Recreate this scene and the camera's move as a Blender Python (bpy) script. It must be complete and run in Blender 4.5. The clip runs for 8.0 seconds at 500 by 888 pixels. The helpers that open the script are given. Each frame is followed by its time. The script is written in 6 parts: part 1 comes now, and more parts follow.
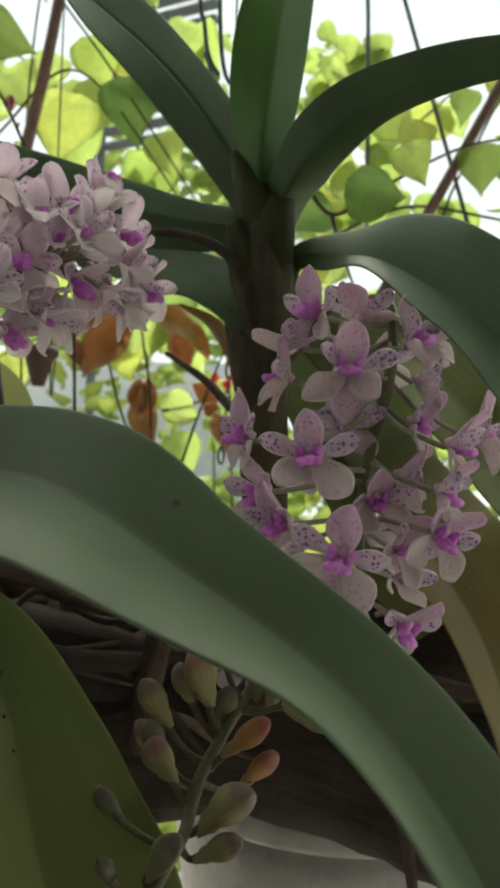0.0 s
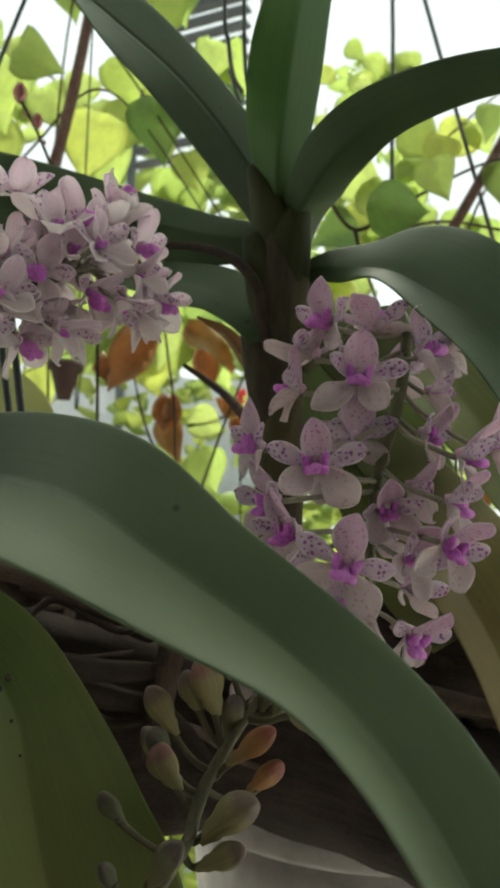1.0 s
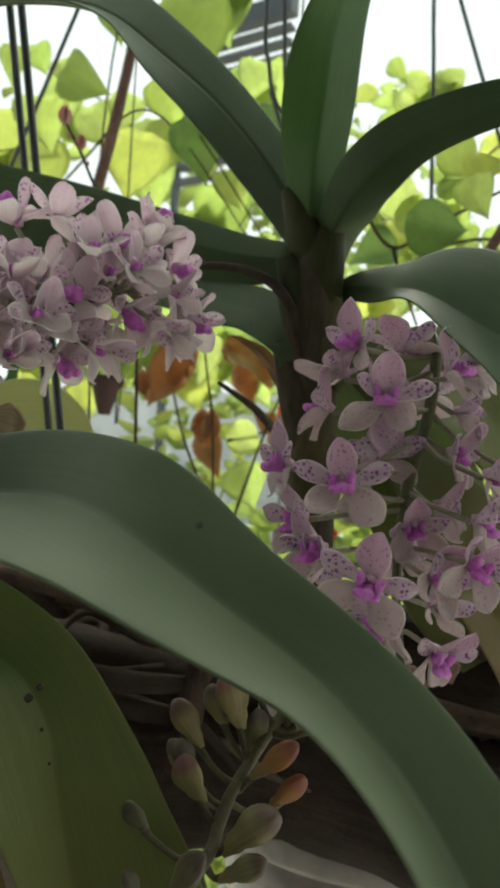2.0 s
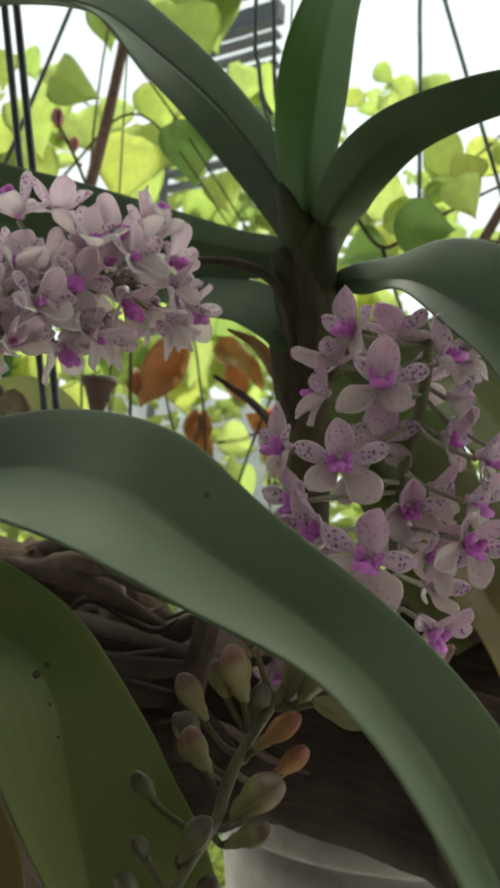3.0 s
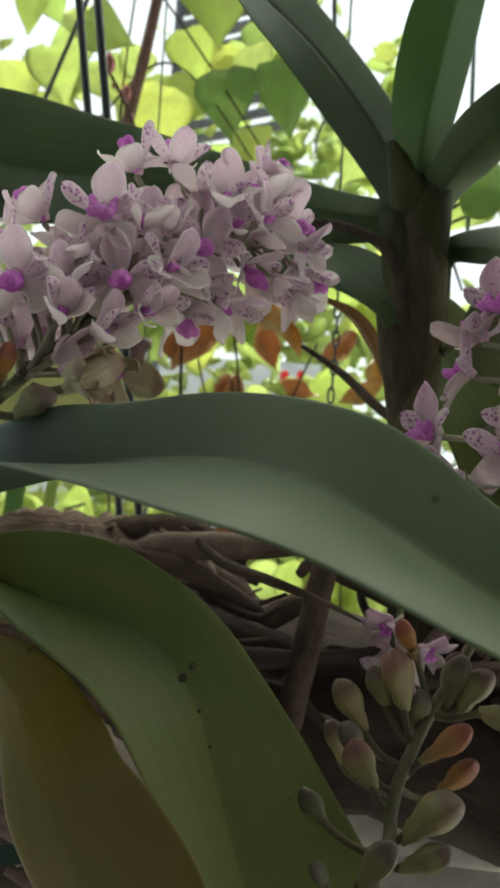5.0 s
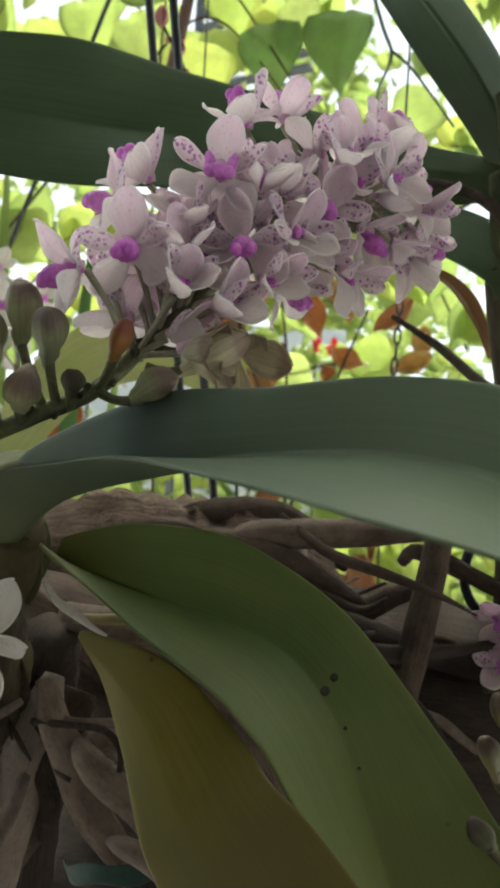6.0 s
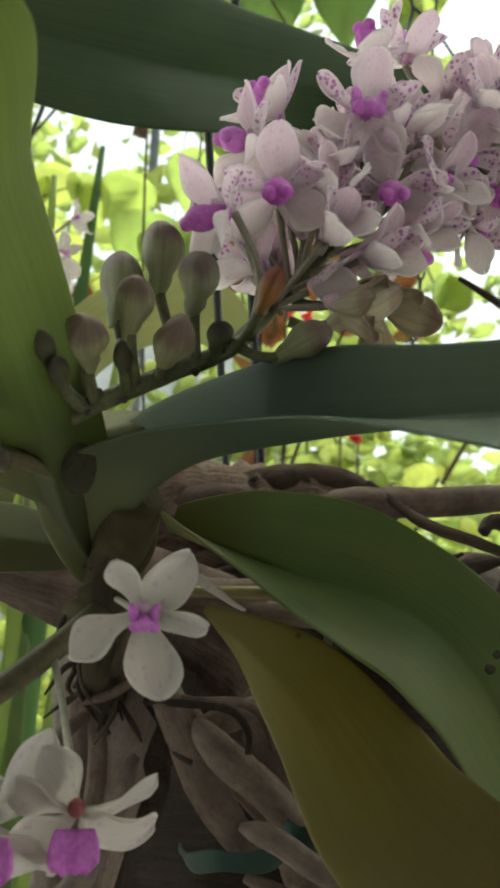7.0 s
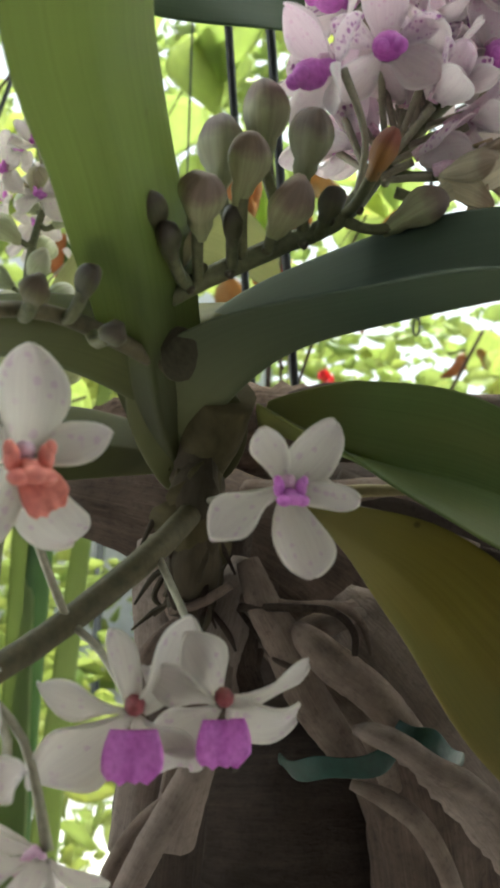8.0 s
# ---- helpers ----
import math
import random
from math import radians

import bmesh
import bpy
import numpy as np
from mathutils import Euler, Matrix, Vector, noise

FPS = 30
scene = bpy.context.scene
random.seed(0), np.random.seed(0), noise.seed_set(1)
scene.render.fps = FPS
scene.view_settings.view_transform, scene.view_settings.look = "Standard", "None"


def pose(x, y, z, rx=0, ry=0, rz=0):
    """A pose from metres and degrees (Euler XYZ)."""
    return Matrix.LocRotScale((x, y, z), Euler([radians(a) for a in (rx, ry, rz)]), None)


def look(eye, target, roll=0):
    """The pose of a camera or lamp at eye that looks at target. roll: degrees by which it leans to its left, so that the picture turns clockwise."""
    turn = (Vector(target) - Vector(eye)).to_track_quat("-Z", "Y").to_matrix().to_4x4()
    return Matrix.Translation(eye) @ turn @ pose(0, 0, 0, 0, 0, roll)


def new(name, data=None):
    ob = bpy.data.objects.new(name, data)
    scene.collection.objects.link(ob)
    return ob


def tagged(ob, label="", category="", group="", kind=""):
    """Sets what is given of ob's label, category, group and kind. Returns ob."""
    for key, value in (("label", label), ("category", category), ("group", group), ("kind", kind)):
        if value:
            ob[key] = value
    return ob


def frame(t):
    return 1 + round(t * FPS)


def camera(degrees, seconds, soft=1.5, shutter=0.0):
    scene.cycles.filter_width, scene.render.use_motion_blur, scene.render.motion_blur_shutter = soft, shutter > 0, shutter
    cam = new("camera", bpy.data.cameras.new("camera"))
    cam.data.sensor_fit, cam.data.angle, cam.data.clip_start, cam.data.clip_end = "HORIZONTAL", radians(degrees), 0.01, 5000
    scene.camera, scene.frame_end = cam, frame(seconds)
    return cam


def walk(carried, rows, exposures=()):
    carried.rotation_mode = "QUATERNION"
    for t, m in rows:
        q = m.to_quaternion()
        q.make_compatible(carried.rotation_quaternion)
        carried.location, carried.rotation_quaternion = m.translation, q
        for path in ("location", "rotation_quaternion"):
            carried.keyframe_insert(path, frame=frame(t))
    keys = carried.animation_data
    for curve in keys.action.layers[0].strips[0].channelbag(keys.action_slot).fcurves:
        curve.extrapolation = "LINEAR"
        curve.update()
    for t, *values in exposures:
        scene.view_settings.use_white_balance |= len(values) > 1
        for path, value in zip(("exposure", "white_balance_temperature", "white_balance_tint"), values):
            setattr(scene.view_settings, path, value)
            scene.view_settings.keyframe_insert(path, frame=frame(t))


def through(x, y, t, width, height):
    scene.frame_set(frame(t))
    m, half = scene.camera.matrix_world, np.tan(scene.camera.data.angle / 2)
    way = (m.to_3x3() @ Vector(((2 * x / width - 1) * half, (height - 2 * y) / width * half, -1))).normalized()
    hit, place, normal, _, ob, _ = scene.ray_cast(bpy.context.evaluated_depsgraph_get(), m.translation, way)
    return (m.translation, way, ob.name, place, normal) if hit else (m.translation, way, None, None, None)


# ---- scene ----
cam = camera(31.7, 8.0, 3.3)
cam.data.dof.use_dof, cam.data.dof.focus_distance, cam.data.dof.aperture_fstop = True, 0.23, 50.0
PATH = [
    (0, (0.052, 0.08, 1.258), (0.066, 2.078, 1.352), 2.1),
    (0.5, (0.056, 0.08, 1.256), (0.041, 2.076, 1.372), 2.2),
    (1, (0.058, 0.079, 1.256), (0.004, 2.074, 1.385), 2.5),
    (1.5, (0.06, 0.078, 1.257), (-0.089, 2.067, 1.408), 3.4),
    (2, (0.062, 0.074, 1.257), (-0.087, 2.063, 1.414), 3.3),
    (2.2, (0.063, 0.077, 1.255), (-0.07, 2.066, 1.408), 3.0),
    (3.3, (0.058, 0.065, 1.246), (-0.064, 2.053, 1.424), 2.7),
    (3.5, (0.057, 0.065, 1.244), (-0.063, 2.055, 1.406), 2.6),
    (4, (0.047, 0.073, 1.248), (-0.077, 2.065, 1.38), 3.2),
    (4.5, (0.029, 0.08, 1.254), (-0.081, 2.073, 1.37), 4.1),
    (4.7, (0.022, 0.083, 1.254), (-0.077, 2.077, 1.365), 4.0),
    (5.8, (-0.014, 0.102, 1.259), (-0.116, 2.099, 1.262), 3.6),
    (6, (-0.02, 0.109, 1.259), (-0.153, 2.104, 1.263), 3.7),
    (6.5, (-0.043, 0.116, 1.258), (-0.121, 2.114, 1.221), 4.1),
    (7, (-0.067, 0.123, 1.254), (-0.084, 2.122, 1.195), 4.4),
    (7.5, (-0.08, 0.132, 1.245), (-0.051, 2.129, 1.139), 3.8),
    (7.6, (-0.087, 0.134, 1.242), (-0.033, 2.131, 1.144), 3.1),
    (8, (-0.097, 0.135, 1.234), (-0.032, 2.13, 1.099), 2.9),
]
walk(cam, [(t, look(eye, target, roll)) for t, eye, target, roll in PATH],
     [(0.0, 0.80, 6060, -10), (4.5, 0.80, 5980, -8), (5.8, 1.13, 5860, -7), (7.0, 1.10, 5980, -9), (8.0, 1.35, 5800, -5)])

# ---- light ----
world = bpy.data.worlds.new("sky")
scene.world = world
world.use_nodes = True
wn = world.node_tree.nodes
sky = wn.new("ShaderNodeTexSky")
sky.sky_type, sky.sun_disc = "NISHITA", False
sky.sun_elevation, sky.sun_rotation = radians(55), radians(12)
sky.air_density, sky.dust_density, sky.ozone_density = 1.0, 9.0, 0.0
wn["Background"].inputs["Strength"].default_value = 0.145
world.node_tree.links.new(sky.outputs[0], wn["Background"].inputs["Color"])
sun_data = bpy.data.lights.new("sun", "SUN")
sun_data.energy, sun_data.angle, sun_data.color = 4.6, radians(6), (1.0, 0.96, 0.88)
sun = new("sun", sun_data)
sun.matrix_basis = look((0.7, 3.4, 5.0), (0, 0, 0))


# ---- materials ----
def nodes(name):
    m = bpy.data.materials.new(name)
    m.use_nodes = True
    nt = m.node_tree
    return m, nt, nt.nodes["Principled BSDF"], nt.nodes["Material Output"]


def ramp(nt, source, stops):
    r = nt.nodes.new("ShaderNodeValToRGB")
    e = r.color_ramp.elements
    while len(e) < len(stops):
        e.new(0.5)
    for k, (p, c) in enumerate(stops):
        e[k].position, e[k].color = p, (*c, 1)
    nt.links.new(source, r.inputs[0])
    return r.outputs[0]


def noise_of(nt, vector, scale, detail=4.0, rough=0.55):
    n = nt.nodes.new("ShaderNodeTexNoise")
    n.inputs["Scale"].default_value, n.inputs["Detail"].default_value, n.inputs["Roughness"].default_value = scale, detail, rough
    nt.links.new(vector, n.inputs["Vector"])
    return n.outputs["Fac"]


def coords(nt, kind="Object", scale=(1, 1, 1), shift=True):
    c = nt.nodes.new("ShaderNodeTexCoord").outputs[kind]
    mp = nt.nodes.new("ShaderNodeMapping")
    mp.inputs["Scale"].default_value = scale
    nt.links.new(c, mp.inputs["Vector"])
    if shift:
        info = nt.nodes.new("ShaderNodeObjectInfo")
        mul = nt.nodes.new("ShaderNodeMath")
        mul.operation, mul.inputs[1].default_value = "MULTIPLY", 7.3
        nt.links.new(info.outputs["Random"], mul.inputs[0])
        nt.links.new(mul.outputs[0], mp.inputs["Location"])
    return mp.outputs[0]


def bump(nt, bsdf, height, strength, distance):
    b = nt.nodes.new("ShaderNodeBump")
    b.inputs["Strength"].default_value, b.inputs["Distance"].default_value = strength, distance
    nt.links.new(height, b.inputs["Height"])
    nt.links.new(b.outputs[0], bsdf.inputs["Normal"])


def mixed(nt, fac, a, b, mode="MIX"):
    m = nt.nodes.new("ShaderNodeMix")
    m.data_type, m.blend_type = "RGBA", mode
    for value, slot in ((fac, m.inputs[0]), (a, m.inputs[6]), (b, m.inputs[7])):
        if isinstance(value, (int, float)):
            slot.default_value = value
        elif isinstance(value, tuple):
            slot.default_value = (*value, 1)
        else:
            nt.links.new(value, slot)
    return m.outputs[2]


def glow_through(nt, bsdf, out, colour, share):
    """Lets part of the light through a thin leaf or petal."""
    t = nt.nodes.new("ShaderNodeBsdfTranslucent")
    if isinstance(colour, tuple):
        t.inputs[0].default_value = (*colour, 1)
    else:
        nt.links.new(colour, t.inputs[0])
    mx = nt.nodes.new("ShaderNodeMixShader")
    mx.inputs[0].default_value = share
    nt.links.new(bsdf.outputs[0], mx.inputs[1])
    nt.links.new(t.outputs[0], mx.inputs[2])
    nt.links.new(mx.outputs[0], out.inputs[0])


def plain(name, a, b, rough=0.6, scale=60.0, metal=0.0, bumpy=0.3, dist=0.0005, stretch=(1, 1, 1), spec=0.5, through=0.0):
    """A surface of two tones mixed by noise at two sizes, with fine relief."""
    m, nt, bs, out = nodes(name)
    v = coords(nt, "Object", stretch)
    big, fine = noise_of(nt, v, scale * 0.25), noise_of(nt, v, scale * 3, 6)
    c1 = ramp(nt, big, [(0.32, a), (0.68, b)])
    c2 = mixed(nt, 0.35, c1, ramp(nt, fine, [(0.3, tuple(x * 0.55 for x in a)), (0.7, tuple(min(1, x * 1.25) for x in b))]))
    nt.links.new(c2, bs.inputs["Base Color"])
    bs.inputs["Roughness"].default_value, bs.inputs["Metallic"].default_value = rough, metal
    bs.inputs["Specular IOR Level"].default_value = spec
    bump(nt, bs, fine, bumpy, dist)
    if through:
        glow_through(nt, bs, out, c2, through)
    return m


def strap_leaf(name, dark, light, blotch=None, rough=0.47, through=0.14, amount=0.6, leaf_light=None, foot=(0.075, 0.080, 0.025), reach=0.28, veins=0.12, spec=0.30, tip=None):
    """Leathery strap leaf: fine veins along it, soft cloudy tone, a few dark specks."""
    m, nt, bs, out = nodes(name)
    v = coords(nt, "UV", (3.0, 60.0, 1.0))
    vein = noise_of(nt, v, 1.0, 3)
    soft = noise_of(nt, coords(nt, "Object"), 22.0, 3)
    c = ramp(nt, soft, [(0.3, dark), (0.7, light)])
    c = mixed(nt, veins, c, ramp(nt, vein, [(0.35, tuple(x * 0.6 for x in dark)), (0.65, tuple(x * 1.2 for x in light))]))
    if blotch:
        c = mixed(nt, ramp(nt, noise_of(nt, coords(nt, "UV", (2.5, 2.0, 1)), 1.4, 2), [(0.45, (0, 0, 0)), (0.62, (amount,) * 3)]), c, blotch)
    uvx = nt.nodes.new("ShaderNodeSeparateXYZ")
    nt.links.new(nt.nodes.new("ShaderNodeTexCoord").outputs["UV"], uvx.inputs[0])
    if tip:
        c = mixed(nt, ramp(nt, uvx.outputs["X"], [(0.36, (0, 0, 0)), (0.68, (0.75,) * 3)]), c, tip)
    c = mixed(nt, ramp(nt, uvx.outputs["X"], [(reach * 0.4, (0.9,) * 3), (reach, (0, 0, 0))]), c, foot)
    speck = nt.nodes.new("ShaderNodeTexVoronoi")
    speck.inputs["Scale"].default_value = 130.0
    nt.links.new(coords(nt, "Object"), speck.inputs["Vector"])
    some = noise_of(nt, coords(nt, "Object"), 90.0, 1)
    spot = nt.nodes.new("ShaderNodeMath")
    spot.operation = "MULTIPLY"
    nt.links.new(ramp(nt, speck.outputs["Distance"], [(0.06, (1, 1, 1)), (0.14, (0, 0, 0))]), spot.inputs[0])
    nt.links.new(ramp(nt, some, [(0.62, (0, 0, 0)), (0.66, (0.8, 0.8, 0.8))]), spot.inputs[1])
    c = mixed(nt, spot.outputs[0], c, (0.02, 0.014, 0.008))
    nt.links.new(c, bs.inputs["Base Color"])
    nt.links.new(ramp(nt, soft, [(0.3, (rough - 0.04,) * 3), (0.7, (rough + 0.07,) * 3)]), bs.inputs["Roughness"])
    bs.inputs["Specular IOR Level"].default_value = spec
    bump(nt, bs, vein, 0.10, 0.0005)
    lit = leaf_light or tuple(min(1, x * 2.8) for x in light)
    thin = ramp(nt, vein, [(0.36, tuple(x * (1 - veins) for x in lit)), (0.60, lit)])
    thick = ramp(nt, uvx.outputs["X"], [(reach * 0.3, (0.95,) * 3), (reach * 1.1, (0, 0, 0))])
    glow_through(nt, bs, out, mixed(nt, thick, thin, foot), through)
    return m


def thin_leaf(name, tones, through=0.6, rough=0.5, warm=None):
    """Thin garden leaf that the sky shines through, each a little different, with veins."""
    m, nt, bs, out = nodes(name)
    info = nt.nodes.new("ShaderNodeObjectInfo")
    geo = nt.nodes.new("ShaderNodeNewGeometry")
    add = nt.nodes.new("ShaderNodeMath")
    add.operation = "ADD"
    nt.links.new(info.outputs["Random"], add.inputs[0])
    nt.links.new(geo.outputs["Random Per Island"], add.inputs[1])
    frac = nt.nodes.new("ShaderNodeMath")
    frac.operation = "FRACT"
    nt.links.new(add.outputs[0], frac.inputs[0])
    c = ramp(nt, frac.outputs[0], [(k / (len(tones) - 1), t) for k, t in enumerate(tones)])
    patch = noise_of(nt, coords(nt, "Object"), 5.0, 3)
    c = mixed(nt, 0.45, c, ramp(nt, patch, [(0.35, (0.35, 0.35, 0.3)), (0.65, (1.25, 1.2, 0.9))]), "MULTIPLY")
    w = nt.nodes.new("ShaderNodeTexWave")
    w.wave_type, w.bands_direction = "BANDS", "DIAGONAL"
    w.inputs["Scale"].default_value, w.inputs["Distortion"].default_value = 2.6, 1.5
    nt.links.new(coords(nt, "UV", shift=False), w.inputs["Vector"])
    c = mixed(nt, ramp(nt, w.outputs["Fac"], [(0.0, (0.25,) * 3), (0.12, (0, 0, 0))]), c, (0.2, 0.24, 0.06))
    nt.links.new(c, bs.inputs["Base Color"])
    bs.inputs["Roughness"].default_value = rough
    # The default glow tone is paled, with bright haze mixed into the colour.
    glow_through(nt, bs, out, mixed(nt, 0.55, c, (0.86, 0.90, 0.52) if warm is None else warm), through)
    return m


def petal(name, base, tip, spots, density, through=0.75, strength=0.85, tips=0.0, wash=0.15):
    """Waxy pale petal with purple dots and a flush towards the tip; UV x runs from base to tip."""
    m, nt, bs, out = nodes(name)
    uv = nt.nodes.new("ShaderNodeTexCoord").outputs["UV"]
    sep = nt.nodes.new("ShaderNodeSeparateXYZ")
    nt.links.new(uv, sep.inputs[0])
    soft = noise_of(nt, coords(nt, "Object"), 160.0, 3)
    along = nt.nodes.new("ShaderNodeMath")
    along.operation = "MULTIPLY_ADD"
    along.inputs[1].default_value, along.inputs[2].default_value = 0.75, 0.0
    nt.links.new(sep.outputs["X"], along.inputs[0])
    add = nt.nodes.new("ShaderNodeMath")
    add.operation = "MULTIPLY"
    nt.links.new(along.outputs[0], add.inputs[0])
    nt.links.new(ramp(nt, soft, [(0.3, (0.5,) * 3), (0.7, (1.1,) * 3)]), add.inputs[1])
    c = mixed(nt, add.outputs[0], base, tip)
    vein = noise_of(nt, coords(nt, "UV", (2, 26, 1)), 1.0, 2)
    c = mixed(nt, 0.18, c, ramp(nt, vein, [(0.35, (0.62, 0.5, 0.6)), (0.6, (1, 0.97, 0.97))]), "MULTIPLY")
    vo = nt.nodes.new("ShaderNodeTexVoronoi")
    vo.inputs["Scale"].default_value, vo.inputs["Randomness"].default_value = density, 0.9
    nt.links.new(coords(nt, "Object"), vo.inputs["Vector"])
    edge = nt.nodes.new("ShaderNodeMath")
    edge.operation = "ADD"
    warp = noise_of(nt, coords(nt, "Object"), 420.0, 2)
    nt.links.new(vo.outputs["Distance"], edge.inputs[0])
    nt.links.new(ramp(nt, warp, [(0.3, (0.0,) * 3), (0.7, (0.3,) * 3)]), edge.inputs[1])
    dots = ramp(nt, edge.outputs[0], [(0.36, (strength,) * 3), (0.46, (0, 0, 0))])
    where = nt.nodes.new("ShaderNodeMath")
    where.operation = "MULTIPLY"
    nt.links.new(dots, where.inputs[0])
    nt.links.new(ramp(nt, noise_of(nt, coords(nt, "Object"), 150.0, 2), [(0.36, (0.05,) * 3), (0.5, (1,) * 3)]), where.inputs[1])
    if tips:
        far = ramp(nt, sep.outputs["X"], [(0.30, (0.15,) * 3), (0.60, (1,) * 3)])
        big = nt.nodes.new("ShaderNodeTexVoronoi")
        big.inputs["Scale"].default_value = density * 0.85
        nt.links.new(coords(nt, "Object"), big.inputs["Vector"])
        blot = nt.nodes.new("ShaderNodeMath")
        blot.operation = "MULTIPLY"
        nt.links.new(ramp(nt, big.outputs["Distance"], [(0.26, (tips,) * 3), (0.40, (0, 0, 0))]), blot.inputs[0])
        nt.links.new(far, blot.inputs[1])
        c = mixed(nt, blot.outputs[0], c, spots)
    c = mixed(nt, where.outputs[0], c, spots)
    # Paler rim: the backlit glow of the petal's edge put into its colour.
    side = nt.nodes.new("ShaderNodeMath")
    side.operation = "PINGPONG"
    side.inputs[1].default_value = 0.5
    nt.links.new(sep.outputs["Y"], side.inputs[0])
    c = mixed(nt, ramp(nt, side.outputs[0], [(0.0, (0.75,) * 3), (0.085, (0, 0, 0))]), c, tuple(min(0.97, x * 1.12) for x in base))
    nt.links.new(c, bs.inputs["Base Color"])
    bs.inputs["Roughness"].default_value = 0.5
    bump(nt, bs, vein, 0.15, 0.0003)
    glow_through(nt, bs, out, mixed(nt, wash, c, (0.97, 0.95, 0.95)), through)
    return m


def bud_skin(name, foot, body, top):
    """Closed bud: a pale spur, a khaki body with faint stripes, and a darker flushed crown; UV x runs up the bud."""
    m, nt, bs, out = nodes(name)
    sep = nt.nodes.new("ShaderNodeSeparateXYZ")
    nt.links.new(nt.nodes.new("ShaderNodeTexCoord").outputs["UV"], sep.inputs[0])
    soft = noise_of(nt, coords(nt, "Object"), 260.0, 4)
    at = nt.nodes.new("ShaderNodeMath")
    at.operation = "MULTIPLY_ADD"
    at.inputs[1].default_value = 0.30
    nt.links.new(soft, at.inputs[0])
    nt.links.new(sep.outputs["X"], at.inputs[2])
    c = ramp(nt, at.outputs[0], [(0.30, foot), (0.55, body), (0.80, body), (0.98, top)])
    info = nt.nodes.new("ShaderNodeObjectInfo")
    c = mixed(nt, 0.6, c, ramp(nt, info.outputs["Random"], [(0.0, (0.62, 0.60, 0.60)), (0.5, (1.0, 1.0, 1.0)), (1.0, (1.15, 1.0, 0.75))]), "MULTIPLY")
    stripe = noise_of(nt, coords(nt, "UV", (1.5, 14, 1)), 1.0, 2)
    c = mixed(nt, 0.34, c, ramp(nt, stripe, [(0.35, (0.45, 0.40, 0.36)), (0.6, (1.1, 1.1, 1.05))]), "MULTIPLY")
    nt.links.new(c, bs.inputs["Base Color"])
    bs.inputs["Roughness"].default_value = 0.5
    bump(nt, bs, stripe, 0.25, 0.0006)
    glow_through(nt, bs, out, mixed(nt, 0.3, c, (0.5, 0.45, 0.25)), 0.2)
    return m


def thin_sheet(name, a, b, share):
    """A dusty translucent sheet, for the unseen roof added to soften the light."""
    m, nt, bs, out = nodes(name)
    c = ramp(nt, noise_of(nt, coords(nt, "Object"), 2.0, 5), [(0.3, a), (0.7, b)])
    nt.links.new(c, bs.inputs["Base Color"])
    bs.inputs["Roughness"].default_value = 0.6
    glow_through(nt, bs, out, c, share)
    return m


def bark(name, dark, light, scale=40.0, depth=0.0035, worn=0.0):
    """Weathered wood: long fibres, cracks, lighter worn ridges."""
    m, nt, bs, out = nodes(name)
    v = coords(nt, "UV", (4, 30, 1))
    o = coords(nt, "Object")
    fibre, blot = noise_of(nt, v, 1.6, 8, 0.65), noise_of(nt, o, scale, 5)
    c = ramp(nt, fibre, [(0.34, tuple(x * (0.25 + 0.55 * worn) for x in dark)), (0.5, dark), (0.74, light)])
    c = mixed(nt, 0.4 + 0.3 * worn, c, ramp(nt, blot, [(0.35, dark), (0.65, light)]), "MIX")
    fine = noise_of(nt, coords(nt, "UV", (22, 90, 1)), 1.5, 5, 0.7)
    pits = noise_of(nt, o, 520.0, 4, 0.65)
    c = mixed(nt, 0.75 - 0.5 * worn, c, ramp(nt, fine, [(0.34, (0.40, 0.38, 0.36)), (0.50, (0.95, 0.95, 0.95)), (0.70, (1.25, 1.24, 1.22))]), "MULTIPLY")
    c = mixed(nt, 0.6 - 0.3 * worn, c, ramp(nt, pits, [(0.32, (0.45, 0.43, 0.42)), (0.46, (1, 1, 1)), (0.72, (1.2, 1.2, 1.2))]), "MULTIPLY")
    nt.links.new(c, bs.inputs["Base Color"])
    bs.inputs["Roughness"].default_value = 0.85
    bs.inputs["Specular IOR Level"].default_value = 0.15
    bump(nt, bs, mixed(nt, 0.35, mixed(nt, 0.4, fibre, fine), pits), 1.0 - 0.5 * worn, depth)
    return m


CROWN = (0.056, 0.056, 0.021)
# Long leaf's base tones lean bluish: sky sheen put into the colour.
M_LEAF_LONG = strap_leaf("long_green_strap_leaf", (0.052, 0.072, 0.048), (0.084, 0.106, 0.072), foot=(0.120, 0.116, 0.042), reach=0.34, rough=0.50, spec=0.36, through=0.10, tip=(0.094, 0.116, 0.052))
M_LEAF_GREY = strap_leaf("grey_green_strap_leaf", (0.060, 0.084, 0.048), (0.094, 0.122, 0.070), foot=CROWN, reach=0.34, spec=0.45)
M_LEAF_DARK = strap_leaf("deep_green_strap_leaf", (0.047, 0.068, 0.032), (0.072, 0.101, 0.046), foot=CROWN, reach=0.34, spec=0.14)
# The foot colour is darkened for the shadows around the crown.
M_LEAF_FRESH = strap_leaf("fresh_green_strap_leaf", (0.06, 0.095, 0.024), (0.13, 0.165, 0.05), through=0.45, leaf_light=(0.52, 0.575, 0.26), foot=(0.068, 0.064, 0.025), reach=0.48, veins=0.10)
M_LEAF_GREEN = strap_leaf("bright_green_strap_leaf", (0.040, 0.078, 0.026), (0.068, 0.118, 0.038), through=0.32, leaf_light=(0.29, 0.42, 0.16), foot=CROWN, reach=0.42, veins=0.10)
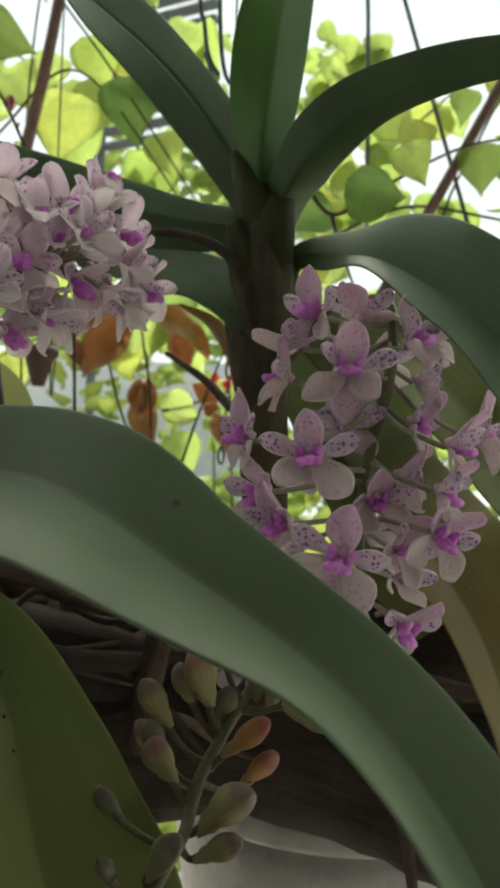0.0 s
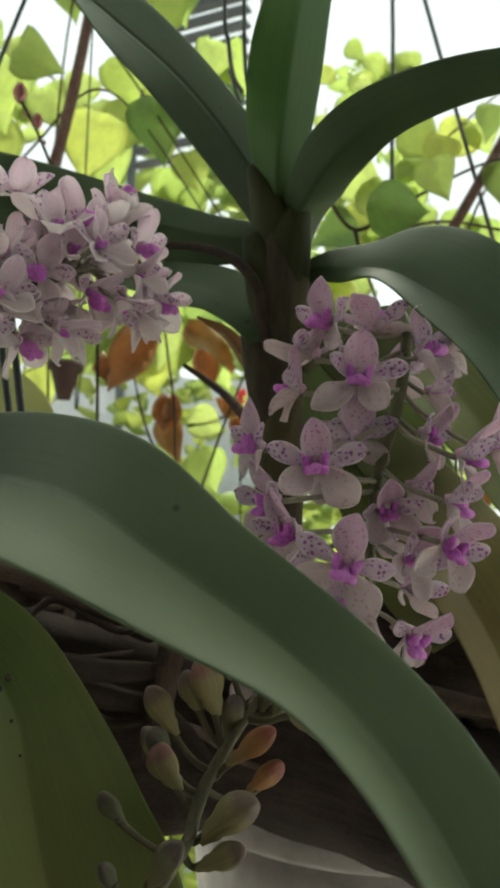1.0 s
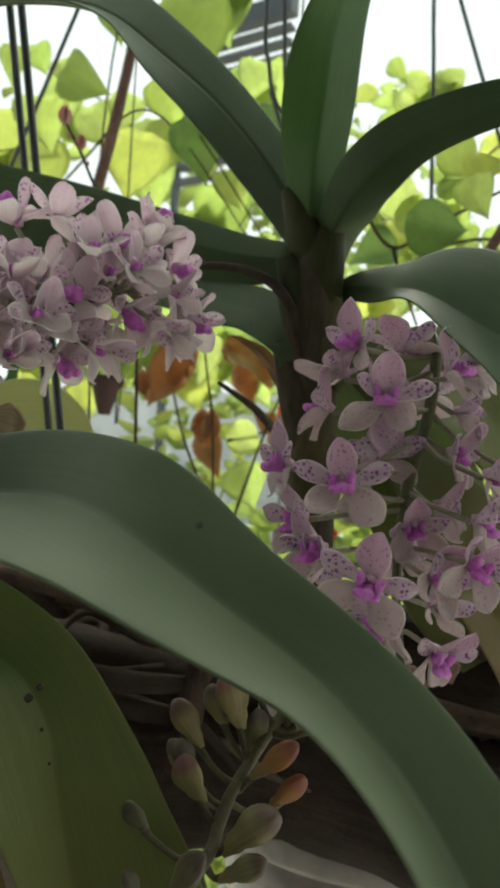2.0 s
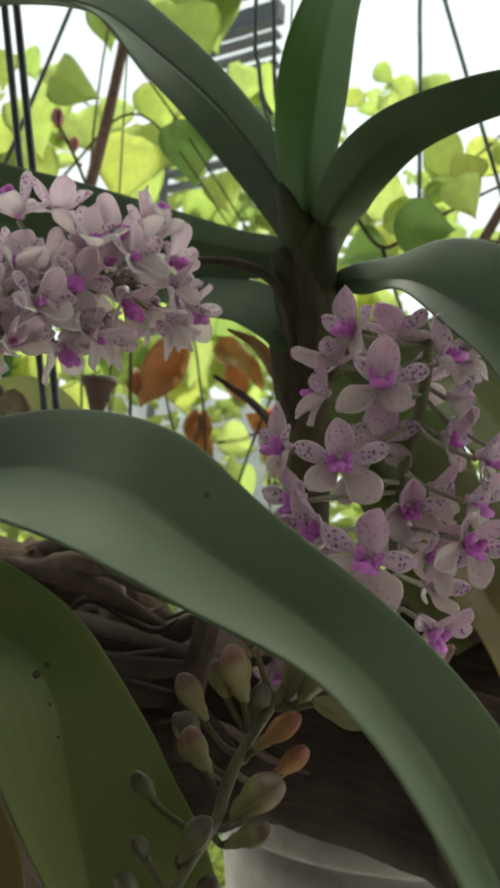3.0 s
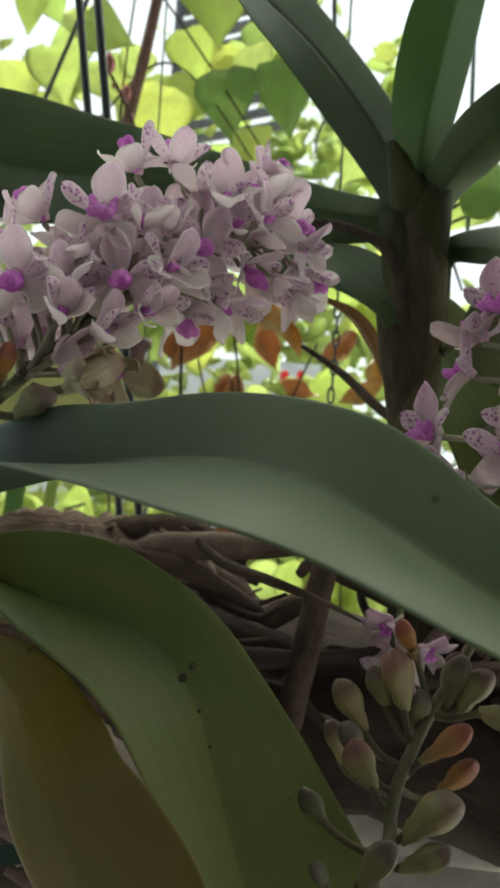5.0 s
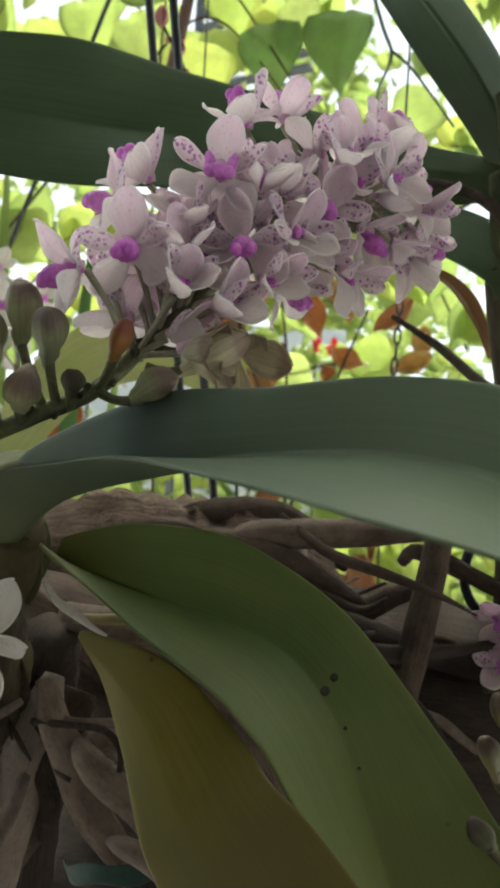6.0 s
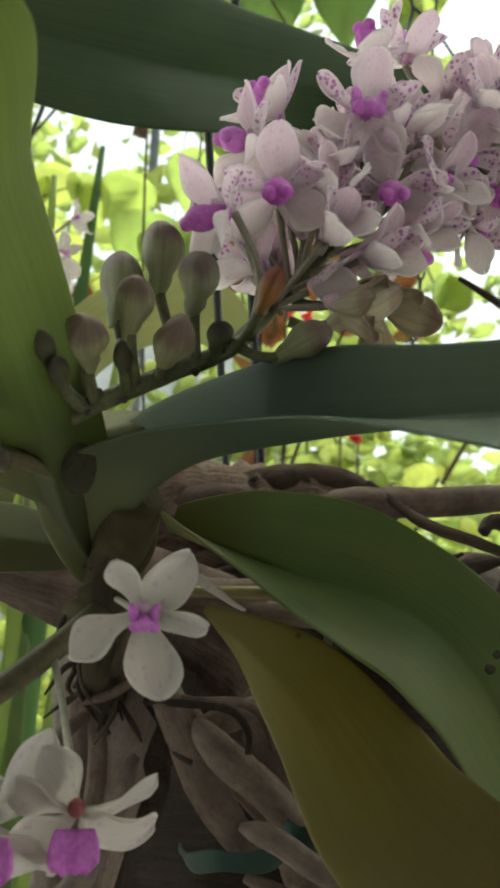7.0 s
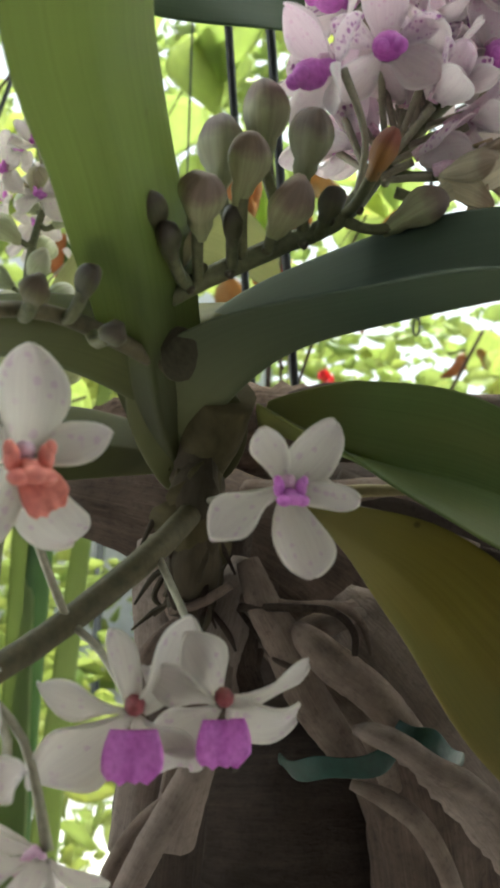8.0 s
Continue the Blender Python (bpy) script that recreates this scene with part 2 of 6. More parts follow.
M_LEAF_OLIVE = strap_leaf("olive_strap_leaf", (0.072, 0.100, 0.031), (0.126, 0.156, 0.050), (0.17, 0.155, 0.050), foot=(0.13, 0.13, 0.03), reach=0.14, spec=0.25, through=0.24, amount=0.45, tip=(0.168, 0.158, 0.056))
M_LEAF_PALE = strap_leaf("pale_olive_strap_leaf", (0.10, 0.12, 0.035), (0.17, 0.18, 0.06), (0.20, 0.17, 0.06))
M_LEAF_DULL = strap_leaf("dull_olive_strap_leaf", (0.062, 0.068, 0.023), (0.100, 0.106, 0.036), foot=(0.058, 0.052, 0.020), reach=0.5, through=0.06, spec=0.15)
M_LEAF_YELLOW = strap_leaf("yellowing_strap_leaf", (0.124, 0.094, 0.015), (0.188, 0.148, 0.023), (0.12, 0.110, 0.024), foot=(0.14, 0.112, 0.026), through=0.10, spec=0.15, tip=(0.100, 0.076, 0.026))
M_LEAF_CREAM = strap_leaf("pale_cream_strap_leaf", (0.28, 0.29, 0.13), (0.40, 0.40, 0.20), through=0.45, leaf_light=(0.66, 0.66, 0.40), foot=(0.20, 0.21, 0.09), reach=0.2)
M_LEAF_TAN = strap_leaf("fading_strap_leaf", (0.15, 0.13, 0.05), (0.26, 0.22, 0.09), (0.18, 0.11, 0.04))
M_STEM = plain("leaf_sheath", (0.046, 0.038, 0.017), (0.085, 0.066, 0.030), 0.7, 120, stretch=(1, 1, 0.3), spec=0.15)
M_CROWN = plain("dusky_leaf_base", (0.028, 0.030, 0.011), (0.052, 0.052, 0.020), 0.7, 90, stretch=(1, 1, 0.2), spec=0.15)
M_BASE = plain("olive_leaf_base", (0.070, 0.076, 0.025), (0.115, 0.112, 0.042), 0.65, 70, stretch=(1, 1, 0.2), spec=0.2)
M_SHEATH = plain("dry_brown_sheath", (0.036, 0.029, 0.019), (0.078, 0.060, 0.039), 0.85, 150, stretch=(1, 1, 0.25), spec=0.15)
M_STALK = plain("flower_stalk_green", (0.090, 0.098, 0.044), (0.165, 0.155, 0.080), 0.55, 260, spec=0.3)
M_SCAR = plain("old_leaf_scar", (0.040, 0.034, 0.021), (0.075, 0.064, 0.040), 0.85, 420, spec=0.15)
M_STALK_DARK = plain("dusky_flower_stalk", (0.058, 0.050, 0.024), (0.120, 0.098, 0.052), 0.6, 180, spec=0.25)
M_PEDICEL = plain("pale_flower_stalk", (0.22, 0.20, 0.13), (0.32, 0.28, 0.21), 0.5, 260)
M_STRAW = plain("dry_straw", (0.19, 0.150, 0.070), (0.31, 0.250, 0.130), 0.7, 160, stretch=(0.3, 1, 1), spec=0.2)
M_SEPAL = petal("spotted_sepal", (0.87, 0.80, 0.82), (0.85, 0.67, 0.79), (0.55, 0.12, 0.45), 620, strength=0.22)
M_LATERAL = petal("pale_side_sepal", (0.88, 0.83, 0.82), (0.86, 0.77, 0.79), (0.55, 0.16, 0.48), 480, strength=0.12)
M_PETAL = petal("spotted_petal", (0.87, 0.81, 0.82), (0.84, 0.71, 0.78), (0.32, 0.03, 0.33), 600, strength=0.55, tips=0.85)
M_ROSE = petal("rosy_spotted_sepal", (0.68, 0.56, 0.62), (0.66, 0.40, 0.58), (0.40, 0.05, 0.26), 700, 0.5, strength=0.7)
M_ROSE_SIDE = petal("rosy_side_sepal", (0.66, 0.57, 0.55), (0.68, 0.57, 0.60), (0.40, 0.05, 0.26), 560, 0.5, strength=0.4)
M_ROSE_PETAL = petal("rosy_blotched_petal", (0.72, 0.63, 0.67), (0.67, 0.52, 0.63), (0.24, 0.02, 0.26), 640, 0.5, strength=0.85, tips=0.95)
M_WHITE_PETAL = petal("pale_petal", (0.71, 0.680, 0.62), (0.68, 0.625, 0.63), (0.46, 0.16, 0.48), 420, strength=0.32)
M_LIP = plain("magenta_lip", (0.68, 0.13, 0.68), (0.82, 0.34, 0.84), 0.45, 260, dist=0.0002, through=0.35)
M_LIP_RED = plain("orange_red_lip", (0.60, 0.13, 0.11), (0.70, 0.26, 0.20), 0.45, 200, dist=0.0002)
M_COLUMN = plain("flower_column", (0.56, 0.30, 0.46), (0.72, 0.52, 0.62), 0.5, 500, dist=0.0002)
M_THROAT = plain("dark_red_throat", (0.16, 0.02, 0.03), (0.30, 0.06, 0.07), 0.5, 500, dist=0.0002)
M_BUD = bud_skin("khaki_bud", (0.33, 0.35, 0.19), (0.36, 0.35, 0.21), (0.22, 0.155, 0.13))
# Khaki bud again, darker: the low spray's shade is put into its colour.
M_BUD_LOW = bud_skin("shaded_khaki_bud", (0.23, 0.20, 0.092), (0.20, 0.175, 0.078), (0.12, 0.080, 0.064))
M_BUD_ROSE = bud_skin("rose_topped_bud", (0.22, 0.20, 0.09), (0.22, 0.185, 0.08), (0.19, 0.085, 0.075))
M_BUD_YOUNG = bud_skin("young_green_bud", (0.10, 0.095, 0.045), (0.115, 0.105, 0.048), (0.085, 0.062, 0.042))
M_BUD_PALE = bud_skin("pale_green_bud", (0.42, 0.44, 0.26), (0.45, 0.50, 0.30), (0.50, 0.50, 0.36))
M_WITHERED = bud_skin("withered_flower", (0.64, 0.58, 0.41), (0.60, 0.53, 0.38), (0.38, 0.28, 0.21))
M_BUD_ORANGE = bud_skin("orange_bud", (0.26, 0.175, 0.060), (0.36, 0.160, 0.042), (0.27, 0.075, 0.045))
M_WOOD = bark("grey_driftwood", (0.15, 0.098, 0.074), (0.37, 0.270, 0.212))
M_SLAB = bark("pale_weathered_wood", (0.195, 0.148, 0.124), (0.335, 0.265, 0.228), 60, 0.0025, 0.8)
M_ROOT_PALE = bark("pale_root", (0.16, 0.118, 0.098), (0.285, 0.222, 0.190), 120, 0.002, 0.8)
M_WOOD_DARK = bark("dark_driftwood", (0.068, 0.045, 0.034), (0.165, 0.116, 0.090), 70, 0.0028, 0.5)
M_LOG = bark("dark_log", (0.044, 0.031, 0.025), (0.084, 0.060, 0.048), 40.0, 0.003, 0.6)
M_ROOT = bark("grey_aerial_root", (0.145, 0.102, 0.080), (0.280, 0.212, 0.175), 120, 0.0022, 0.7)
M_TWIG = bark("brown_twig", (0.06, 0.04, 0.03), (0.16, 0.11, 0.085), 120)
M_CANE = bark("pinkish_brown_cane", (0.14, 0.075, 0.06), (0.26, 0.17, 0.14), 120)
M_WIRE = plain("black_wire", (0.012, 0.012, 0.013), (0.03, 0.03, 0.032), 0.45, 200)
M_THIN = plain("grey_wire", (0.05, 0.05, 0.05), (0.10, 0.10, 0.10), 0.7, 200, spec=0.2)
M_TIE = plain("green_tape", (0.004, 0.024, 0.014), (0.007, 0.046, 0.028), 0.45, 200)
M_POT = plain("white_glazed_pot", (0.44, 0.39, 0.365), (0.54, 0.48, 0.455), 0.85, 30, dist=0.0003)
M_CLAY = plain("clay", (0.026, 0.010, 0.008), (0.046, 0.018, 0.014), 0.8, 60)
M_VINE = thin_leaf("vine_leaf", [(0.20, 0.31, 0.05), (0.36, 0.43, 0.07), (0.10, 0.20, 0.04), (0.48, 0.47, 0.08), (0.30, 0.40, 0.12), (0.42, 0.46, 0.20)], 0.70)
# Darker copy of the vine leaf, with shade put into its colour.
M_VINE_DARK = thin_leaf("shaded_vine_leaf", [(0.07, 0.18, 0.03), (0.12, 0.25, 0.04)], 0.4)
M_ORANGE = thin_leaf("russet_leaf", [(0.20, 0.07, 0.03), (0.28, 0.15, 0.04), (0.16, 0.05, 0.03), (0.30, 0.25, 0.05)], 0.38, warm=(0.62, 0.30, 0.13))
M_BUSH = thin_leaf("bush_leaf", [(0.16, 0.27, 0.03), (0.28, 0.37, 0.04), (0.38, 0.40, 0.05), (0.12, 0.22, 0.03)])
M_RED = thin_leaf("scarlet_petal", [(0.65, 0.02, 0.04), (0.7, 0.05, 0.08)], 0.4, warm=(0.9, 0.05, 0.08))
M_DRY = thin_leaf("dry_leaf", [(0.20, 0.09, 0.045), (0.28, 0.15, 0.07)], 0.25, warm=(0.6, 0.34, 0.2))
M_HUSK = plain("pinkish_bark", (0.26, 0.13, 0.12), (0.42, 0.26, 0.24), 0.7, 200)
M_PINK = thin_leaf("pink_bud", [(0.66, 0.34, 0.36), (0.70, 0.44, 0.45)], 0.45, warm=(0.8, 0.4, 0.45))
M_WALL = plain("grey_fill_wall", (0.36, 0.36, 0.35), (0.46, 0.46, 0.45), 0.8, 3, dist=0.002)
M_LIME = plain("limewash", (0.66, 0.63, 0.66), (0.80, 0.77, 0.79), 0.85, 3, dist=0.002)
M_SLAT = plain("dark_louvre", (0.075, 0.075, 0.08), (0.11, 0.11, 0.115), 0.6, 5)
M_GROUND = plain("pale_concrete", (0.42, 0.40, 0.37), (0.54, 0.52, 0.49), 0.9, 4, dist=0.004)
M_FLOOR = plain("porch_floor", (0.24, 0.225, 0.205), (0.34, 0.315, 0.29), 0.85, 6, dist=0.002)
M_TIN = plain("light_blocking_tin", (0.12, 0.12, 0.115), (0.18, 0.18, 0.175), 0.8, 4)
M_ROOF = thin_sheet("light_softening_sheet", (0.76, 0.77, 0.75), (0.86, 0.86, 0.84), 0.85)


# ---- shapes ----
def spline(points, n):
    """Points along a smooth curve through the rows, n to each span; every column is carried along."""
    p = np.array(points, float)
    out = []
    for k in range(len(p) - 1):
        a, b, c, d = p[max(k - 1, 0)], p[k], p[k + 1], p[min(k + 2, len(p) - 1)]
        for j in range(n):
            t = j / n
            out.append(0.5 * (2 * b + (c - a) * t + (2 * a - 5 * b + 4 * c - d) * t * t + (3 * b - a - 3 * c + d) * t ** 3))
    out.append(p[-1])
    return np.array(out)


def mesh_of(name, verts, faces, material, uvs=None, smooth=True):
    me = bpy.data.meshes.new(name)
    me.from_pydata([tuple(map(float, v)) for v in verts], [], faces)
    if uvs is not None:
        layer = me.uv_layers.new(name="UVMap")
        idx = np.empty(len(me.loops), dtype=np.int32)
        me.loops.foreach_get("vertex_index", idx)
        layer.data.foreach_set("uv", np.array(uvs, dtype=np.float32)[idx].ravel())
    me.polygons.foreach_set("use_smooth", [smooth] * len(me.polygons))
    me.materials.append(material)
    me.update()
    return me


def put(name, me, parent=None, m=None, label=""):
    ob = new(name, me)
    if parent is not None:
        ob.parent = parent
    if m is not None:
        ob.matrix_basis = m
    if label:
        ob["label"] = label
    return ob


def thing(name, label, category, base=(0, 0, 0), group="", kind=""):
    """An Empty at the base of a thing; its parts are given in its own space."""
    ob = new(name)
    ob.empty_display_size = 0.02
    ob.matrix_basis = Matrix.Translation(base)
    return tagged(ob, label, category, group, kind)


def frames_along(p):
    """Tangents and two normals that turn as little as they can."""
    t = np.gradient(p, axis=0)
    t /= np.linalg.norm(t, axis=1)[:, None] + 1e-12
    u = np.cross(t[0], (0.31, 0.77, 0.55))
    u /= np.linalg.norm(u)
    us = []
    for k in range(len(p)):
        u = u - t[k] * (u @ t[k])
        u /= np.linalg.norm(u) + 1e-12
        us.append(u)
    us = np.array(us)
    return t, us, np.cross(t, us)


def tube(points, radii, material, name="tube", n=6, sides=8, rough=0.0, origin=(0, 0, 0), seed=0):
    """A round, slightly uneven stem, root or wire through points; closed at both ends."""
    rows = np.column_stack([np.array(points, float) - np.array(origin), np.interp(np.linspace(0, 1, len(points)), np.linspace(0, 1, len(radii)), radii)])
    s = spline(rows, n)
    p, r = s[:, :3], s[:, 3]
    t, u, v = frames_along(p)
    rng = np.random.RandomState(seed)
    verts, faces, uvs = [], [], []
    lobes = 1 + rough * (rng.rand(sides) - 0.5)
    for k in range(len(p)):
        wob = 1 + rough * 0.5 * (rng.rand(sides) - 0.5)
        for j in range(sides):
            a = 2 * math.pi * j / sides
            verts.append(p[k] + (u[k] * math.cos(a) + v[k] * math.sin(a)) * r[k] * lobes[j] * wob[j])
            uvs.append((k / (len(p) - 1), abs(j / sides * 2 - 1)))
    m = len(p)
    for k in range(m - 1):
        for j in range(sides):
            a, b = k * sides + j, k * sides + (j + 1) % sides
            faces.append((a, b, b + sides, a + sides))
    faces.append(tuple(range(sides))[::-1])
    faces.append(tuple(range((m - 1) * sides, m * sides)))
    return mesh_of(name, verts, faces, material, uvs)


def blade(stations, material, origin=(0, 0, 0), n=7, half=9, thick=0.0016, name="leaf", wave=0.0003, seed=0, ease=0.035, groove=0.0):
    """A thick keeled strap leaf. A station: the midrib's place, then width and lean of the one half and of the other,
    the lean turned about the midrib from the way towards the front."""
    st = np.array(stations, float)
    for col in (4, 6):
        st[:, col] = np.degrees(np.unwrap(np.radians(st[:, col])))
    s = spline(st, n)
    mid = s[:, :3]
    t = np.gradient(mid, axis=0)
    t /= np.linalg.norm(t, axis=1)[:, None]
    front = np.array((0.0, -1.0, 0.0))
    rng = np.random.RandomState(seed)
    ph = rng.rand(4) * 6.28
    cols = 2 * half + 1
    rails = np.zeros((2, len(s), 3))
    tilt = []
    for k in range(len(s)):
        n0 = front - t[k] * (front @ t[k])
        n0 /= np.linalg.norm(n0)
        s0 = np.cross(t[k], n0)
        tilt.append(n0 * 0.4 + s0 * 0.6)
        for r, (w, a) in enumerate(((s[k, 3], s[k, 4]), (s[k, 5], s[k, 6]))):
            a = math.radians(a)
            rails[r, k] = (n0 * math.cos(a) + s0 * math.sin(a)) * max(w, 0.0002)
    for _ in range(10):
        rails[:, 1:-1] = rails[:, :-2] * 0.25 + rails[:, 1:-1] * 0.5 + rails[:, 2:] * 0.25
    top = []
    for k in range(len(s)):
        row = []
        for j in range(cols):
            q = (j - half) / half
            q = math.copysign((1 - math.cos(math.pi * abs(q))) / 2, q)
            if abs(q) < ease:
                h = (q / ease + 1) / 2
                p = (1 - h) ** 2 * rails[0, k] * ease + h ** 2 * rails[1, k] * ease
            else:
                p = (rails[0, k] if q < 0 else rails[1, k]) * abs(q)
            row.append(mid[k] + p + tilt[k] * wave * q * q * math.sin(k * 0.55 + ph[0 if q < 0 else 1]))
        top.append(row)
    top = np.array(top)
    du, dv = np.gradient(top, axis=0), np.gradient(top, axis=1)
    nn = np.cross(du, dv)
    nn /= np.linalg.norm(nn, axis=2)[:, :, None] + 1e-12
    if groove:
        top[:, half] -= nn[:, half] * groove
    verts, uvs, faces = [], [], []
    rows = len(top)
    for sign in (1, -1):
        for k in range(rows):
            for j in range(cols):
                q = (1 - math.cos(math.pi * abs((j - half) / half))) / 2
                th = thick * (0.28 + 0.72 * math.sqrt(max(0, 1 - q ** 2.4)))
                verts.append(top[k, j] + nn[k, j] * sign * th / 2 - np.array(origin))
                uvs.append((k / (rows - 1), j / (cols - 1)))
    off = rows * cols
    for k in range(rows - 1):
        for j in range(cols - 1):
            a = k * cols + j
            faces.append((a, a + cols, a + cols + 1, a + 1))
            faces.append((off + a, off + a + 1, off + a + cols + 1, off + a + cols))
    ring = [j for j in range(cols)] + [k * cols + cols - 1 for k in range(1, rows)] + [(rows - 1) * cols + j for j in range(cols - 2, -1, -1)] + [k * cols for k in range(rows - 2, 0, -1)]
    for a, b in zip(ring, ring[1:] + ring[:1]):
        faces.append((a, b, off + b, off + a))
    return mesh_of(name, verts, faces, material, uvs)


def petal_mesh(name, length, width, material, peak=0.6, cup=0.25, bend=0.2, wave=0.04, thick=0.0005, seed=0, nu=8, nv=6, notch=0.0, base=0.22, lift=0.0, point=0.75, fold=0.0):
    """A petal or thin leaf along +x with its face to +z: bent along its length, cupped across, with a wavy rim."""
    rng = np.random.RandomState(seed)
    ph = rng.rand(3) * 6.28
    grid = []
    for i in range(nu + 1):
        u = 1 - (1 - i / nu) ** 1.6
        w = base * (1 - u) + max(0.0, math.sin(math.pi * min(1, u ** (math.log(0.5) / math.log(peak))))) ** (0.75 if u < peak else point)
        w = max(w * (1 if u < 0.97 or point < 0.7 else 0.45), 0.06) * width / 2
        row = []
        for j in range(nv + 1):
            v = j / nv * 2 - 1
            x = length * (u - notch * (1 - abs(v)) * 0 - notch * abs(v) * (1 - u) ** 3)
            z = length * bend * (u * u) + lift * length * u + cup * w * v * v + fold * w * abs(v) + wave * width * v * v * math.sin(u * 7 + ph[0] + v * 2)
            row.append((x, v * w + 0.03 * width * math.sin(u * 5 + ph[1]), z))
        grid.append(row)
    g = np.array(grid)
    nn = np.cross(np.gradient(g, axis=0), np.gradient(g, axis=1))
    nn /= np.linalg.norm(nn, axis=2)[:, :, None] + 1e-12
    verts, uvs, faces = [], [], []
    c, rows = nv + 1, nu + 1
    for sign in (1, -1):
        for i in range(rows):
            for j in range(c):
                verts.append(g[i, j] + nn[i, j] * sign * thick / 2)
                uvs.append((1 - (1 - i / nu) ** 1.6, j / nv))
    off = rows * c
    for i in range(nu):
        for j in range(nv):
            a = i * c + j
            faces.append((a, a + c, a + c + 1, a + 1))
            faces.append((off + a, off + a + 1, off + a + c + 1, off + a + c))
    ring = list(range(c)) + [i * c + c - 1 for i in range(1, rows)] + [(rows - 1) * c + j for j in range(c - 2, -1, -1)] + [i * c for i in range(rows - 2, 0, -1)]
    for a, b in zip(ring, ring[1:] + ring[:1]):
        faces.append((a, b, off + b, off + a))
    return mesh_of(name, verts, faces, material, uvs)


def lathe(profile, material, name="turned", sides=40, rough=0.0, seed=0):
    """A turned form from (radius, height) rows; repeats of a row make sharp edges."""
    rng = np.random.RandomState(seed)
    verts, faces, uvs = [], [], []
    for k, (r, z) in enumerate(profile):
        for j in range(sides):
            a = 2 * math.pi * j / sides
            q = r * (1 + rough * (rng.rand() - 0.5))
            verts.append((q * math.cos(a), q * math.sin(a), z))
            uvs.append((k / len(profile), abs(2 * j / sides - 1)))
    for k in range(len(profile) - 1):
        for j in range(sides):
            a, b = k * sides + j, k * sides + (j + 1) % sides
            faces.append((a, b, b + sides, a + sides))
    return mesh_of(name, verts, faces, material, uvs)


def box(name, lo, hi, material, parent=None, label=""):
    (x0, y0, z0), (x1, y1, z1) = lo, hi
    v = [(x, y, z) for z in (z0, z1) for y in (y0, y1) for x in (x0, x1)]
    f = [(0, 2, 3, 1), (4, 5, 7, 6), (0, 1, 5, 4), (2, 6, 7, 3), (0, 4, 6, 2), (1, 3, 7, 5)]
    return put(name, mesh_of(name, v, f, material, smooth=False), parent, None, label)


# ---- the setting ----
tagged(box("ground", (-40, -40, -0.2), (40, 60, 0), M_GROUND), "pale concrete and earth ground", "ground", kind="structure")
# Unseen floor and back wall, added with tones chosen for bounced fill light.
tagged(box("floor", (-3.2, -2.2, 0), (3.2, 0.95, 0.06), M_FLOOR), "unseen dull grey-brown floor, toned for bounced light", "floor", kind="structure")
tagged(box("wall_back", (-3.2, -2.4, 0), (3.2, -2.2, 2.6), M_WALL), "unseen plain grey wall added to set the fill light", "wall", kind="structure")
# Unseen roof, added to block the sun; its front sheet passes soft light.
tagged(box("roof", (-3.2, -2.6, 2.6), (3.2, 0.20, 2.66), M_TIN), "unseen dull grey sheet roof added to block light", "roof", kind="structure")
tagged(box("roof_front", (-3.2, 0.205, 2.6), (3.2, 1.65, 2.606), M_ROOF), "unseen pale translucent sheet added to soften light from above", "roof", kind="structure")
tagged(box("wall_ledge", (-0.15, 0.46, 0.06), (0.42, 0.82, 0.909), M_GROUND), "plain masonry ledge under the white pot", "ledge", kind="structure")

def glowing(name, colour, strength):
    m, nt, bs, out = nodes(name)
    e = nt.nodes.new("ShaderNodeEmission")
    c = ramp(nt, noise_of(nt, coords(nt, "Object"), 0.18, 3), [(0.35, tuple(x * 0.93 for x in colour)), (0.65, colour)])
    nt.links.new(c, e.inputs[0])
    e.inputs[1].default_value = strength
    nt.links.new(e.outputs[0], out.inputs[0])
    return m


tagged(box("backdrop", (-26, 17.0, 0.0), (26, 17.2, 12.5), glowing("hazy_sky", (1.0, 0.945, 0.945), 0.72)), "pale hazy bright sky in the distance", "sky", kind="structure")
tagged(box("wall_garden", (-1.3, 4.2, 0), (0.12, 4.32, 1.82), M_LIME), "low lilac-white limewashed garden wall", "wall", kind="structure")

house = thing("louvred_carport", "open carport with thin dark louvre slats under its eaves", "carport", (-0.10, 3.0, 0))
house.matrix_basis = pose(-0.10, 3.0, 0, 0, 0, -28)
box("post", (-0.485, 0.01, 0), (-0.46, 0.03, 3.2), M_SLAT, house)
box("beam", (-0.46, 0.0, 3.005), (0.0, 0.05, 3.075), M_SLAT, house)
slat_me = None
for k in range(11):
    z = 2.465 + k * 0.0545 - (0.5 * 0.0545 if k > 9 else 0) + (0.16 if k > 9 else 0)
    if slat_me is None:
        slat = box("slat", (-0.46, -0.02, -0.0055), (0.0, 0.02, 0.0055), M_SLAT, house)
        slat_me = slat.data
    else:
        slat = put("slat", slat_me, house)
    slat.matrix_basis = pose(0, 0.02, z, -10, 0, 0)


# ---- orchids ----
def leaf_on(plant, stations, material, label, **more):
    origin = tuple(plant.matrix_basis.translation)
    return put("leaf", blade(stations, material, origin, **more), plant, None, label)


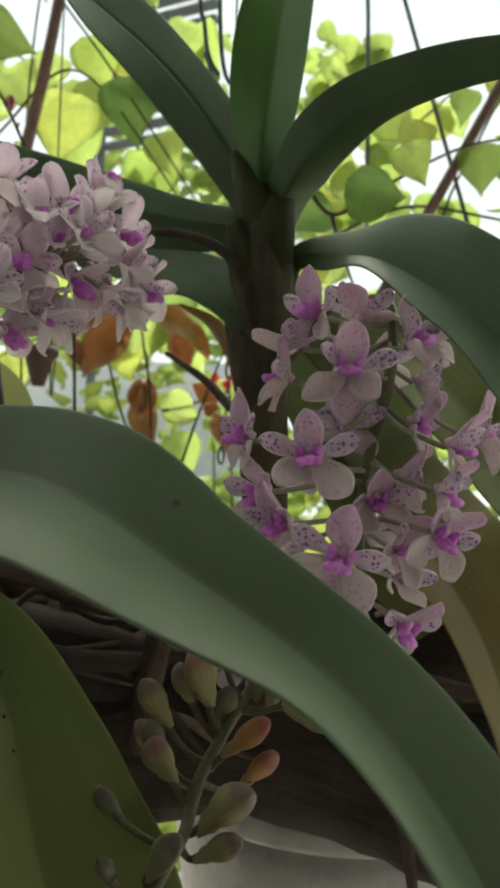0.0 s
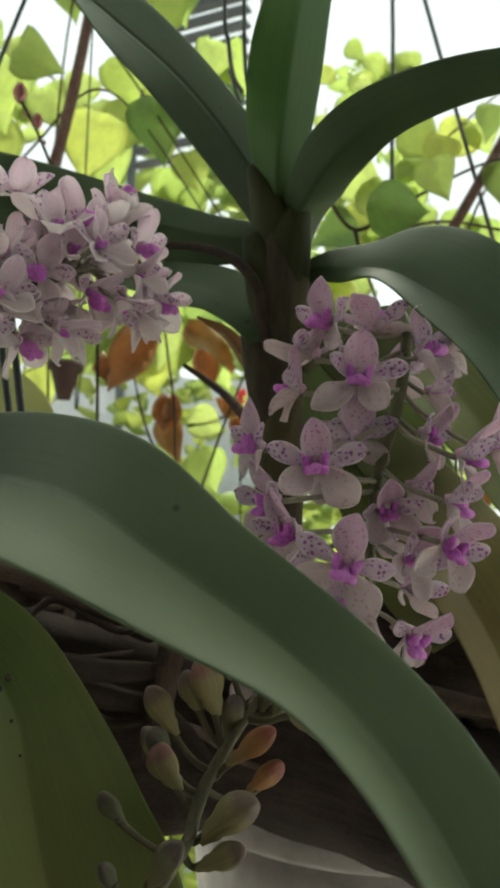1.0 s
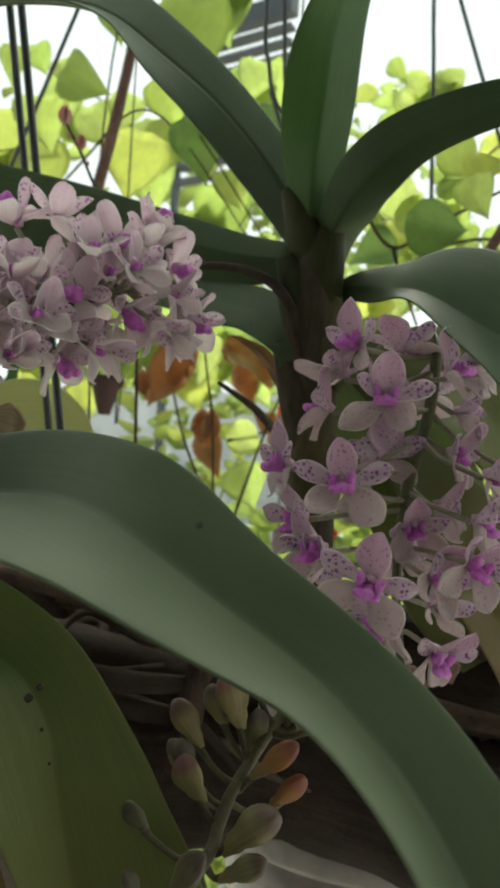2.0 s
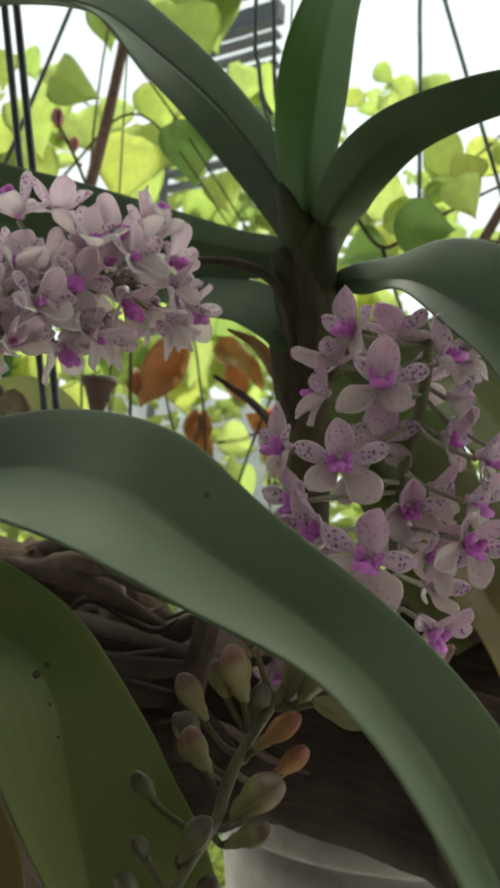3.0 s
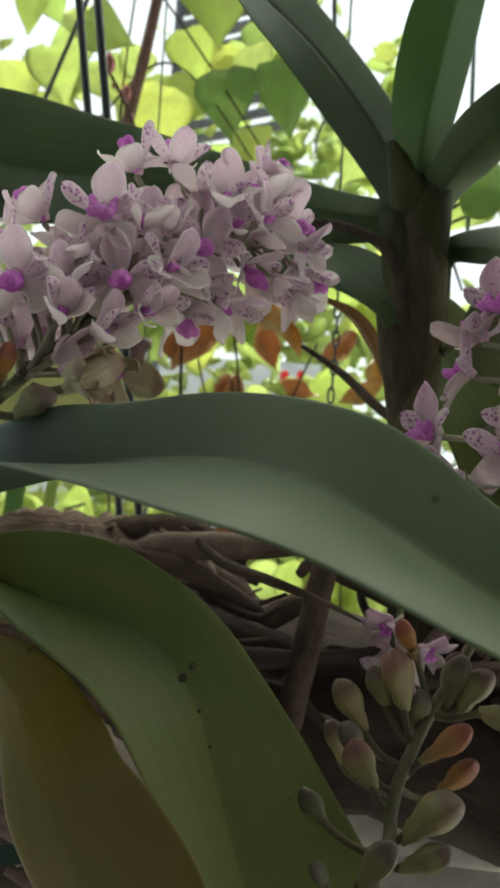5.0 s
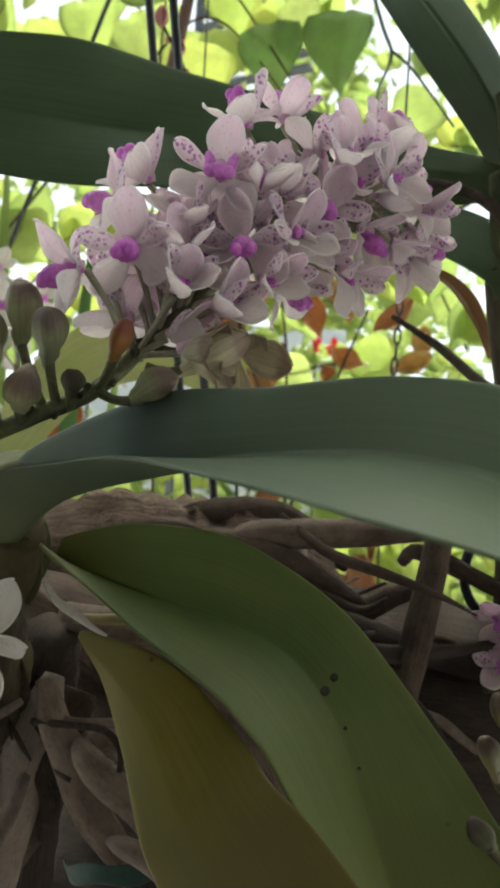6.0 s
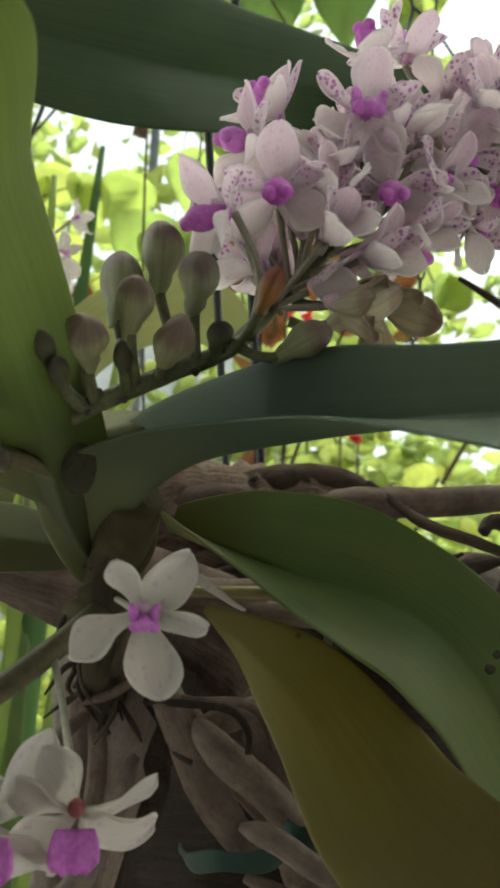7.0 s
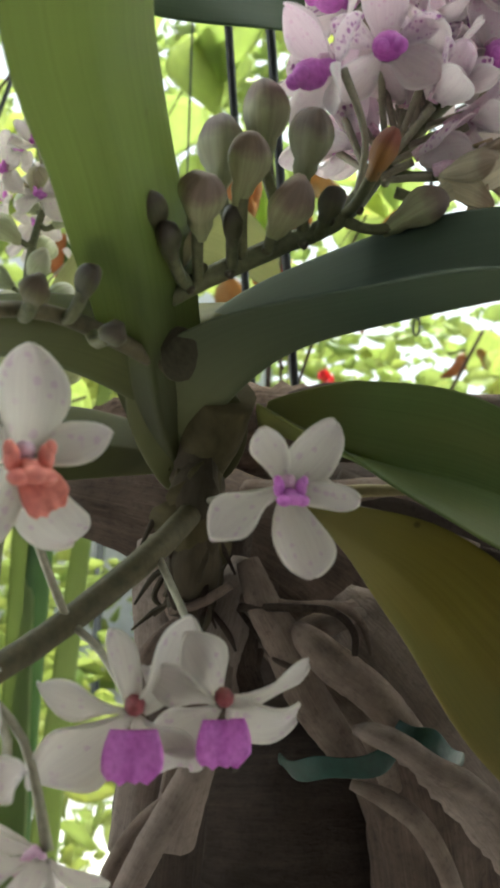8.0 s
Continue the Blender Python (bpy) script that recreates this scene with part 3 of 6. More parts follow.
LEAF_UP_LEFT = [
    (0.0545, 0.4460, 1.3150, 0.0075, 150, 0.0075, -150),
    (0.0578, 0.4537, 1.3453, 0.0105, 136, 0.0105, -133),
    (0.0581, 0.4652, 1.3755, 0.0127, 133, 0.0121, -126),
    (0.0376, 0.4622, 1.4094, 0.0154, 112, 0.0138, -102),
    (0.0129, 0.4561, 1.4373, 0.0173, 112, 0.0161, -77),
    (-0.0133, 0.4429, 1.4549, 0.0206, 112, 0.0167, -54),
    (-0.0378, 0.4253, 1.4651, 0.0243, 112, 0.0178, -41),
    (-0.0633, 0.4049, 1.4571, 0.0184, 92, 0.0175, -37),
    (-0.0874, 0.3834, 1.4390, 0.0108, 69, 0.0158, -38),
    (-0.1101, 0.3615, 1.4166, 0.0028, 45, 0.0135, -40),
]
LEAF_UPRIGHT = [
    (0.0585, 0.4420, 1.3200, 0.0075, 150, 0.0075, -150),
    (0.0562, 0.4436, 1.3471, 0.0105, 130, 0.0105, -152),
    (0.0547, 0.4459, 1.3742, 0.0110, 121, 0.0120, -165),
    (0.0548, 0.4283, 1.3974, 0.0148, 128, 0.0159, -125),
    (0.0579, 0.4102, 1.4198, 0.0180, 138, 0.0167, -87),
    (0.0615, 0.3904, 1.4410, 0.0179, 150, 0.0158, -50),
    (0.0683, 0.3689, 1.4597, 0.0153, 160, 0.0124, -14),
    (0.0744, 0.3469, 1.4790, 0.0113, 171, 0.0086, 20),
]
LEAF_UP_RIGHT = [
    (0.0615, 0.4420, 1.2996, 0.0075, -150, 0.0075, 150),
    (0.0593, 0.4456, 1.3346, 0.0105, -131, 0.0105, 149),
    (0.0614, 0.4509, 1.3696, 0.0105, -123, 0.0207, 158),
    (0.0671, 0.4275, 1.3799, 0.0102, -93, 0.0167, 150),
    (0.0762, 0.4027, 1.3867, 0.0126, -65, 0.0134, 149),
    (0.0898, 0.3771, 1.3905, 0.0116, -41, 0.0103, 155),
    (0.1087, 0.3510, 1.3896, 0.0095, -25, 0.0083, 164),
    (0.1283, 0.3249, 1.3830, 0.0076, -15, 0.0067, 176),
    (0.1478, 0.2991, 1.3728, 0.0048, -8, 0.0051, 188),
]
LEAF_ARCH_RIGHT = [
    (0.0625, 0.4430, 1.2993, 0.0075, -150, 0.0075, 150),
    (0.0628, 0.4464, 1.3268, 0.0105, -136, 0.0105, 118),
    (0.0693, 0.4515, 1.3543, 0.0123, -133, 0.0068, 97),
    (0.0868, 0.4270, 1.3504, 0.0174, -108, 0.0074, 78),
    (0.0990, 0.4002, 1.3423, 0.0225, -82, 0.0086, 59),
    (0.1117, 0.3706, 1.3264, 0.0246, -65, 0.0136, 57),
    (0.1263, 0.3408, 1.3062, 0.0213, -57, 0.0185, 62),
    (0.1348, 0.3122, 1.2795, 0.0150, -55, 0.0194, 59),
    (0.1421, 0.2837, 1.2515, 0.0074, -55, 0.0167, 51),
]
LEAF_LONG_LEFT = [
    (0.0545, 0.4480, 1.3181, 0.0075, 150, 0.0075, -150),
    (0.0575, 0.4538, 1.3431, 0.0105, 126, 0.0105, -116),
    (0.0576, 0.4626, 1.3681, 0.0105, 112, 0.0095, -92),
    (0.0207, 0.4747, 1.3770, 0.0120, 112, 0.0150, -92),
    (-0.0179, 0.4828, 1.3860, 0.0175, 112, 0.0165, -92),
    (-0.0579, 0.4805, 1.3882, 0.0282, 112, 0.0190, -92),
    (-0.0967, 0.4672, 1.3845, 0.0319, 88, 0.0311, -57),
    (-0.1313, 0.4431, 1.3807, 0.0305, 66, 0.0294, -75),
    (-0.1643, 0.4136, 1.3764, 0.0231, 47, 0.0218, -91),
    (-0.1943, 0.3812, 1.3706, 0.0129, 29, 0.0120, -104),
]
LEAF_SHORT_LEFT = [
    (0.0545, 0.4450, 1.2822, 0.0075, 150, 0.0075, -150),
    (0.0552, 0.4430, 1.3047, 0.0105, 111, 0.0105, -114),
    (0.0523, 0.4400, 1.3272, 0.0112, 82, 0.0095, -89),
    (0.0359, 0.4550, 1.3442, 0.0141, 113, 0.0134, -64),
    (0.0191, 0.4650, 1.3509, 0.0149, 121, 0.0150, -53),
    (-0.0024, 0.4750, 1.3564, 0.0103, 115, 0.0124, -50),
    (-0.0254, 0.4850, 1.3607, 0.0040, 87, 0.0064, -51),
]
LEAF_OLIVE_RIGHT = [
    (0.0791, 0.4550, 1.3287, 0.0140, -110, 0.0131, 67),
    (0.1014, 0.4550, 1.3173, 0.0329, -111, 0.0228, 64),
    (0.1217, 0.4400, 1.3111, 0.0376, -97, 0.0202, 65),
    (0.1393, 0.4200, 1.2868, 0.0397, -89, 0.0194, 67),
    (0.1545, 0.4100, 1.2568, 0.0297, -103, 0.0162, 45),
    (0.1726, 0.4000, 1.2310, 0.0029, -86, 0.0127, 33),
]
LEAF_TAN_RIGHT = [
    (0.0931, 0.4600, 1.2881, 0.0194, -118, 0.0094, 64),
    (0.1152, 0.4550, 1.2607, 0.0258, -107, 0.0145, 54),
    (0.1297, 0.4350, 1.2317, 0.0330, -93, 0.0159, 54),
    (0.1424, 0.4200, 1.2085, 0.0339, -92, 0.0148, 54),
    (0.1505, 0.4050, 1.1823, 0.0307, -101, 0.0140, 46),
    (0.1578, 0.4000, 1.1537, 0.0234, -119, 0.0127, 36),
    (0.1664, 0.4000, 1.1302, 0.0035, -90, 0.0063, 37),
]
far_orchid = thing("orchid_plant", "upright orchid with a fan of dark green strap leaves", "orchid", (0.06, 0.45, 1.19), "strap-leaved orchids")
O = (0.06, 0.45, 1.19)
put("stem", tube([(0.064, 0.456, 1.19), (0.062, 0.452, 1.26), (0.0580, 0.447, 1.315), (0.0565, 0.445, 1.345), (0.0555, 0.444, 1.372)], [0.0086, 0.0088, 0.0098, 0.0100, 0.004], M_SHEATH, "stem", rough=0.15, sides=14, origin=O), far_orchid, None, "stem wrapped in brown sheaths")
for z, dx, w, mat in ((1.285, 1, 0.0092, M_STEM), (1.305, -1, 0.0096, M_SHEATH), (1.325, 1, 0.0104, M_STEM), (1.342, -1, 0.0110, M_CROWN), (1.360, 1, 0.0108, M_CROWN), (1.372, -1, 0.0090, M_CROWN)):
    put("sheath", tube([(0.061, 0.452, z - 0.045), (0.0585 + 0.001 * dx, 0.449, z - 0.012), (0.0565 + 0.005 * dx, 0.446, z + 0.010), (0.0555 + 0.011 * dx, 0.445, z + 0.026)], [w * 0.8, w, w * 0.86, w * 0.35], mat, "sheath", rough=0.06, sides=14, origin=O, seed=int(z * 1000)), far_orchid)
leaf_on(far_orchid, LEAF_UP_LEFT, M_LEAF_GREY, "", seed=1, groove=0.0011)
leaf_on(far_orchid, LEAF_UPRIGHT, M_LEAF_GREEN, "fresh green upright leaf", seed=2)
leaf_on(far_orchid, LEAF_UP_RIGHT, M_LEAF_DARK, "", seed=3)
leaf_on(far_orchid, LEAF_ARCH_RIGHT, M_LEAF_DARK, "", seed=4)
leaf_on(far_orchid, LEAF_LONG_LEFT, M_LEAF_DARK, "", seed=5)
leaf_on(far_orchid, LEAF_SHORT_LEFT, M_LEAF_DARK, "", seed=6)
leaf_on(far_orchid, LEAF_OLIVE_RIGHT, M_LEAF_PALE, "olive leaf", seed=7)
leaf_on(far_orchid, LEAF_TAN_RIGHT, M_LEAF_TAN, "tan, fading leaf", seed=8)

LEAF_BEHIND_FLOWERS = [
    (0.0655, 0.4580, 1.3332, 0.0111, -120, 0.0095, 59),
    (0.0793, 0.4650, 1.3100, 0.0267, -116, 0.0202, 56),
    (0.0979, 0.4660, 1.2836, 0.0338, -107, 0.0263, 65),
    (0.1103, 0.4580, 1.2548, 0.0329, -104, 0.0237, 67),
    (0.1197, 0.4500, 1.2252, 0.0284, -106, 0.0199, 63),
    (0.1335, 0.4450, 1.2017, 0.0082, -125, 0.0099, 59),
]
leaf_on(far_orchid, LEAF_BEHIND_FLOWERS, M_LEAF_OLIVE, "dark olive drooping leaf", seed=9)

LEAF_LONG_RIGHT = [
    (-0.1035, 0.3550, 1.2080, 0.0060, -137, 0.0070, -68),
    (-0.1025, 0.3500, 1.2170, 0.0140, -137, 0.0150, -68),
    (-0.0965, 0.3420, 1.2290, 0.0224, -128, 0.0266, -55),
    (-0.0820, 0.3330, 1.2420, 0.0190, -116, 0.0235, -30),
    (-0.0575, 0.3170, 1.2500, 0.0214, -110, 0.0219, -18),
    (-0.0316, 0.2971, 1.2556, 0.0158, -100, 0.0307, -4),
    (-0.0048, 0.2797, 1.2578, 0.0171, -102, 0.0357, 13),
    (0.0185, 0.2610, 1.2529, 0.0199, -106, 0.0354, 21),
    (0.0404, 0.2482, 1.2411, 0.0162, -106, 0.0262, 20),
    (0.0661, 0.2367, 1.2257, 0.0130, -104, 0.0172, 19),
    (0.0822, 0.2206, 1.2096, 0.0145, -98, 0.0152, 16),
    (0.0940, 0.2019, 1.1894, 0.0117, -97, 0.0132, 17),
]
LEAF_LOW_RIGHT = [
    (-0.0877, 0.3489, 1.2239, 0.0066, -85, 0.0125, -23),
    (-0.0740, 0.3451, 1.2201, 0.0160, -91, 0.0183, -9),
    (-0.0575, 0.3417, 1.2161, 0.0212, -98, 0.0238, 4),
    (-0.0388, 0.3380, 1.2126, 0.0213, -104, 0.0279, 16),
    (-0.0220, 0.3320, 1.2064, 0.0183, -109, 0.0299, 23),
    (-0.0103, 0.3243, 1.1944, 0.0202, -110, 0.0298, 31),
    (-0.0039, 0.3155, 1.1812, 0.0253, -106, 0.0254, 31),
    (0.0029, 0.3071, 1.1651, 0.0295, -103, 0.0189, 27),
    (0.0110, 0.3001, 1.1468, 0.0323, -102, 0.0114, 22),
    (0.0200, 0.2941, 1.1268, 0.0290, -102, 0.0090, 22),
    (0.0290, 0.2891, 1.1048, 0.0180, -102, 0.0060, 22),
    (0.0370, 0.2851, 1.0848, 0.0010, -102, 0.0010, 22),
]
LEAF_YELLOW_LOW = [
    (-0.0765, 0.3372, 1.2062, 0.0015, -68, 0.0006, 133),
    (-0.0653, 0.3259, 1.2003, 0.0090, -84, 0.0051, 109),
    (-0.0541, 0.3139, 1.1928, 0.0150, -94, 0.0093, 98),
    (-0.0460, 0.3022, 1.1838, 0.0185, -96, 0.0104, 96),
    (-0.0387, 0.2919, 1.1757, 0.0205, -96, 0.0121, 92),
    (-0.0300, 0.2816, 1.1684, 0.0225, -95, 0.0109, 94),
    (-0.0219, 0.2708, 1.1611, 0.0245, -95, 0.0084, 98),
    (-0.0154, 0.2602, 1.1532, 0.0230, -95, 0.0056, 104),
]
LEAF_TALL = [
    (-0.1075, 0.3500, 1.2140, 0.0060, 140, 0.0060, -133),
    (-0.1105, 0.3384, 1.2230, 0.0154, 140, 0.0125, -133),
    (-0.1124, 0.3208, 1.2379, 0.0179, 145, 0.0117, -116),
    (-0.1137, 0.3030, 1.2527, 0.0203, 153, 0.0112, -99),
    (-0.1166, 0.2853, 1.2687, 0.0242, 157, 0.0113, -80),
    (-0.1190, 0.2654, 1.2821, 0.0236, 158, 0.0121, -59),
    (-0.1170, 0.2419, 1.2935, 0.0210, 155, 0.0132, -37),
    (-0.1147, 0.2177, 1.2971, 0.0139, 152, 0.0146, -15),
]
LEAF_BACK_LEFT = [
    (-0.1030, 0.3540, 1.2090, 0.0060, 118, 0.0060, 81),
    (-0.1053, 0.3480, 1.2186, 0.0227, 118, 0.0176, 81),
    (-0.1157, 0.3380, 1.2280, 0.0228, 127, 0.0168, 60),
    (-0.1270, 0.3260, 1.2342, 0.0196, 126, 0.0163, 48),
    (-0.1368, 0.3150, 1.2371, 0.0153, 129, 0.0148, 35),
    (-0.1470, 0.3000, 1.2374, 0.0113, 132, 0.0145, 18),
    (-0.1584, 0.2850, 1.2343, 0.0048, 155, 0.0021, 18),
]
near_orchid = thing("orchid_plant", "hanging orchid with long arching strap leaves", "orchid", (-0.104, 0.352, 1.185), "strap-leaved orchids")
O = (-0.104, 0.352, 1.185)
put("stem", tube([(-0.101, 0.358, 1.178), (-0.102, 0.355, 1.188), (-0.1025, 0.351, 1.205), (-0.103, 0.348, 1.222)], [0.0060, 0.0062, 0.0058, 0.004], M_SHEATH, "stem", rough=0.4, sides=14, origin=O), near_orchid, None, "stem wrapped in dry brown sheaths")
for x, z, w, dx in ((-0.1025, 1.190, 0.0066, 1), (-0.1030, 1.199, 0.0064, -1), (-0.1030, 1.207, 0.0062, 1)):
    put("sheath", tube([(-0.100, 0.360, z - 0.026), (-0.102, 0.353, z - 0.012), (x, 0.348, z), (x + 0.004 * dx, 0.347, z + 0.014)], [w * 0.25, w * 0.75, w, w * 0.10], M_SHEATH if dx > 0 else M_STEM, "sheath", rough=0.22, sides=14, origin=O, seed=int(z * 100)), near_orchid)
for k in range(26):
    r2 = np.random.RandomState(500 + k)
    a = np.array((-0.1025 + 0.012 * (r2.rand() - 0.5), 0.347 + 0.006 * r2.rand(), 1.208 - 0.030 * r2.rand()))
    d = np.array((0.022 * (r2.rand() - 0.5), -0.004 * r2.rand(), -0.006 - 0.016 * r2.rand()))
    bow = (r2.rand(3) - 0.5) * 0.009
    put("fibre", tube([a, a + d * 0.5 + bow, a + d], [0.0005, 0.0008, 0.0003], M_SHEATH if k % 3 else M_TWIG, "fibre", 5, 6, 0.3, O, k), near_orchid)
SCALES = [petal_mesh("scale", 0.015, 0.0105, m, 0.45, 1.0, 0.25 + 0.2 * k, 0.16, 0.0005, 90 + k, 9, 7, base=0.7, point=0.9) for k, m in enumerate((M_SHEATH, M_STEM, M_SHEATH))]
for k in range(16):
    r2 = np.random.RandomState(560 + k)
    a, z = 180 + 180 * ((0.38 * k) % 1.0), 1.176 + 0.0022 * k
    at = Vector((-0.1025 + 0.0052 * math.cos(math.radians(a)), 0.351 + 0.0045 * math.sin(math.radians(a)), z))
    put("scale", SCALES[k % 3], near_orchid, Matrix.Translation(at - near_orchid.matrix_basis.translation) @ pose(0, 0, 0, 0, 0, a) @ pose(0, 0, 0, 0, -72 - 16 * r2.rand() + 10, 0) @ pose(0, 0, 0, 30 * (r2.rand() - 0.5), 0, 0) @ Matrix.Scale(0.75 + 0.5 * r2.rand(), 4))
put("sheath", tube([(-0.1025, 0.352, 1.214), (-0.1045, 0.349, 1.224), (-0.1075, 0.346, 1.236), (-0.1105, 0.343, 1.248)], [0.006, 0.0115, 0.0165, 0.0175], M_BASE, "sheath", rough=0.05, sides=20, origin=O), near_orchid, Matrix.Diagonal((1.0, 0.45, 1.0, 1.0)), "fused dull olive leaf bases")
put("sheath", tube([(-0.1015, 0.350, 1.212), (-0.1000, 0.345, 1.221), (-0.0975, 0.338, 1.232)], [0.005, 0.0080, 0.0084], M_STEM, "sheath", rough=0.05, sides=18, origin=O), near_orchid, Matrix.Diagonal((1.0, 0.6, 1.0, 1.0)))
leaf_on(near_orchid, LEAF_LONG_RIGHT, M_LEAF_LONG, "", seed=11, ease=0.06)
leaf_on(near_orchid, LEAF_LOW_RIGHT, M_LEAF_OLIVE, "olive green leaf with scars", seed=12)
leaf_on(near_orchid, LEAF_YELLOW_LOW, M_LEAF_YELLOW, "yellow-brown ageing leaf", seed=13)
leaf_on(near_orchid, LEAF_TALL, M_LEAF_FRESH, "upright fresh green leaf", seed=14)
LEAF_LOW_LEFT = [
    (-0.1087, 0.3500, 1.2156, 0.0039, 120, 0.0035, -88),
    (-0.1231, 0.3540, 1.2167, 0.0108, 137, 0.0078, -75),
    (-0.1394, 0.3520, 1.2168, 0.0137, 136, 0.0090, -78),
    (-0.1593, 0.3450, 1.2143, 0.0131, 139, 0.0073, -77),
    (-0.1806, 0.3400, 1.2097, 0.0013, 84, 0.0013, -95),
]
leaf_on(near_orchid, LEAF_LOW_LEFT, M_LEAF_DULL, "dull olive-brown low leaf", seed=17)
leaf_on(near_orchid, LEAF_BACK_LEFT, M_LEAF_DULL, "", seed=15)


# ---- flowers ----
S = 0.0165
def petal_sets(sepal, side, blotched, wide=1.08):
    """Upper sepals, side sepals and petals in four slightly different shapes each."""
    return ([petal_mesh("sepal", S, S * wide * (0.53 + 0.03 * k), sepal, 0.56, 0.7 - 0.1 * k, 0.02 + 0.10 * k, 0.08, seed=k, point=0.52, nu=10) for k in range(4)],
            [petal_mesh("sepal", S * 0.98, S * wide * (0.46 + 0.04 * k), side, 0.62, 0.5 - 0.1 * k, -0.16 + 0.14 * k, 0.11, seed=10 + k, point=0.56, nu=10) for k in range(4)],
            [petal_mesh("petal", S * 0.95, S * wide * 0.345, blotched, 0.66, 0.6, -0.05 + 0.14 * k, 0.11, seed=20 + k, point=0.56, nu=10) for k in range(4)])


PINK_SET, ROSE_SET = petal_sets(M_SEPAL, M_LATERAL, M_PETAL), petal_sets(M_ROSE, M_ROSE_SIDE, M_ROSE_PETAL, 1.08)
WHITE_SET = ([petal_mesh("sepal", S * 1.05, S * 0.66, M_WHITE_PETAL, 0.58, 0.35, -0.35 + 0.22 * k, 0.12, seed=30 + k, point=0.55, nu=13, nv=8) for k in range(4)],
             [petal_mesh("sepal", S * 1.08, S * 0.70, M_WHITE_PETAL, 0.60, 0.45, -0.25 + 0.20 * k, 0.14, seed=35 + k, point=0.55, nu=13, nv=8) for k in range(4)],
             [petal_mesh("petal", S * 0.98, S * 0.42, M_WHITE_PETAL, 0.62, 0.3, -0.35 + 0.22 * k, 0.16, seed=40 + k, point=0.55, nu=13, nv=8) for k in range(4)])


def lip_mesh(material):
    """A fleshy tongue that stands out from the flower's heart, two lobes at its end and two ears at its root."""
    bm = bmesh.new()
    def blob(p, r, seg=10):
        got = bmesh.ops.create_uvsphere(bm, u_segments=seg, v_segments=7, radius=1.0)["verts"]
        for v in got:
            v.co = Vector((p[0] + v.co.x * r[0], p[1] + v.co.y * r[1], p[2] + v.co.z * r[2]))
    blob((0, -0.0008, 0.0040), (0.0021, 0.0020, 0.0042))
    blob((0, -0.0016, 0.0076), (0.0028, 0.0017, 0.0024))
    for side in (-1, 1):
        blob((side * 0.0024, -0.0020, 0.0070), (0.0020, 0.0016, 0.0026))
        blob((side * 0.0030, 0.0012, 0.0046), (0.0015, 0.0026, 0.0020))
        blob((side * 0.0036, 0.0028, 0.0052), (0.0011, 0.0016, 0.0013))
    me = bpy.data.meshes.new("lip")
    bm.to_mesh(me)
    bm.free()
    me.polygons.foreach_set("use_smooth", [True] * len(me.polygons))
    me.materials.append(material)
    return me


def tongue_mesh(material):
    """A broad lip that hangs forward, square-ended and a little ruffled."""
    verts, faces, uvs, nu, nv = [], [], [], 13, 13
    for side in (0, 1):
        for i in range(nu):
            u = i / (nu - 1)
            for j in range(nv):
                v = 2 * j / (nv - 1) - 1
                half = 0.0050 * (0.80 + 0.26 * math.sin(2.4 * u)) * (1 - 0.16 * max(0.0, u - 0.85) / 0.15)
                long = 0.0088 * u * (1 - 0.10 * abs(v) ** 4 - 0.05 * (1 - abs(v)) ** 3) + 0.00035 * math.sin(11 * v + 0.6) * u * u
                z = 0.0013 * (v * v - 0.4) * (1 - u) + 0.0007 * math.sin(7.5 * v + 1) * u * u - 0.0018 * u * u - 0.0006 * math.exp(-30 * v * v) * (1 - u)
                verts.append((long, half * v, z - side * 0.0009))
                uvs.append((u, j / (nv - 1)))
    n = nu * nv
    for i in range(nu - 1):
        for j in range(nv - 1):
            a = i * nv + j
            faces.append((a, a + nv, a + nv + 1, a + 1))
            faces.append((n + a, n + a + 1, n + a + nv + 1, n + a + nv))
    rim = [j for j in range(nv)] + [i * nv + nv - 1 for i in range(1, nu)] + [(nu - 1) * nv + j for j in range(nv - 2, -1, -1)] + [i * nv for i in range(nu - 2, 0, -1)]
    for a, b in zip(rim, rim[1:] + rim[:1]):
        faces.append((a, b, n + b, n + a))
    return mesh_of("lip", verts, faces, material, uvs)


def ball_lip(material):
    """A pouched lip: one round head with two small lobes in front."""
    bm = bmesh.new()
    for p, r in (((0, -0.0008, 0.0056), (0.0032, 0.0029, 0.0036)), ((-0.0018, -0.0014, 0.0084), (0.0016, 0.0016, 0.0016)), ((0.0018, -0.0014, 0.0084), (0.0016, 0.0016, 0.0016)), ((0, 0.0006, 0.0016), (0.0018, 0.0018, 0.0030))):
        for v in bmesh.ops.create_uvsphere(bm, u_segments=12, v_segments=8, radius=1.0)["verts"]:
            v.co = Vector((p[0] + v.co.x * r[0], p[1] + v.co.y * r[1], p[2] + v.co.z * r[2]))
    me = bpy.data.meshes.new("lip")
    bm.to_mesh(me)
    bm.free()
    me.polygons.foreach_set("use_smooth", [True] * len(me.polygons))
    me.materials.append(material)
    return me


LIP_BALL = ball_lip(M_LIP)
LIP, LIP_RED, TONGUE, TONGUE_RED = lip_mesh(M_LIP), lip_mesh(M_LIP_RED), tongue_mesh(M_LIP), tongue_mesh(M_LIP_RED)
HEART = tube([(0, 0.0012, -0.001), (0, 0.0020, 0.002), (0, 0.0026, 0.0046)], [0.0016, 0.0019, 0.0012], M_COLUMN, "column", 3, 8)
HEART_RED = tube([(0, 0.0012, -0.001), (0, 0.0022, 0.002), (0, 0.0026, 0.0042)], [0.0015, 0.0019, 0.0009], M_THROAT, "column", 3, 8)


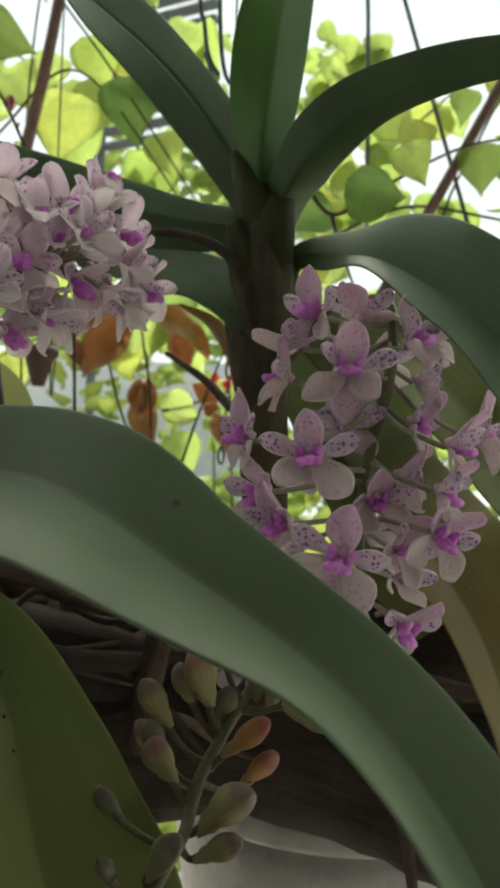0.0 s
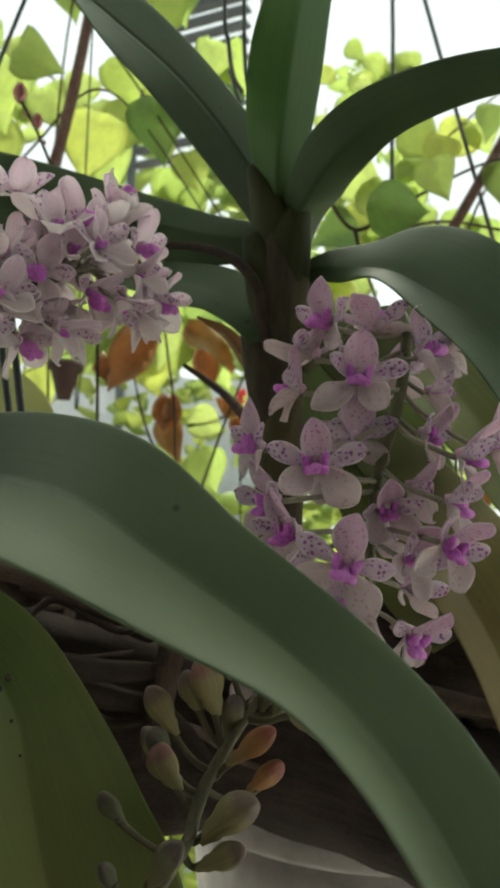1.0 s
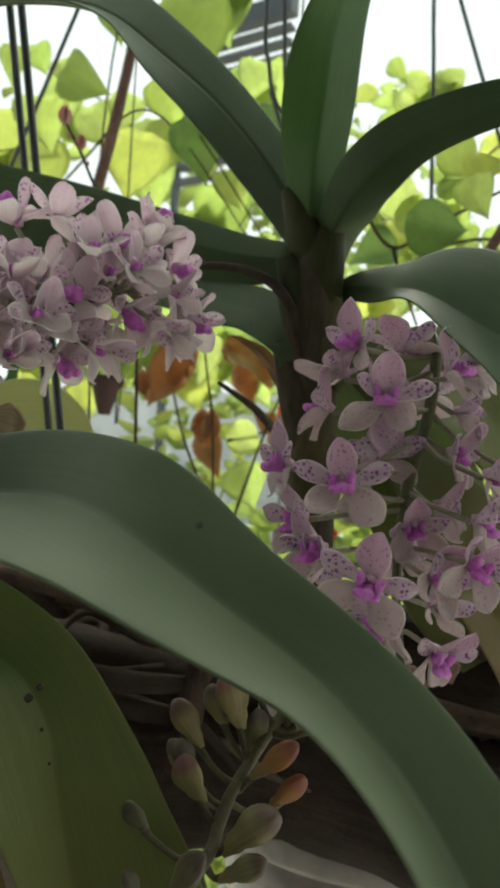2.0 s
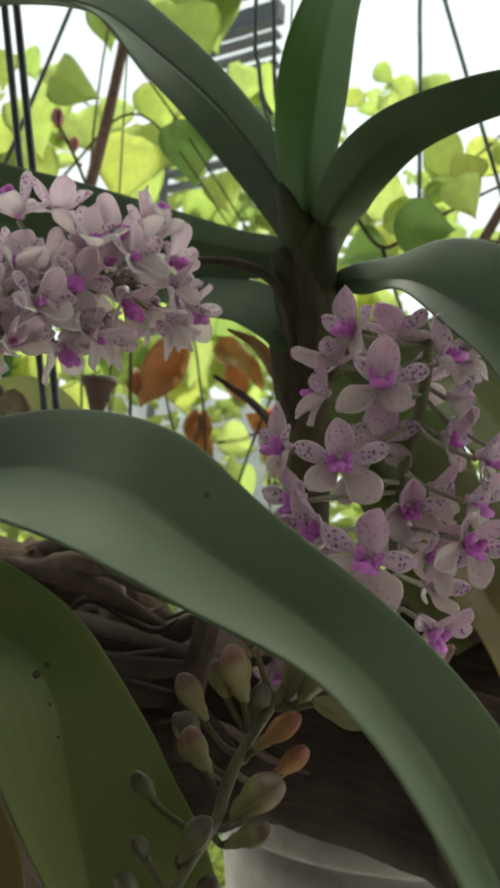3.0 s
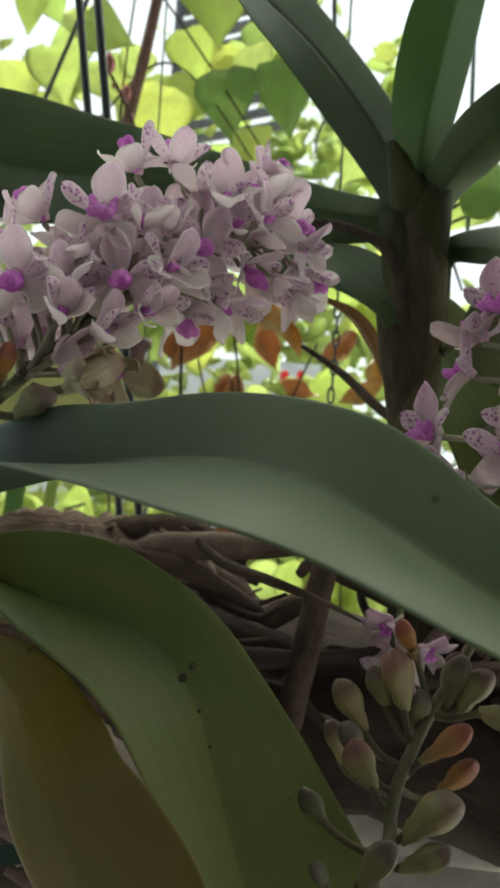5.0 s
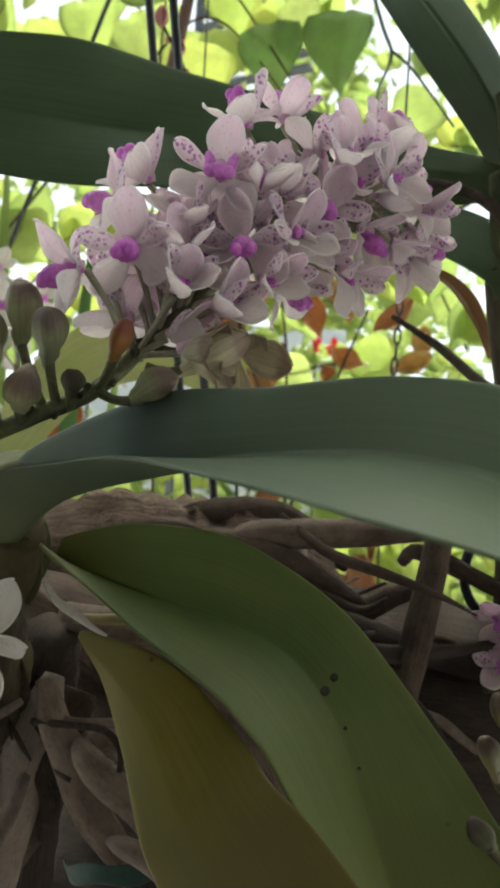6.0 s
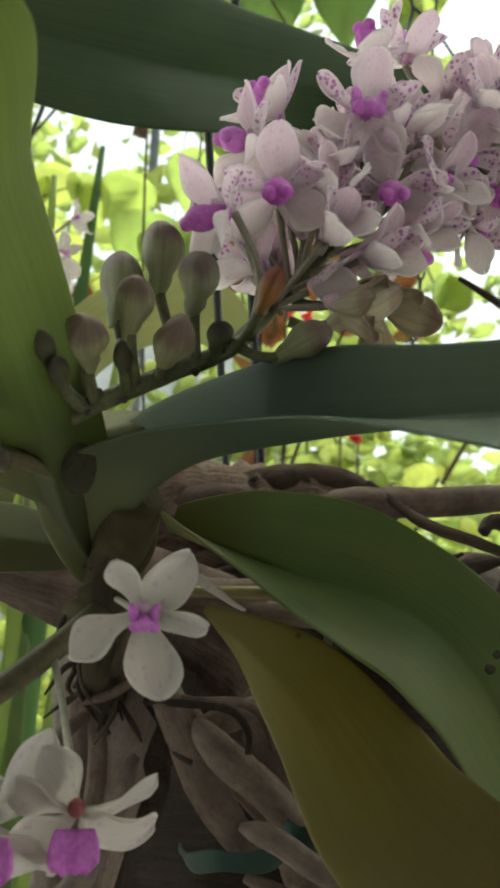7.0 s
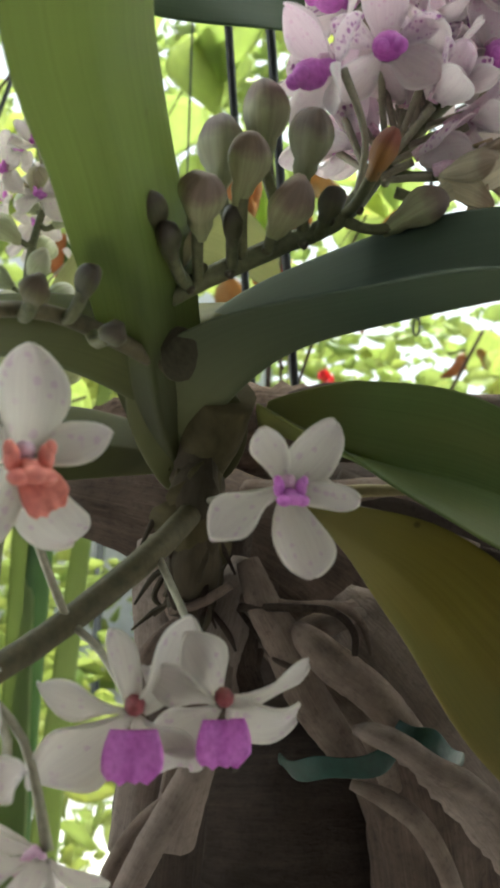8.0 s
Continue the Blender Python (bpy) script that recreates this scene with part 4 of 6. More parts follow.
def flower(spray, place, face, spin, rng, axis=None, size=1.0, white=False, red=False, tongue=False, closed=0.0, label="", kinds=None, lip=0.85, ball=False, lay=None):
    """One blossom as a part of its spray: column, three sepals, two petals, lip; joined to the axis by a thin stalk."""
    origin = spray.matrix_basis.translation
    f = Vector(face).normalized()
    up = Vector((0, 0, 1)) - f * f.z
    if up.length < 0.15:
        up = Vector((0, 1, 0)) - f * f.y
    up.normalize()
    m = Matrix((up.cross(f), up, f)).transposed().to_4x4()
    m = Matrix.Translation(Vector(place) - origin) @ m @ pose(0, 0, 0, 0, 0, spin) @ Matrix.Scale(size, 4)
    ob = put("flower", HEART_RED if tongue else HEART, spray, m, label)
    sep, wide, pet = WHITE_SET if white else kinds or PINK_SET
    for k, (turn, tip, roll, scale) in enumerate(lay or ()):
        name, shapes = ("sepal", sep) if k == 0 else ("sepal", wide) if k < 3 else ("petal", pet)
        put(name, shapes[(k + int(turn)) % len(shapes)], ob, pose(0, 0, 0, 0, 0, turn) @ pose(0.0012, 0, 0.0004, 0, tip, 0) @ pose(0, 0, 0, roll, 0, 0) @ Matrix.Scale(scale, 4))
    for name, shapes, turn in () if lay else (("sepal", sep, 90), ("sepal", wide, 90 + 130), ("sepal", wide, 90 - 130), ("petal", pet, 90 + 68), ("petal", pet, 90 - 68)):
        j = lambda a: (rng.rand() - 0.5) * a * (1.7 if white else 1)
        tip = -(16 + closed * 55) + j(30)
        q = pose(0, 0, 0, 0, 0, turn + j(12)) @ pose(0.0012, 0, 0.0004 + j(0.0004), 0, tip, 0) @ pose(0, 0, 0, j(36), 0, 0)
        put(name, shapes[rng.randint(len(shapes))], ob, q @ Matrix.Scale(1 + j(0.16), 4))
    if tongue:
        put("lip", TONGUE, ob, pose(0, -0.002, 0.0025, 0, 0, -90) @ pose(0, 0, 0, 0, -38, 0), "broad magenta lip")
    else:
        put("lip", LIP_RED if red else LIP_BALL if ball else LIP, ob, pose(0, 0, 0.0006) @ Matrix.Scale(lip, 4), "orange-red lip" if red else "magenta lip")
    if red:
        put("lip_lobe", TONGUE_RED, ob, pose(0.001, -0.002, 0.004, 0, 0, -60) @ pose(0, 0, 0, 0, -25, 0) @ Matrix.Scale(0.75, 4), "hanging orange-red lobe")
    if axis is not None:
        a, b = Vector(axis), Vector(place) - f * 0.0012
        midp = (a + b) / 2 - f * 0.004
        put("flower_stalk", tube([a, midp, b], [0.0009, 0.0008, 0.0010], M_PEDICEL, "flower_stalk", 4, 7, origin=origin), spray)
    return ob


def bud_mesh(material, length, girth, seed, spur=0.6):
    """A closed bud: a round keeled head of three folded sepals that narrows into a bent spur below."""
    prof, sides = 14, 12
    verts, faces, uvs = [], [], []
    low = -length * spur
    for i in range(prof):
        u = i / (prof - 1)
        z = low + (length - low) * (1 - math.cos(math.pi * u)) / 2
        h = z / length
        if h < 0:
            r = girth * (0.26 + 0.40 * max(0.0, 1 + h / spur) ** 1.25)
        else:
            r = girth * max(0.10, math.sqrt(max(0.0, 1 - ((h - 0.48) / 0.53) ** 2)) * (0.78 + 0.22 * min(1.0, h * 2)))
            r = max(r, girth * 0.64 * (1 - h * 3))
        for j in range(sides):
            a = 2 * math.pi * j / sides
            keel = 1 + 0.19 * math.cos(3 * a + seed) * (1 if h > 0 else 0.4)
            bent = -girth * 0.10 * (max(0, -h / spur)) ** 1.5
            verts.append((r * keel * math.cos(a) + bent + 0.10 * girth * math.sin(h * 3), r * keel * math.sin(a) * 0.86, z))
            uvs.append(((z - low) / (length - low), abs(2 * j / sides - 1)))
    for i in range(prof - 1):
        for j in range(sides):
            a, b = i * sides + j, i * sides + (j + 1) % sides
            faces.append((a, b, b + sides, a + sides))
    faces.append(tuple(range(sides))[::-1])
    faces.append(tuple(range((prof - 1) * sides, prof * sides)))
    return mesh_of("bud", verts, faces, material, uvs)


BUDS = [bud_mesh(M_BUD, 0.0112, 0.0046, 1, 0.36), bud_mesh(M_BUD, 0.0106, 0.0043, 2, 0.40), bud_mesh(M_BUD, 0.0118, 0.0047, 3, 0.36)]
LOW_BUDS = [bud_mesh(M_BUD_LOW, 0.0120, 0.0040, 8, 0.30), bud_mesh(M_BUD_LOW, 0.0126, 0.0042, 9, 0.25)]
BUD_ROSE = bud_mesh(M_BUD_ROSE, 0.0105, 0.0039, 6, 0.3)
BUD_SMALL = bud_mesh(M_BUD_YOUNG, 0.0074, 0.0028, 4, 0.2)
BUD_ORANGE = bud_mesh(M_BUD_ORANGE, 0.0112, 0.0034, 5, 0.35)
BUD_PALE = bud_mesh(M_BUD_PALE, 0.0100, 0.0040, 11, 0.2)
BUD_WITHERED = bud_mesh(M_WITHERED, 0.0155, 0.0050, 7, 0.35)


def bud(spray, place, axis, rng, kind=None, size=1.0, label="", tilt=0.0):
    """A bud centred on place that points away from the axis, on its own short stalk."""
    origin = spray.matrix_basis.translation
    a, c = Vector(axis), Vector(place)
    d = (c - a).normalized()
    d = (d + Vector((0, 0, 0.35)) + tilt * Vector(rng.rand(3) - 0.5)).normalized()
    me = kind or BUDS[rng.randint(len(BUDS))]
    foot = c - d * 0.0045 * size
    m = Matrix.Translation(foot - origin) @ d.to_track_quat("Z", "Y").to_matrix().to_4x4() @ pose(0, 0, 0, 0, 0, rng.rand() * 360) @ Matrix.Scale(size, 4)
    ob = put("bud", me, spray, m, label)
    put("bud_stalk", tube([a, (a + foot - d * 0.003 * size) / 2 + Vector((0, 0, -0.001)), foot - d * 0.003 * size, foot + d * 0.001], [0.0014, 0.0012, 0.0013, 0.0013], M_STALK, "bud_stalk", 4, 8, origin=origin), spray)
    return ob


def nearest(axis, p, back=0.0):
    """The place on a spray's axis that belongs to a flower or bud at p."""
    s = spline(axis, 10)
    d = np.linalg.norm(s - np.array(p), axis=1)
    return s[max(0, int(d.argmin()) - int(back))]


# the spray of flowers and buds from the near orchid
rng = np.random.RandomState(5)
AXIS = [(-0.120, 0.324, 1.244), (-0.105, 0.318, 1.2535), (-0.088, 0.320, 1.2625), (-0.074, 0.326, 1.2705), (-0.062, 0.338, 1.286), (-0.043, 0.352, 1.308), (-0.015, 0.372, 1.330), (0.006, 0.392, 1.340)]
spray = thing("flower_spray", "dense arching spray of spotted pale pink orchid flowers", "orchid flowers", AXIS[0], "orchid flower sprays")
put("stalk", tube(AXIS, [0.0022, 0.0022, 0.0021, 0.0018, 0.0014], M_STALK, "stalk", 8, 9, 0.15, AXIS[0]), spray)
HEADS = [((-0.047, 0.331, 1.330), (0.05, -1, 0.15), 0, 0.0), ((-0.046, 0.360, 1.358), (-0.25, -0.25, 1), 0, 0.25), ((-0.034, 0.375, 1.364), (0.0, 0.25, 1), 30, 0.3),
         ((0.000, 0.392, 1.366), (0.6, -0.25, 0.8), 0, 0.2), ((-0.009, 0.366, 1.349), (0.45, -0.75, 0.25), 15, 0.1), ((0.0105, 0.397, 1.347), (0.9, -0.45, 0.0), 0, 0.15),
         ((-0.072, 0.343, 1.335), (-0.5, -0.45, 0.8), 0, 0.3), ((-0.079, 0.335, 1.321), (-0.9, -0.4, 0.2), 0, 0.3), ((-0.019, 0.352, 1.326), (0.12, -0.9, -0.1), -22, 0.0),
         ((-0.067, 0.318, 1.305), (0.0, -0.95, -0.12), 4, 0.0), ((-0.040, 0.331, 1.310), (0.1, -0.95, -0.1), 10, 0.05), ((-0.003, 0.375, 1.322), (0.8, -0.35, -0.5), 0, 0.2),
         ((0.017, 0.400, 1.327), (0.95, -0.35, -0.2), 0, 0.1), ((-0.025, 0.372, 1.304), (0.8, -0.35, -0.5), 20, 0.25), ((-0.084, 0.315, 1.297), (-0.9, -0.35, -0.2), 0, 0.15)]
for k, (p, face, spin, closed) in enumerate(HEADS):
    face = Vector(face).normalized()
    flower(spray, Vector(p) - face * 0.0075, face, spin + (rng.rand() - 0.5) * 12, rng, nearest(AXIS, p), 0.86, closed=closed - 0.1, lip=1.22 if k else 1.1, ball=k > 0)
taken = [Vector(p) - Vector(f).normalized() * 0.0075 for p, f, spin, closed in HEADS]
line = spline(AXIS, 10)
for k in range(330):
    i = 38 + int(k * 0.43) % 32
    a = 2.4 * k
    t = line[min(i + 1, len(line) - 1)] - line[i - 1]
    t /= np.linalg.norm(t)
    u = np.cross(t, (0, 0, 1.0))
    u /= np.linalg.norm(u)
    v = np.cross(u, t)
    out = u * math.cos(a) + v * math.sin(a)
    p = Vector(line[i] + out * (0.0085, 0.0135, 0.0175)[k // 110] + t * 0.004)
    if (i < 54 and out[2] < -0.2) or min((p - q).length for q in taken) < 0.0092 or any(p.y < h[0][1] + 0.004 and math.hypot(p.x - h[0][0], p.z - h[0][2]) < 0.0105 for h in HEADS):
        continue
    taken.append(p)
    flower(spray, p, Vector(out) + Vector(t) * 0.45, (rng.rand() - 0.5) * 60, rng, line[max(0, i - 3)], 0.80, closed=0.25 + 0.5 * rng.rand(), lip=0.6, ball=True)
SITES = [(-0.094, 0.305, 1.277), (-0.082, 0.312, 1.283), (-0.085, 0.308, 1.270), (-0.103, 0.300, 1.268), (-0.045, 0.330, 1.284), (-0.059, 0.320, 1.273), (-0.091, 0.318, 1.289),
         (-0.100, 0.318, 1.282), (-0.108, 0.318, 1.262)]
for p in SITES:
    bud(spray, (p[0] + 0.0025 * (rng.rand() - 0.5), p[1], p[2] - 0.0012), nearest(AXIS, p, 3), rng, size=1.04 + 0.2 * (rng.rand() - 0.5), tilt=0.45)
WITHERED_SET = petal_sets(M_WITHERED, M_WITHERED, M_WITHERED, 1.15)
flower(spray, (-0.053, 0.328, 1.281), (0.9, -0.35, -0.05), 20, rng, (-0.064, 0.330, 1.279), 0.92, closed=0.55, kinds=WITHERED_SET, lip=0.4, label="withered, folded beige flower")
flower(spray, (-0.040, 0.338, 1.2835), (0.35, -0.8, -0.3), 40, rng, (-0.055, 0.338, 1.289), 0.85, closed=0.35, kinds=WITHERED_SET, lip=0.35, label="withered, folded beige flower")
bud(spray, (-0.046, 0.328, 1.281), (-0.062, 0.328, 1.277), rng, BUD_WITHERED, 1.0, "withered, folded brown flower")
bud(spray, (-0.067, 0.318, 1.282), nearest(AXIS, (-0.067, 0.318, 1.282), 3), rng, BUD_ORANGE, 0.9, "orange-brown withering bud")
for p in [(-0.121, 0.298, 1.260), (-0.112, 0.300, 1.266), (-0.109, 0.302, 1.261), (-0.097, 0.310, 1.266), (-0.077, 0.315, 1.272)]:
    bud(spray, p, nearest(AXIS, p, 1), rng, BUD_SMALL, 1.0)

for k in range(11):
    c = line[9 + 3 * k] if 9 + 3 * k < len(line) else line[-1]
    out = np.array((0.4 * math.cos(2.2 * k), -0.6, 0.5 * math.sin(2.2 * k)))
    put("node", BUD_SMALL, spray, Matrix.Translation(Vector(c + out * 0.0022) - spray.matrix_basis.translation) @ Vector(out).to_track_quat("Z", "Y").to_matrix().to_4x4() @ Matrix.Scale(0.38, 4))

# a young spray with small closed buds
AXIS = [(-0.108, 0.331, 1.236), (-0.120, 0.310, 1.242), (-0.130, 0.292, 1.245), (-0.142, 0.278, 1.243)]
spray = thing("flower_spray", "young orchid spray with small closed buds", "orchid flowers", AXIS[0], "orchid flower sprays")
put("stalk", tube(AXIS, [0.0022, 0.0017, 0.0012], M_STALK_DARK, "stalk", 8, 9, 0.15, AXIS[0]), spray)
for p in [(-0.121, 0.290, 1.251), (-0.128, 0.280, 1.248), (-0.117, 0.295, 1.242), (-0.140, 0.272, 1.252)]:
    bud(spray, p, nearest(AXIS, p, 2), rng, BUD_SMALL, 0.9)

# the upright spray beside the far stem
AXIS = [(0.070, 0.445, 1.312), (0.090, 0.415, 1.327), (0.101, 0.386, 1.323), (0.100, 0.372, 1.298), (0.092, 0.366, 1.264), (0.090, 0.360, 1.235), (0.092, 0.355, 1.212)]
spray = thing("flower_spray", "short spray of spotted pink and white orchid flowers", "orchid flowers", AXIS[0], "orchid flower sprays")
put("stalk", tube(AXIS, [0.0020, 0.0021, 0.0020, 0.0017, 0.0013], M_STALK, "stalk", 8, 9, 0.15, AXIS[0]), spray)
SITES = [((0.082, 0.340, 1.293), (0.0, -1, 0.12), -4), ((0.070, 0.325, 1.266), (-0.05, -1, 0.12), 4), ((0.078, 0.311, 1.240), (-0.1, -1, -0.1), -16),
         ((0.075, 0.365, 1.314), (-0.8, -0.5, 0.3), 0), ((0.115, 0.350, 1.272), (0.9, -0.5, 0.0), 0), ((0.108, 0.335, 1.246), (0.6, -0.9, -0.35), -20),
         ((0.054, 0.350, 1.272), (-1, -0.3, 0.2), 0), ((0.100, 0.345, 1.219), (0.5, -0.6, -0.6), -10), ((0.066, 0.365, 1.292), (-0.8, 0.1, 0.3), 0),
         ((0.130, 0.375, 1.276), (1, -0.3, 0.1), 0), ((0.090, 0.378, 1.316), (0.2, 0.3, 1.0), 0), ((0.066, 0.338, 1.247), (-0.9, -0.5, -0.1), 0), ((0.084, 0.362, 1.277), (0.2, 1, 0.1), 0),
         ((0.060, 0.348, 1.256), (-0.8, -0.4, -0.2), 0), ((0.112, 0.352, 1.258), (0.8, -0.3, -0.2), 0), ((0.086, 0.350, 1.228), (-0.5, -0.5, -0.6), 0), ((0.104, 0.362, 1.305), (0.7, -0.5, 0.4), 0), ((0.070, 0.372, 1.305), (-0.4, 0.3, 0.8), 0)]
for p, face, spin in SITES:
    flower(spray, p, face, spin, rng, nearest(AXIS, p, 3), 0.90, closed=0.1 * rng.rand(), kinds=ROSE_SET, lip=0.95)
taken = [Vector(p) for p, face, spin in SITES]
line = spline(AXIS, 10)
for k in range(60):
    i = 26 + int(k * 0.71) % 34
    out = np.array((math.cos(2.4 * k), 0.8 * math.sin(2.4 * k), 0.25 * math.cos(3.7 * k)))
    p = Vector(line[i] + out * (0.010, 0.017, 0.022)[k // 30])
    if min((p - q).length for q in taken) < 0.0140 or any(p.y < q[0][1] + 0.006 and math.hypot(p.x - q[0][0], p.z - q[0][2]) < 0.013 for q in SITES):
        continue
    taken.append(p)
    flower(spray, p, Vector(out) + Vector((0, -0.2, 0)), (rng.rand() - 0.5) * 60, rng, line[max(0, i - 3)], 0.84, closed=0.2 + 0.4 * rng.rand(), kinds=ROSE_SET, lip=0.85)

# the low spray, still mostly in bud
AXIS = [(0.0705, 0.345, 1.2171), (0.0635, 0.336, 1.2109), (0.054, 0.328, 1.1974), (0.0453, 0.316, 1.1843), (0.0421, 0.31, 1.1765), (0.0407, 0.302, 1.1714), (0.0346, 0.288, 1.163), (0.0309, 0.282, 1.1557), (0.0284, 0.278, 1.1495)]
spray = thing("flower_spray", "drooping orchid spray of green and orange buds", "orchid flowers", AXIS[0], "orchid flower sprays")
put("stalk", tube(AXIS, [0.0011, 0.0015, 0.0017, 0.0014, 0.0011], M_STALK_DARK, "stalk", 8, 9, 0.15, AXIS[0]), spray)
# kind, middle, foot, joint on the stalk, size
LOW = [
    (LOW_BUDS[0], (0.0308, 0.318, 1.1995), (0.0359, 0.319, 1.1909), (0.0402, 0.321, 1.1836), 0.95),
    (BUD_ROSE, (0.0427, 0.32, 1.207), (0.0452, 0.321, 1.1982), (0.0463, 0.323, 1.1891), 1.25),
    (BUD_ORANGE, (0.0453, 0.324, 1.2166), (0.0485, 0.325, 1.2106), (0.0506, 0.327, 1.1999), 0.8),
    (LOW_BUDS[1], (0.0491, 0.326, 1.1967), (0.048, 0.327, 1.1908), (0.0447, 0.329, 1.1812), 0.8),
    (BUD_ROSE, (0.0339, 0.309, 1.188), (0.0373, 0.31, 1.1807), (0.0405, 0.312, 1.1736), 1.0),
    (LOW_BUDS[1], (0.0282, 0.324, 1.1878), (0.0318, 0.325, 1.1798), (0.0386, 0.327, 1.1709), 0.75),
    (BUD_ORANGE, (0.0563, 0.315, 1.1924), (0.0481, 0.316, 1.1852), (0.0436, 0.318, 1.1822), 1.05),
    (BUD_ORANGE, (0.0595, 0.317, 1.1834), (0.0534, 0.318, 1.1773), (0.043, 0.32, 1.1762), 0.95),
    (LOW_BUDS[0], (0.0511, 0.303, 1.1772), (0.0428, 0.304, 1.1709), (0.0404, 0.306, 1.1701), 1.15),
    (LOW_BUDS[1], (0.0368, 0.29, 1.1706), (0.0327, 0.291, 1.1646), (0.0327, 0.293, 1.1597), 0.85),
    (BUD_SMALL, (0.0209, 0.299, 1.1811), (0.0259, 0.3, 1.1746), (0.0319, 0.302, 1.1672), 1.05),
    (BUD_SMALL, (0.0231, 0.287, 1.1694), (0.0261, 0.288, 1.1645), (0.0297, 0.29, 1.1565), 0.85),
    (BUD_SMALL, (0.0212, 0.282, 1.1623), (0.0254, 0.283, 1.1589), (0.0291, 0.285, 1.1557), 0.9),
    (LOW_BUDS[0], (0.0498, 0.3, 1.169), (0.0433, 0.301, 1.1658), (0.0372, 0.303, 1.1643), 0.85),
    (BUD_SMALL, (0.0413, 0.288, 1.1607), (0.0398, 0.289, 1.1549), (0.0325, 0.291, 1.1557), 1.0),
    (LOW_BUDS[1], (0.0738, 0.322, 1.1969), (0.0646, 0.323, 1.1981), (0.0574, 0.325, 1.1949), 1.15),
    (LOW_BUDS[1], (0.0595, 0.33, 1.2048), (0.0572, 0.331, 1.1979), (0.0524, 0.333, 1.1931), 0.95),
    (LOW_BUDS[1], (0.0388, 0.322, 1.2035), (0.0415, 0.323, 1.1965), (0.0440, 0.325, 1.1870), 0.80),
    (BUD_SMALL, (0.0305, 0.312, 1.1935), (0.0345, 0.313, 1.1860), (0.0400, 0.315, 1.1780), 1.15),
    (LOW_BUDS[0], (0.065, 0.328, 1.2029), (0.0614, 0.329, 1.1977), (0.054, 0.331, 1.1961), 0.95),
]
for kind, middle, foot, joint, size in LOW:
    d = (Vector(middle) - Vector(foot)).normalized()
    at = Vector(middle) - d * 0.0048 * size - Vector(AXIS[0])
    put("bud", kind, spray, Matrix.Translation(at) @ d.to_track_quat("Z", "Y").to_matrix().to_4x4() @ pose(0, 0, 0, 0, 0, rng.rand() * 360) @ Matrix.Scale(size, 4), "orange bud" if kind is BUD_ORANGE else "rose-topped bud" if kind is BUD_ROSE else "")
    j = nearest(AXIS, joint)
    mid = (Vector(foot) + Vector(j)) / 2 + Vector((0, 0.001, -0.0015))
    put("bud_stalk", tube([j, mid, Vector(foot), Vector(middle) - d * 0.004 * size], [0.0012, 0.0009, 0.0010, 0.0016], M_STALK_DARK, "bud_stalk", 4, 8, origin=AXIS[0]), spray)

# a few rosy flowers low on the far stem
AXIS = [(0.063, 0.452, 1.222), (0.060, 0.442, 1.214), (0.057, 0.436, 1.200), (0.056, 0.434, 1.182)]
spray = thing("flower_spray", "small drooping spray of rosy half-open flowers", "orchid flowers", AXIS[0], "orchid flower sprays")
put("stalk", tube(AXIS, [0.0018, 0.0014, 0.0010], M_STALK, "stalk", 8, 9, 0.15, AXIS[0]), spray)
for p, face in (((0.054, 0.428, 1.204), (-0.6, -0.6, -0.4)), ((0.056, 0.428, 1.186), (-0.5, -0.7, 0.2)), ((0.066, 0.430, 1.195), (0.5, -0.6, -0.3))):
    flower(spray, p, face, 10, rng, nearest(AXIS, p, 2), 0.80, closed=0.35, kinds=ROSE_SET, lip=0.8)

# the pale spray under the near stem
AXIS = [(-0.1015, 0.353, 1.204), (-0.110, 0.322, 1.1975), (-0.124, 0.298, 1.188), (-0.136, 0.280, 1.182), (-0.150, 0.262, 1.176)]
spray = thing("flower_spray", "loose spray of white orchid flowers with magenta lips", "orchid flowers", AXIS[0], "orchid flower sprays")
put("stalk", tube(AXIS, [0.0030, 0.0026, 0.0022], M_STALK_DARK, "stalk", 8, 9, 0.15, AXIS[0]), spray)
# rows of a lay: turn, tip, roll, size; the upper sepal, two side sepals, two petals
flower(spray, (-0.086, 0.285, 1.216), (0.25, -0.93, 0.08), 0, rng, AXIS[0], 0.80, True, lip=0.82, lay=[(57, -22, 8, 1.0), (212, 6, 58, 0.98), (-76, -14, 0, 1.02), (112, -18, -30, 1.0), (-2, -30, 25, 0.95)])
flower(spray, (-0.127, 0.268, 1.2205), (0.45, -0.85, 0.05), 0, rng, AXIS[2], 0.90, True, True, lip=0.95, label="flower with an orange-red heart", lay=[(84, -12, 0, 1.05), (228, 4, -14, 1.05), (-58, 8, 30, 1.0), (150, -16, 12, 1.0), (22, -34, -20, 0.95)])
flower(spray, (-0.1092, 0.277, 1.1795), (0.1, -0.95, -0.20), 0, rng, AXIS[2], 0.95, True, tongue=True, lay=[(48, 10, 20, 0.98), (214, 12, -10, 1.05), (-52, 22, 14, 0.92), (166, -4, -18, 0.98), (100, 14, 30, 0.80)])
flower(spray, (-0.0948, 0.281, 1.1800), (0.2, -0.93, -0.20), 0, rng, AXIS[1], 0.88, True, tongue=True, lay=[(122, 16, 28, 0.85), (226, 26, 20, 0.80), (-26, 6, 12, 1.02), (154, -6, -10, 1.0), (20, -20, 34, 1.0)])
flower(spray, (-0.129, 0.262, 1.172), (-0.7, -0.5, 0.3), 0, rng, AXIS[3], 0.95, True, lip=0.6)
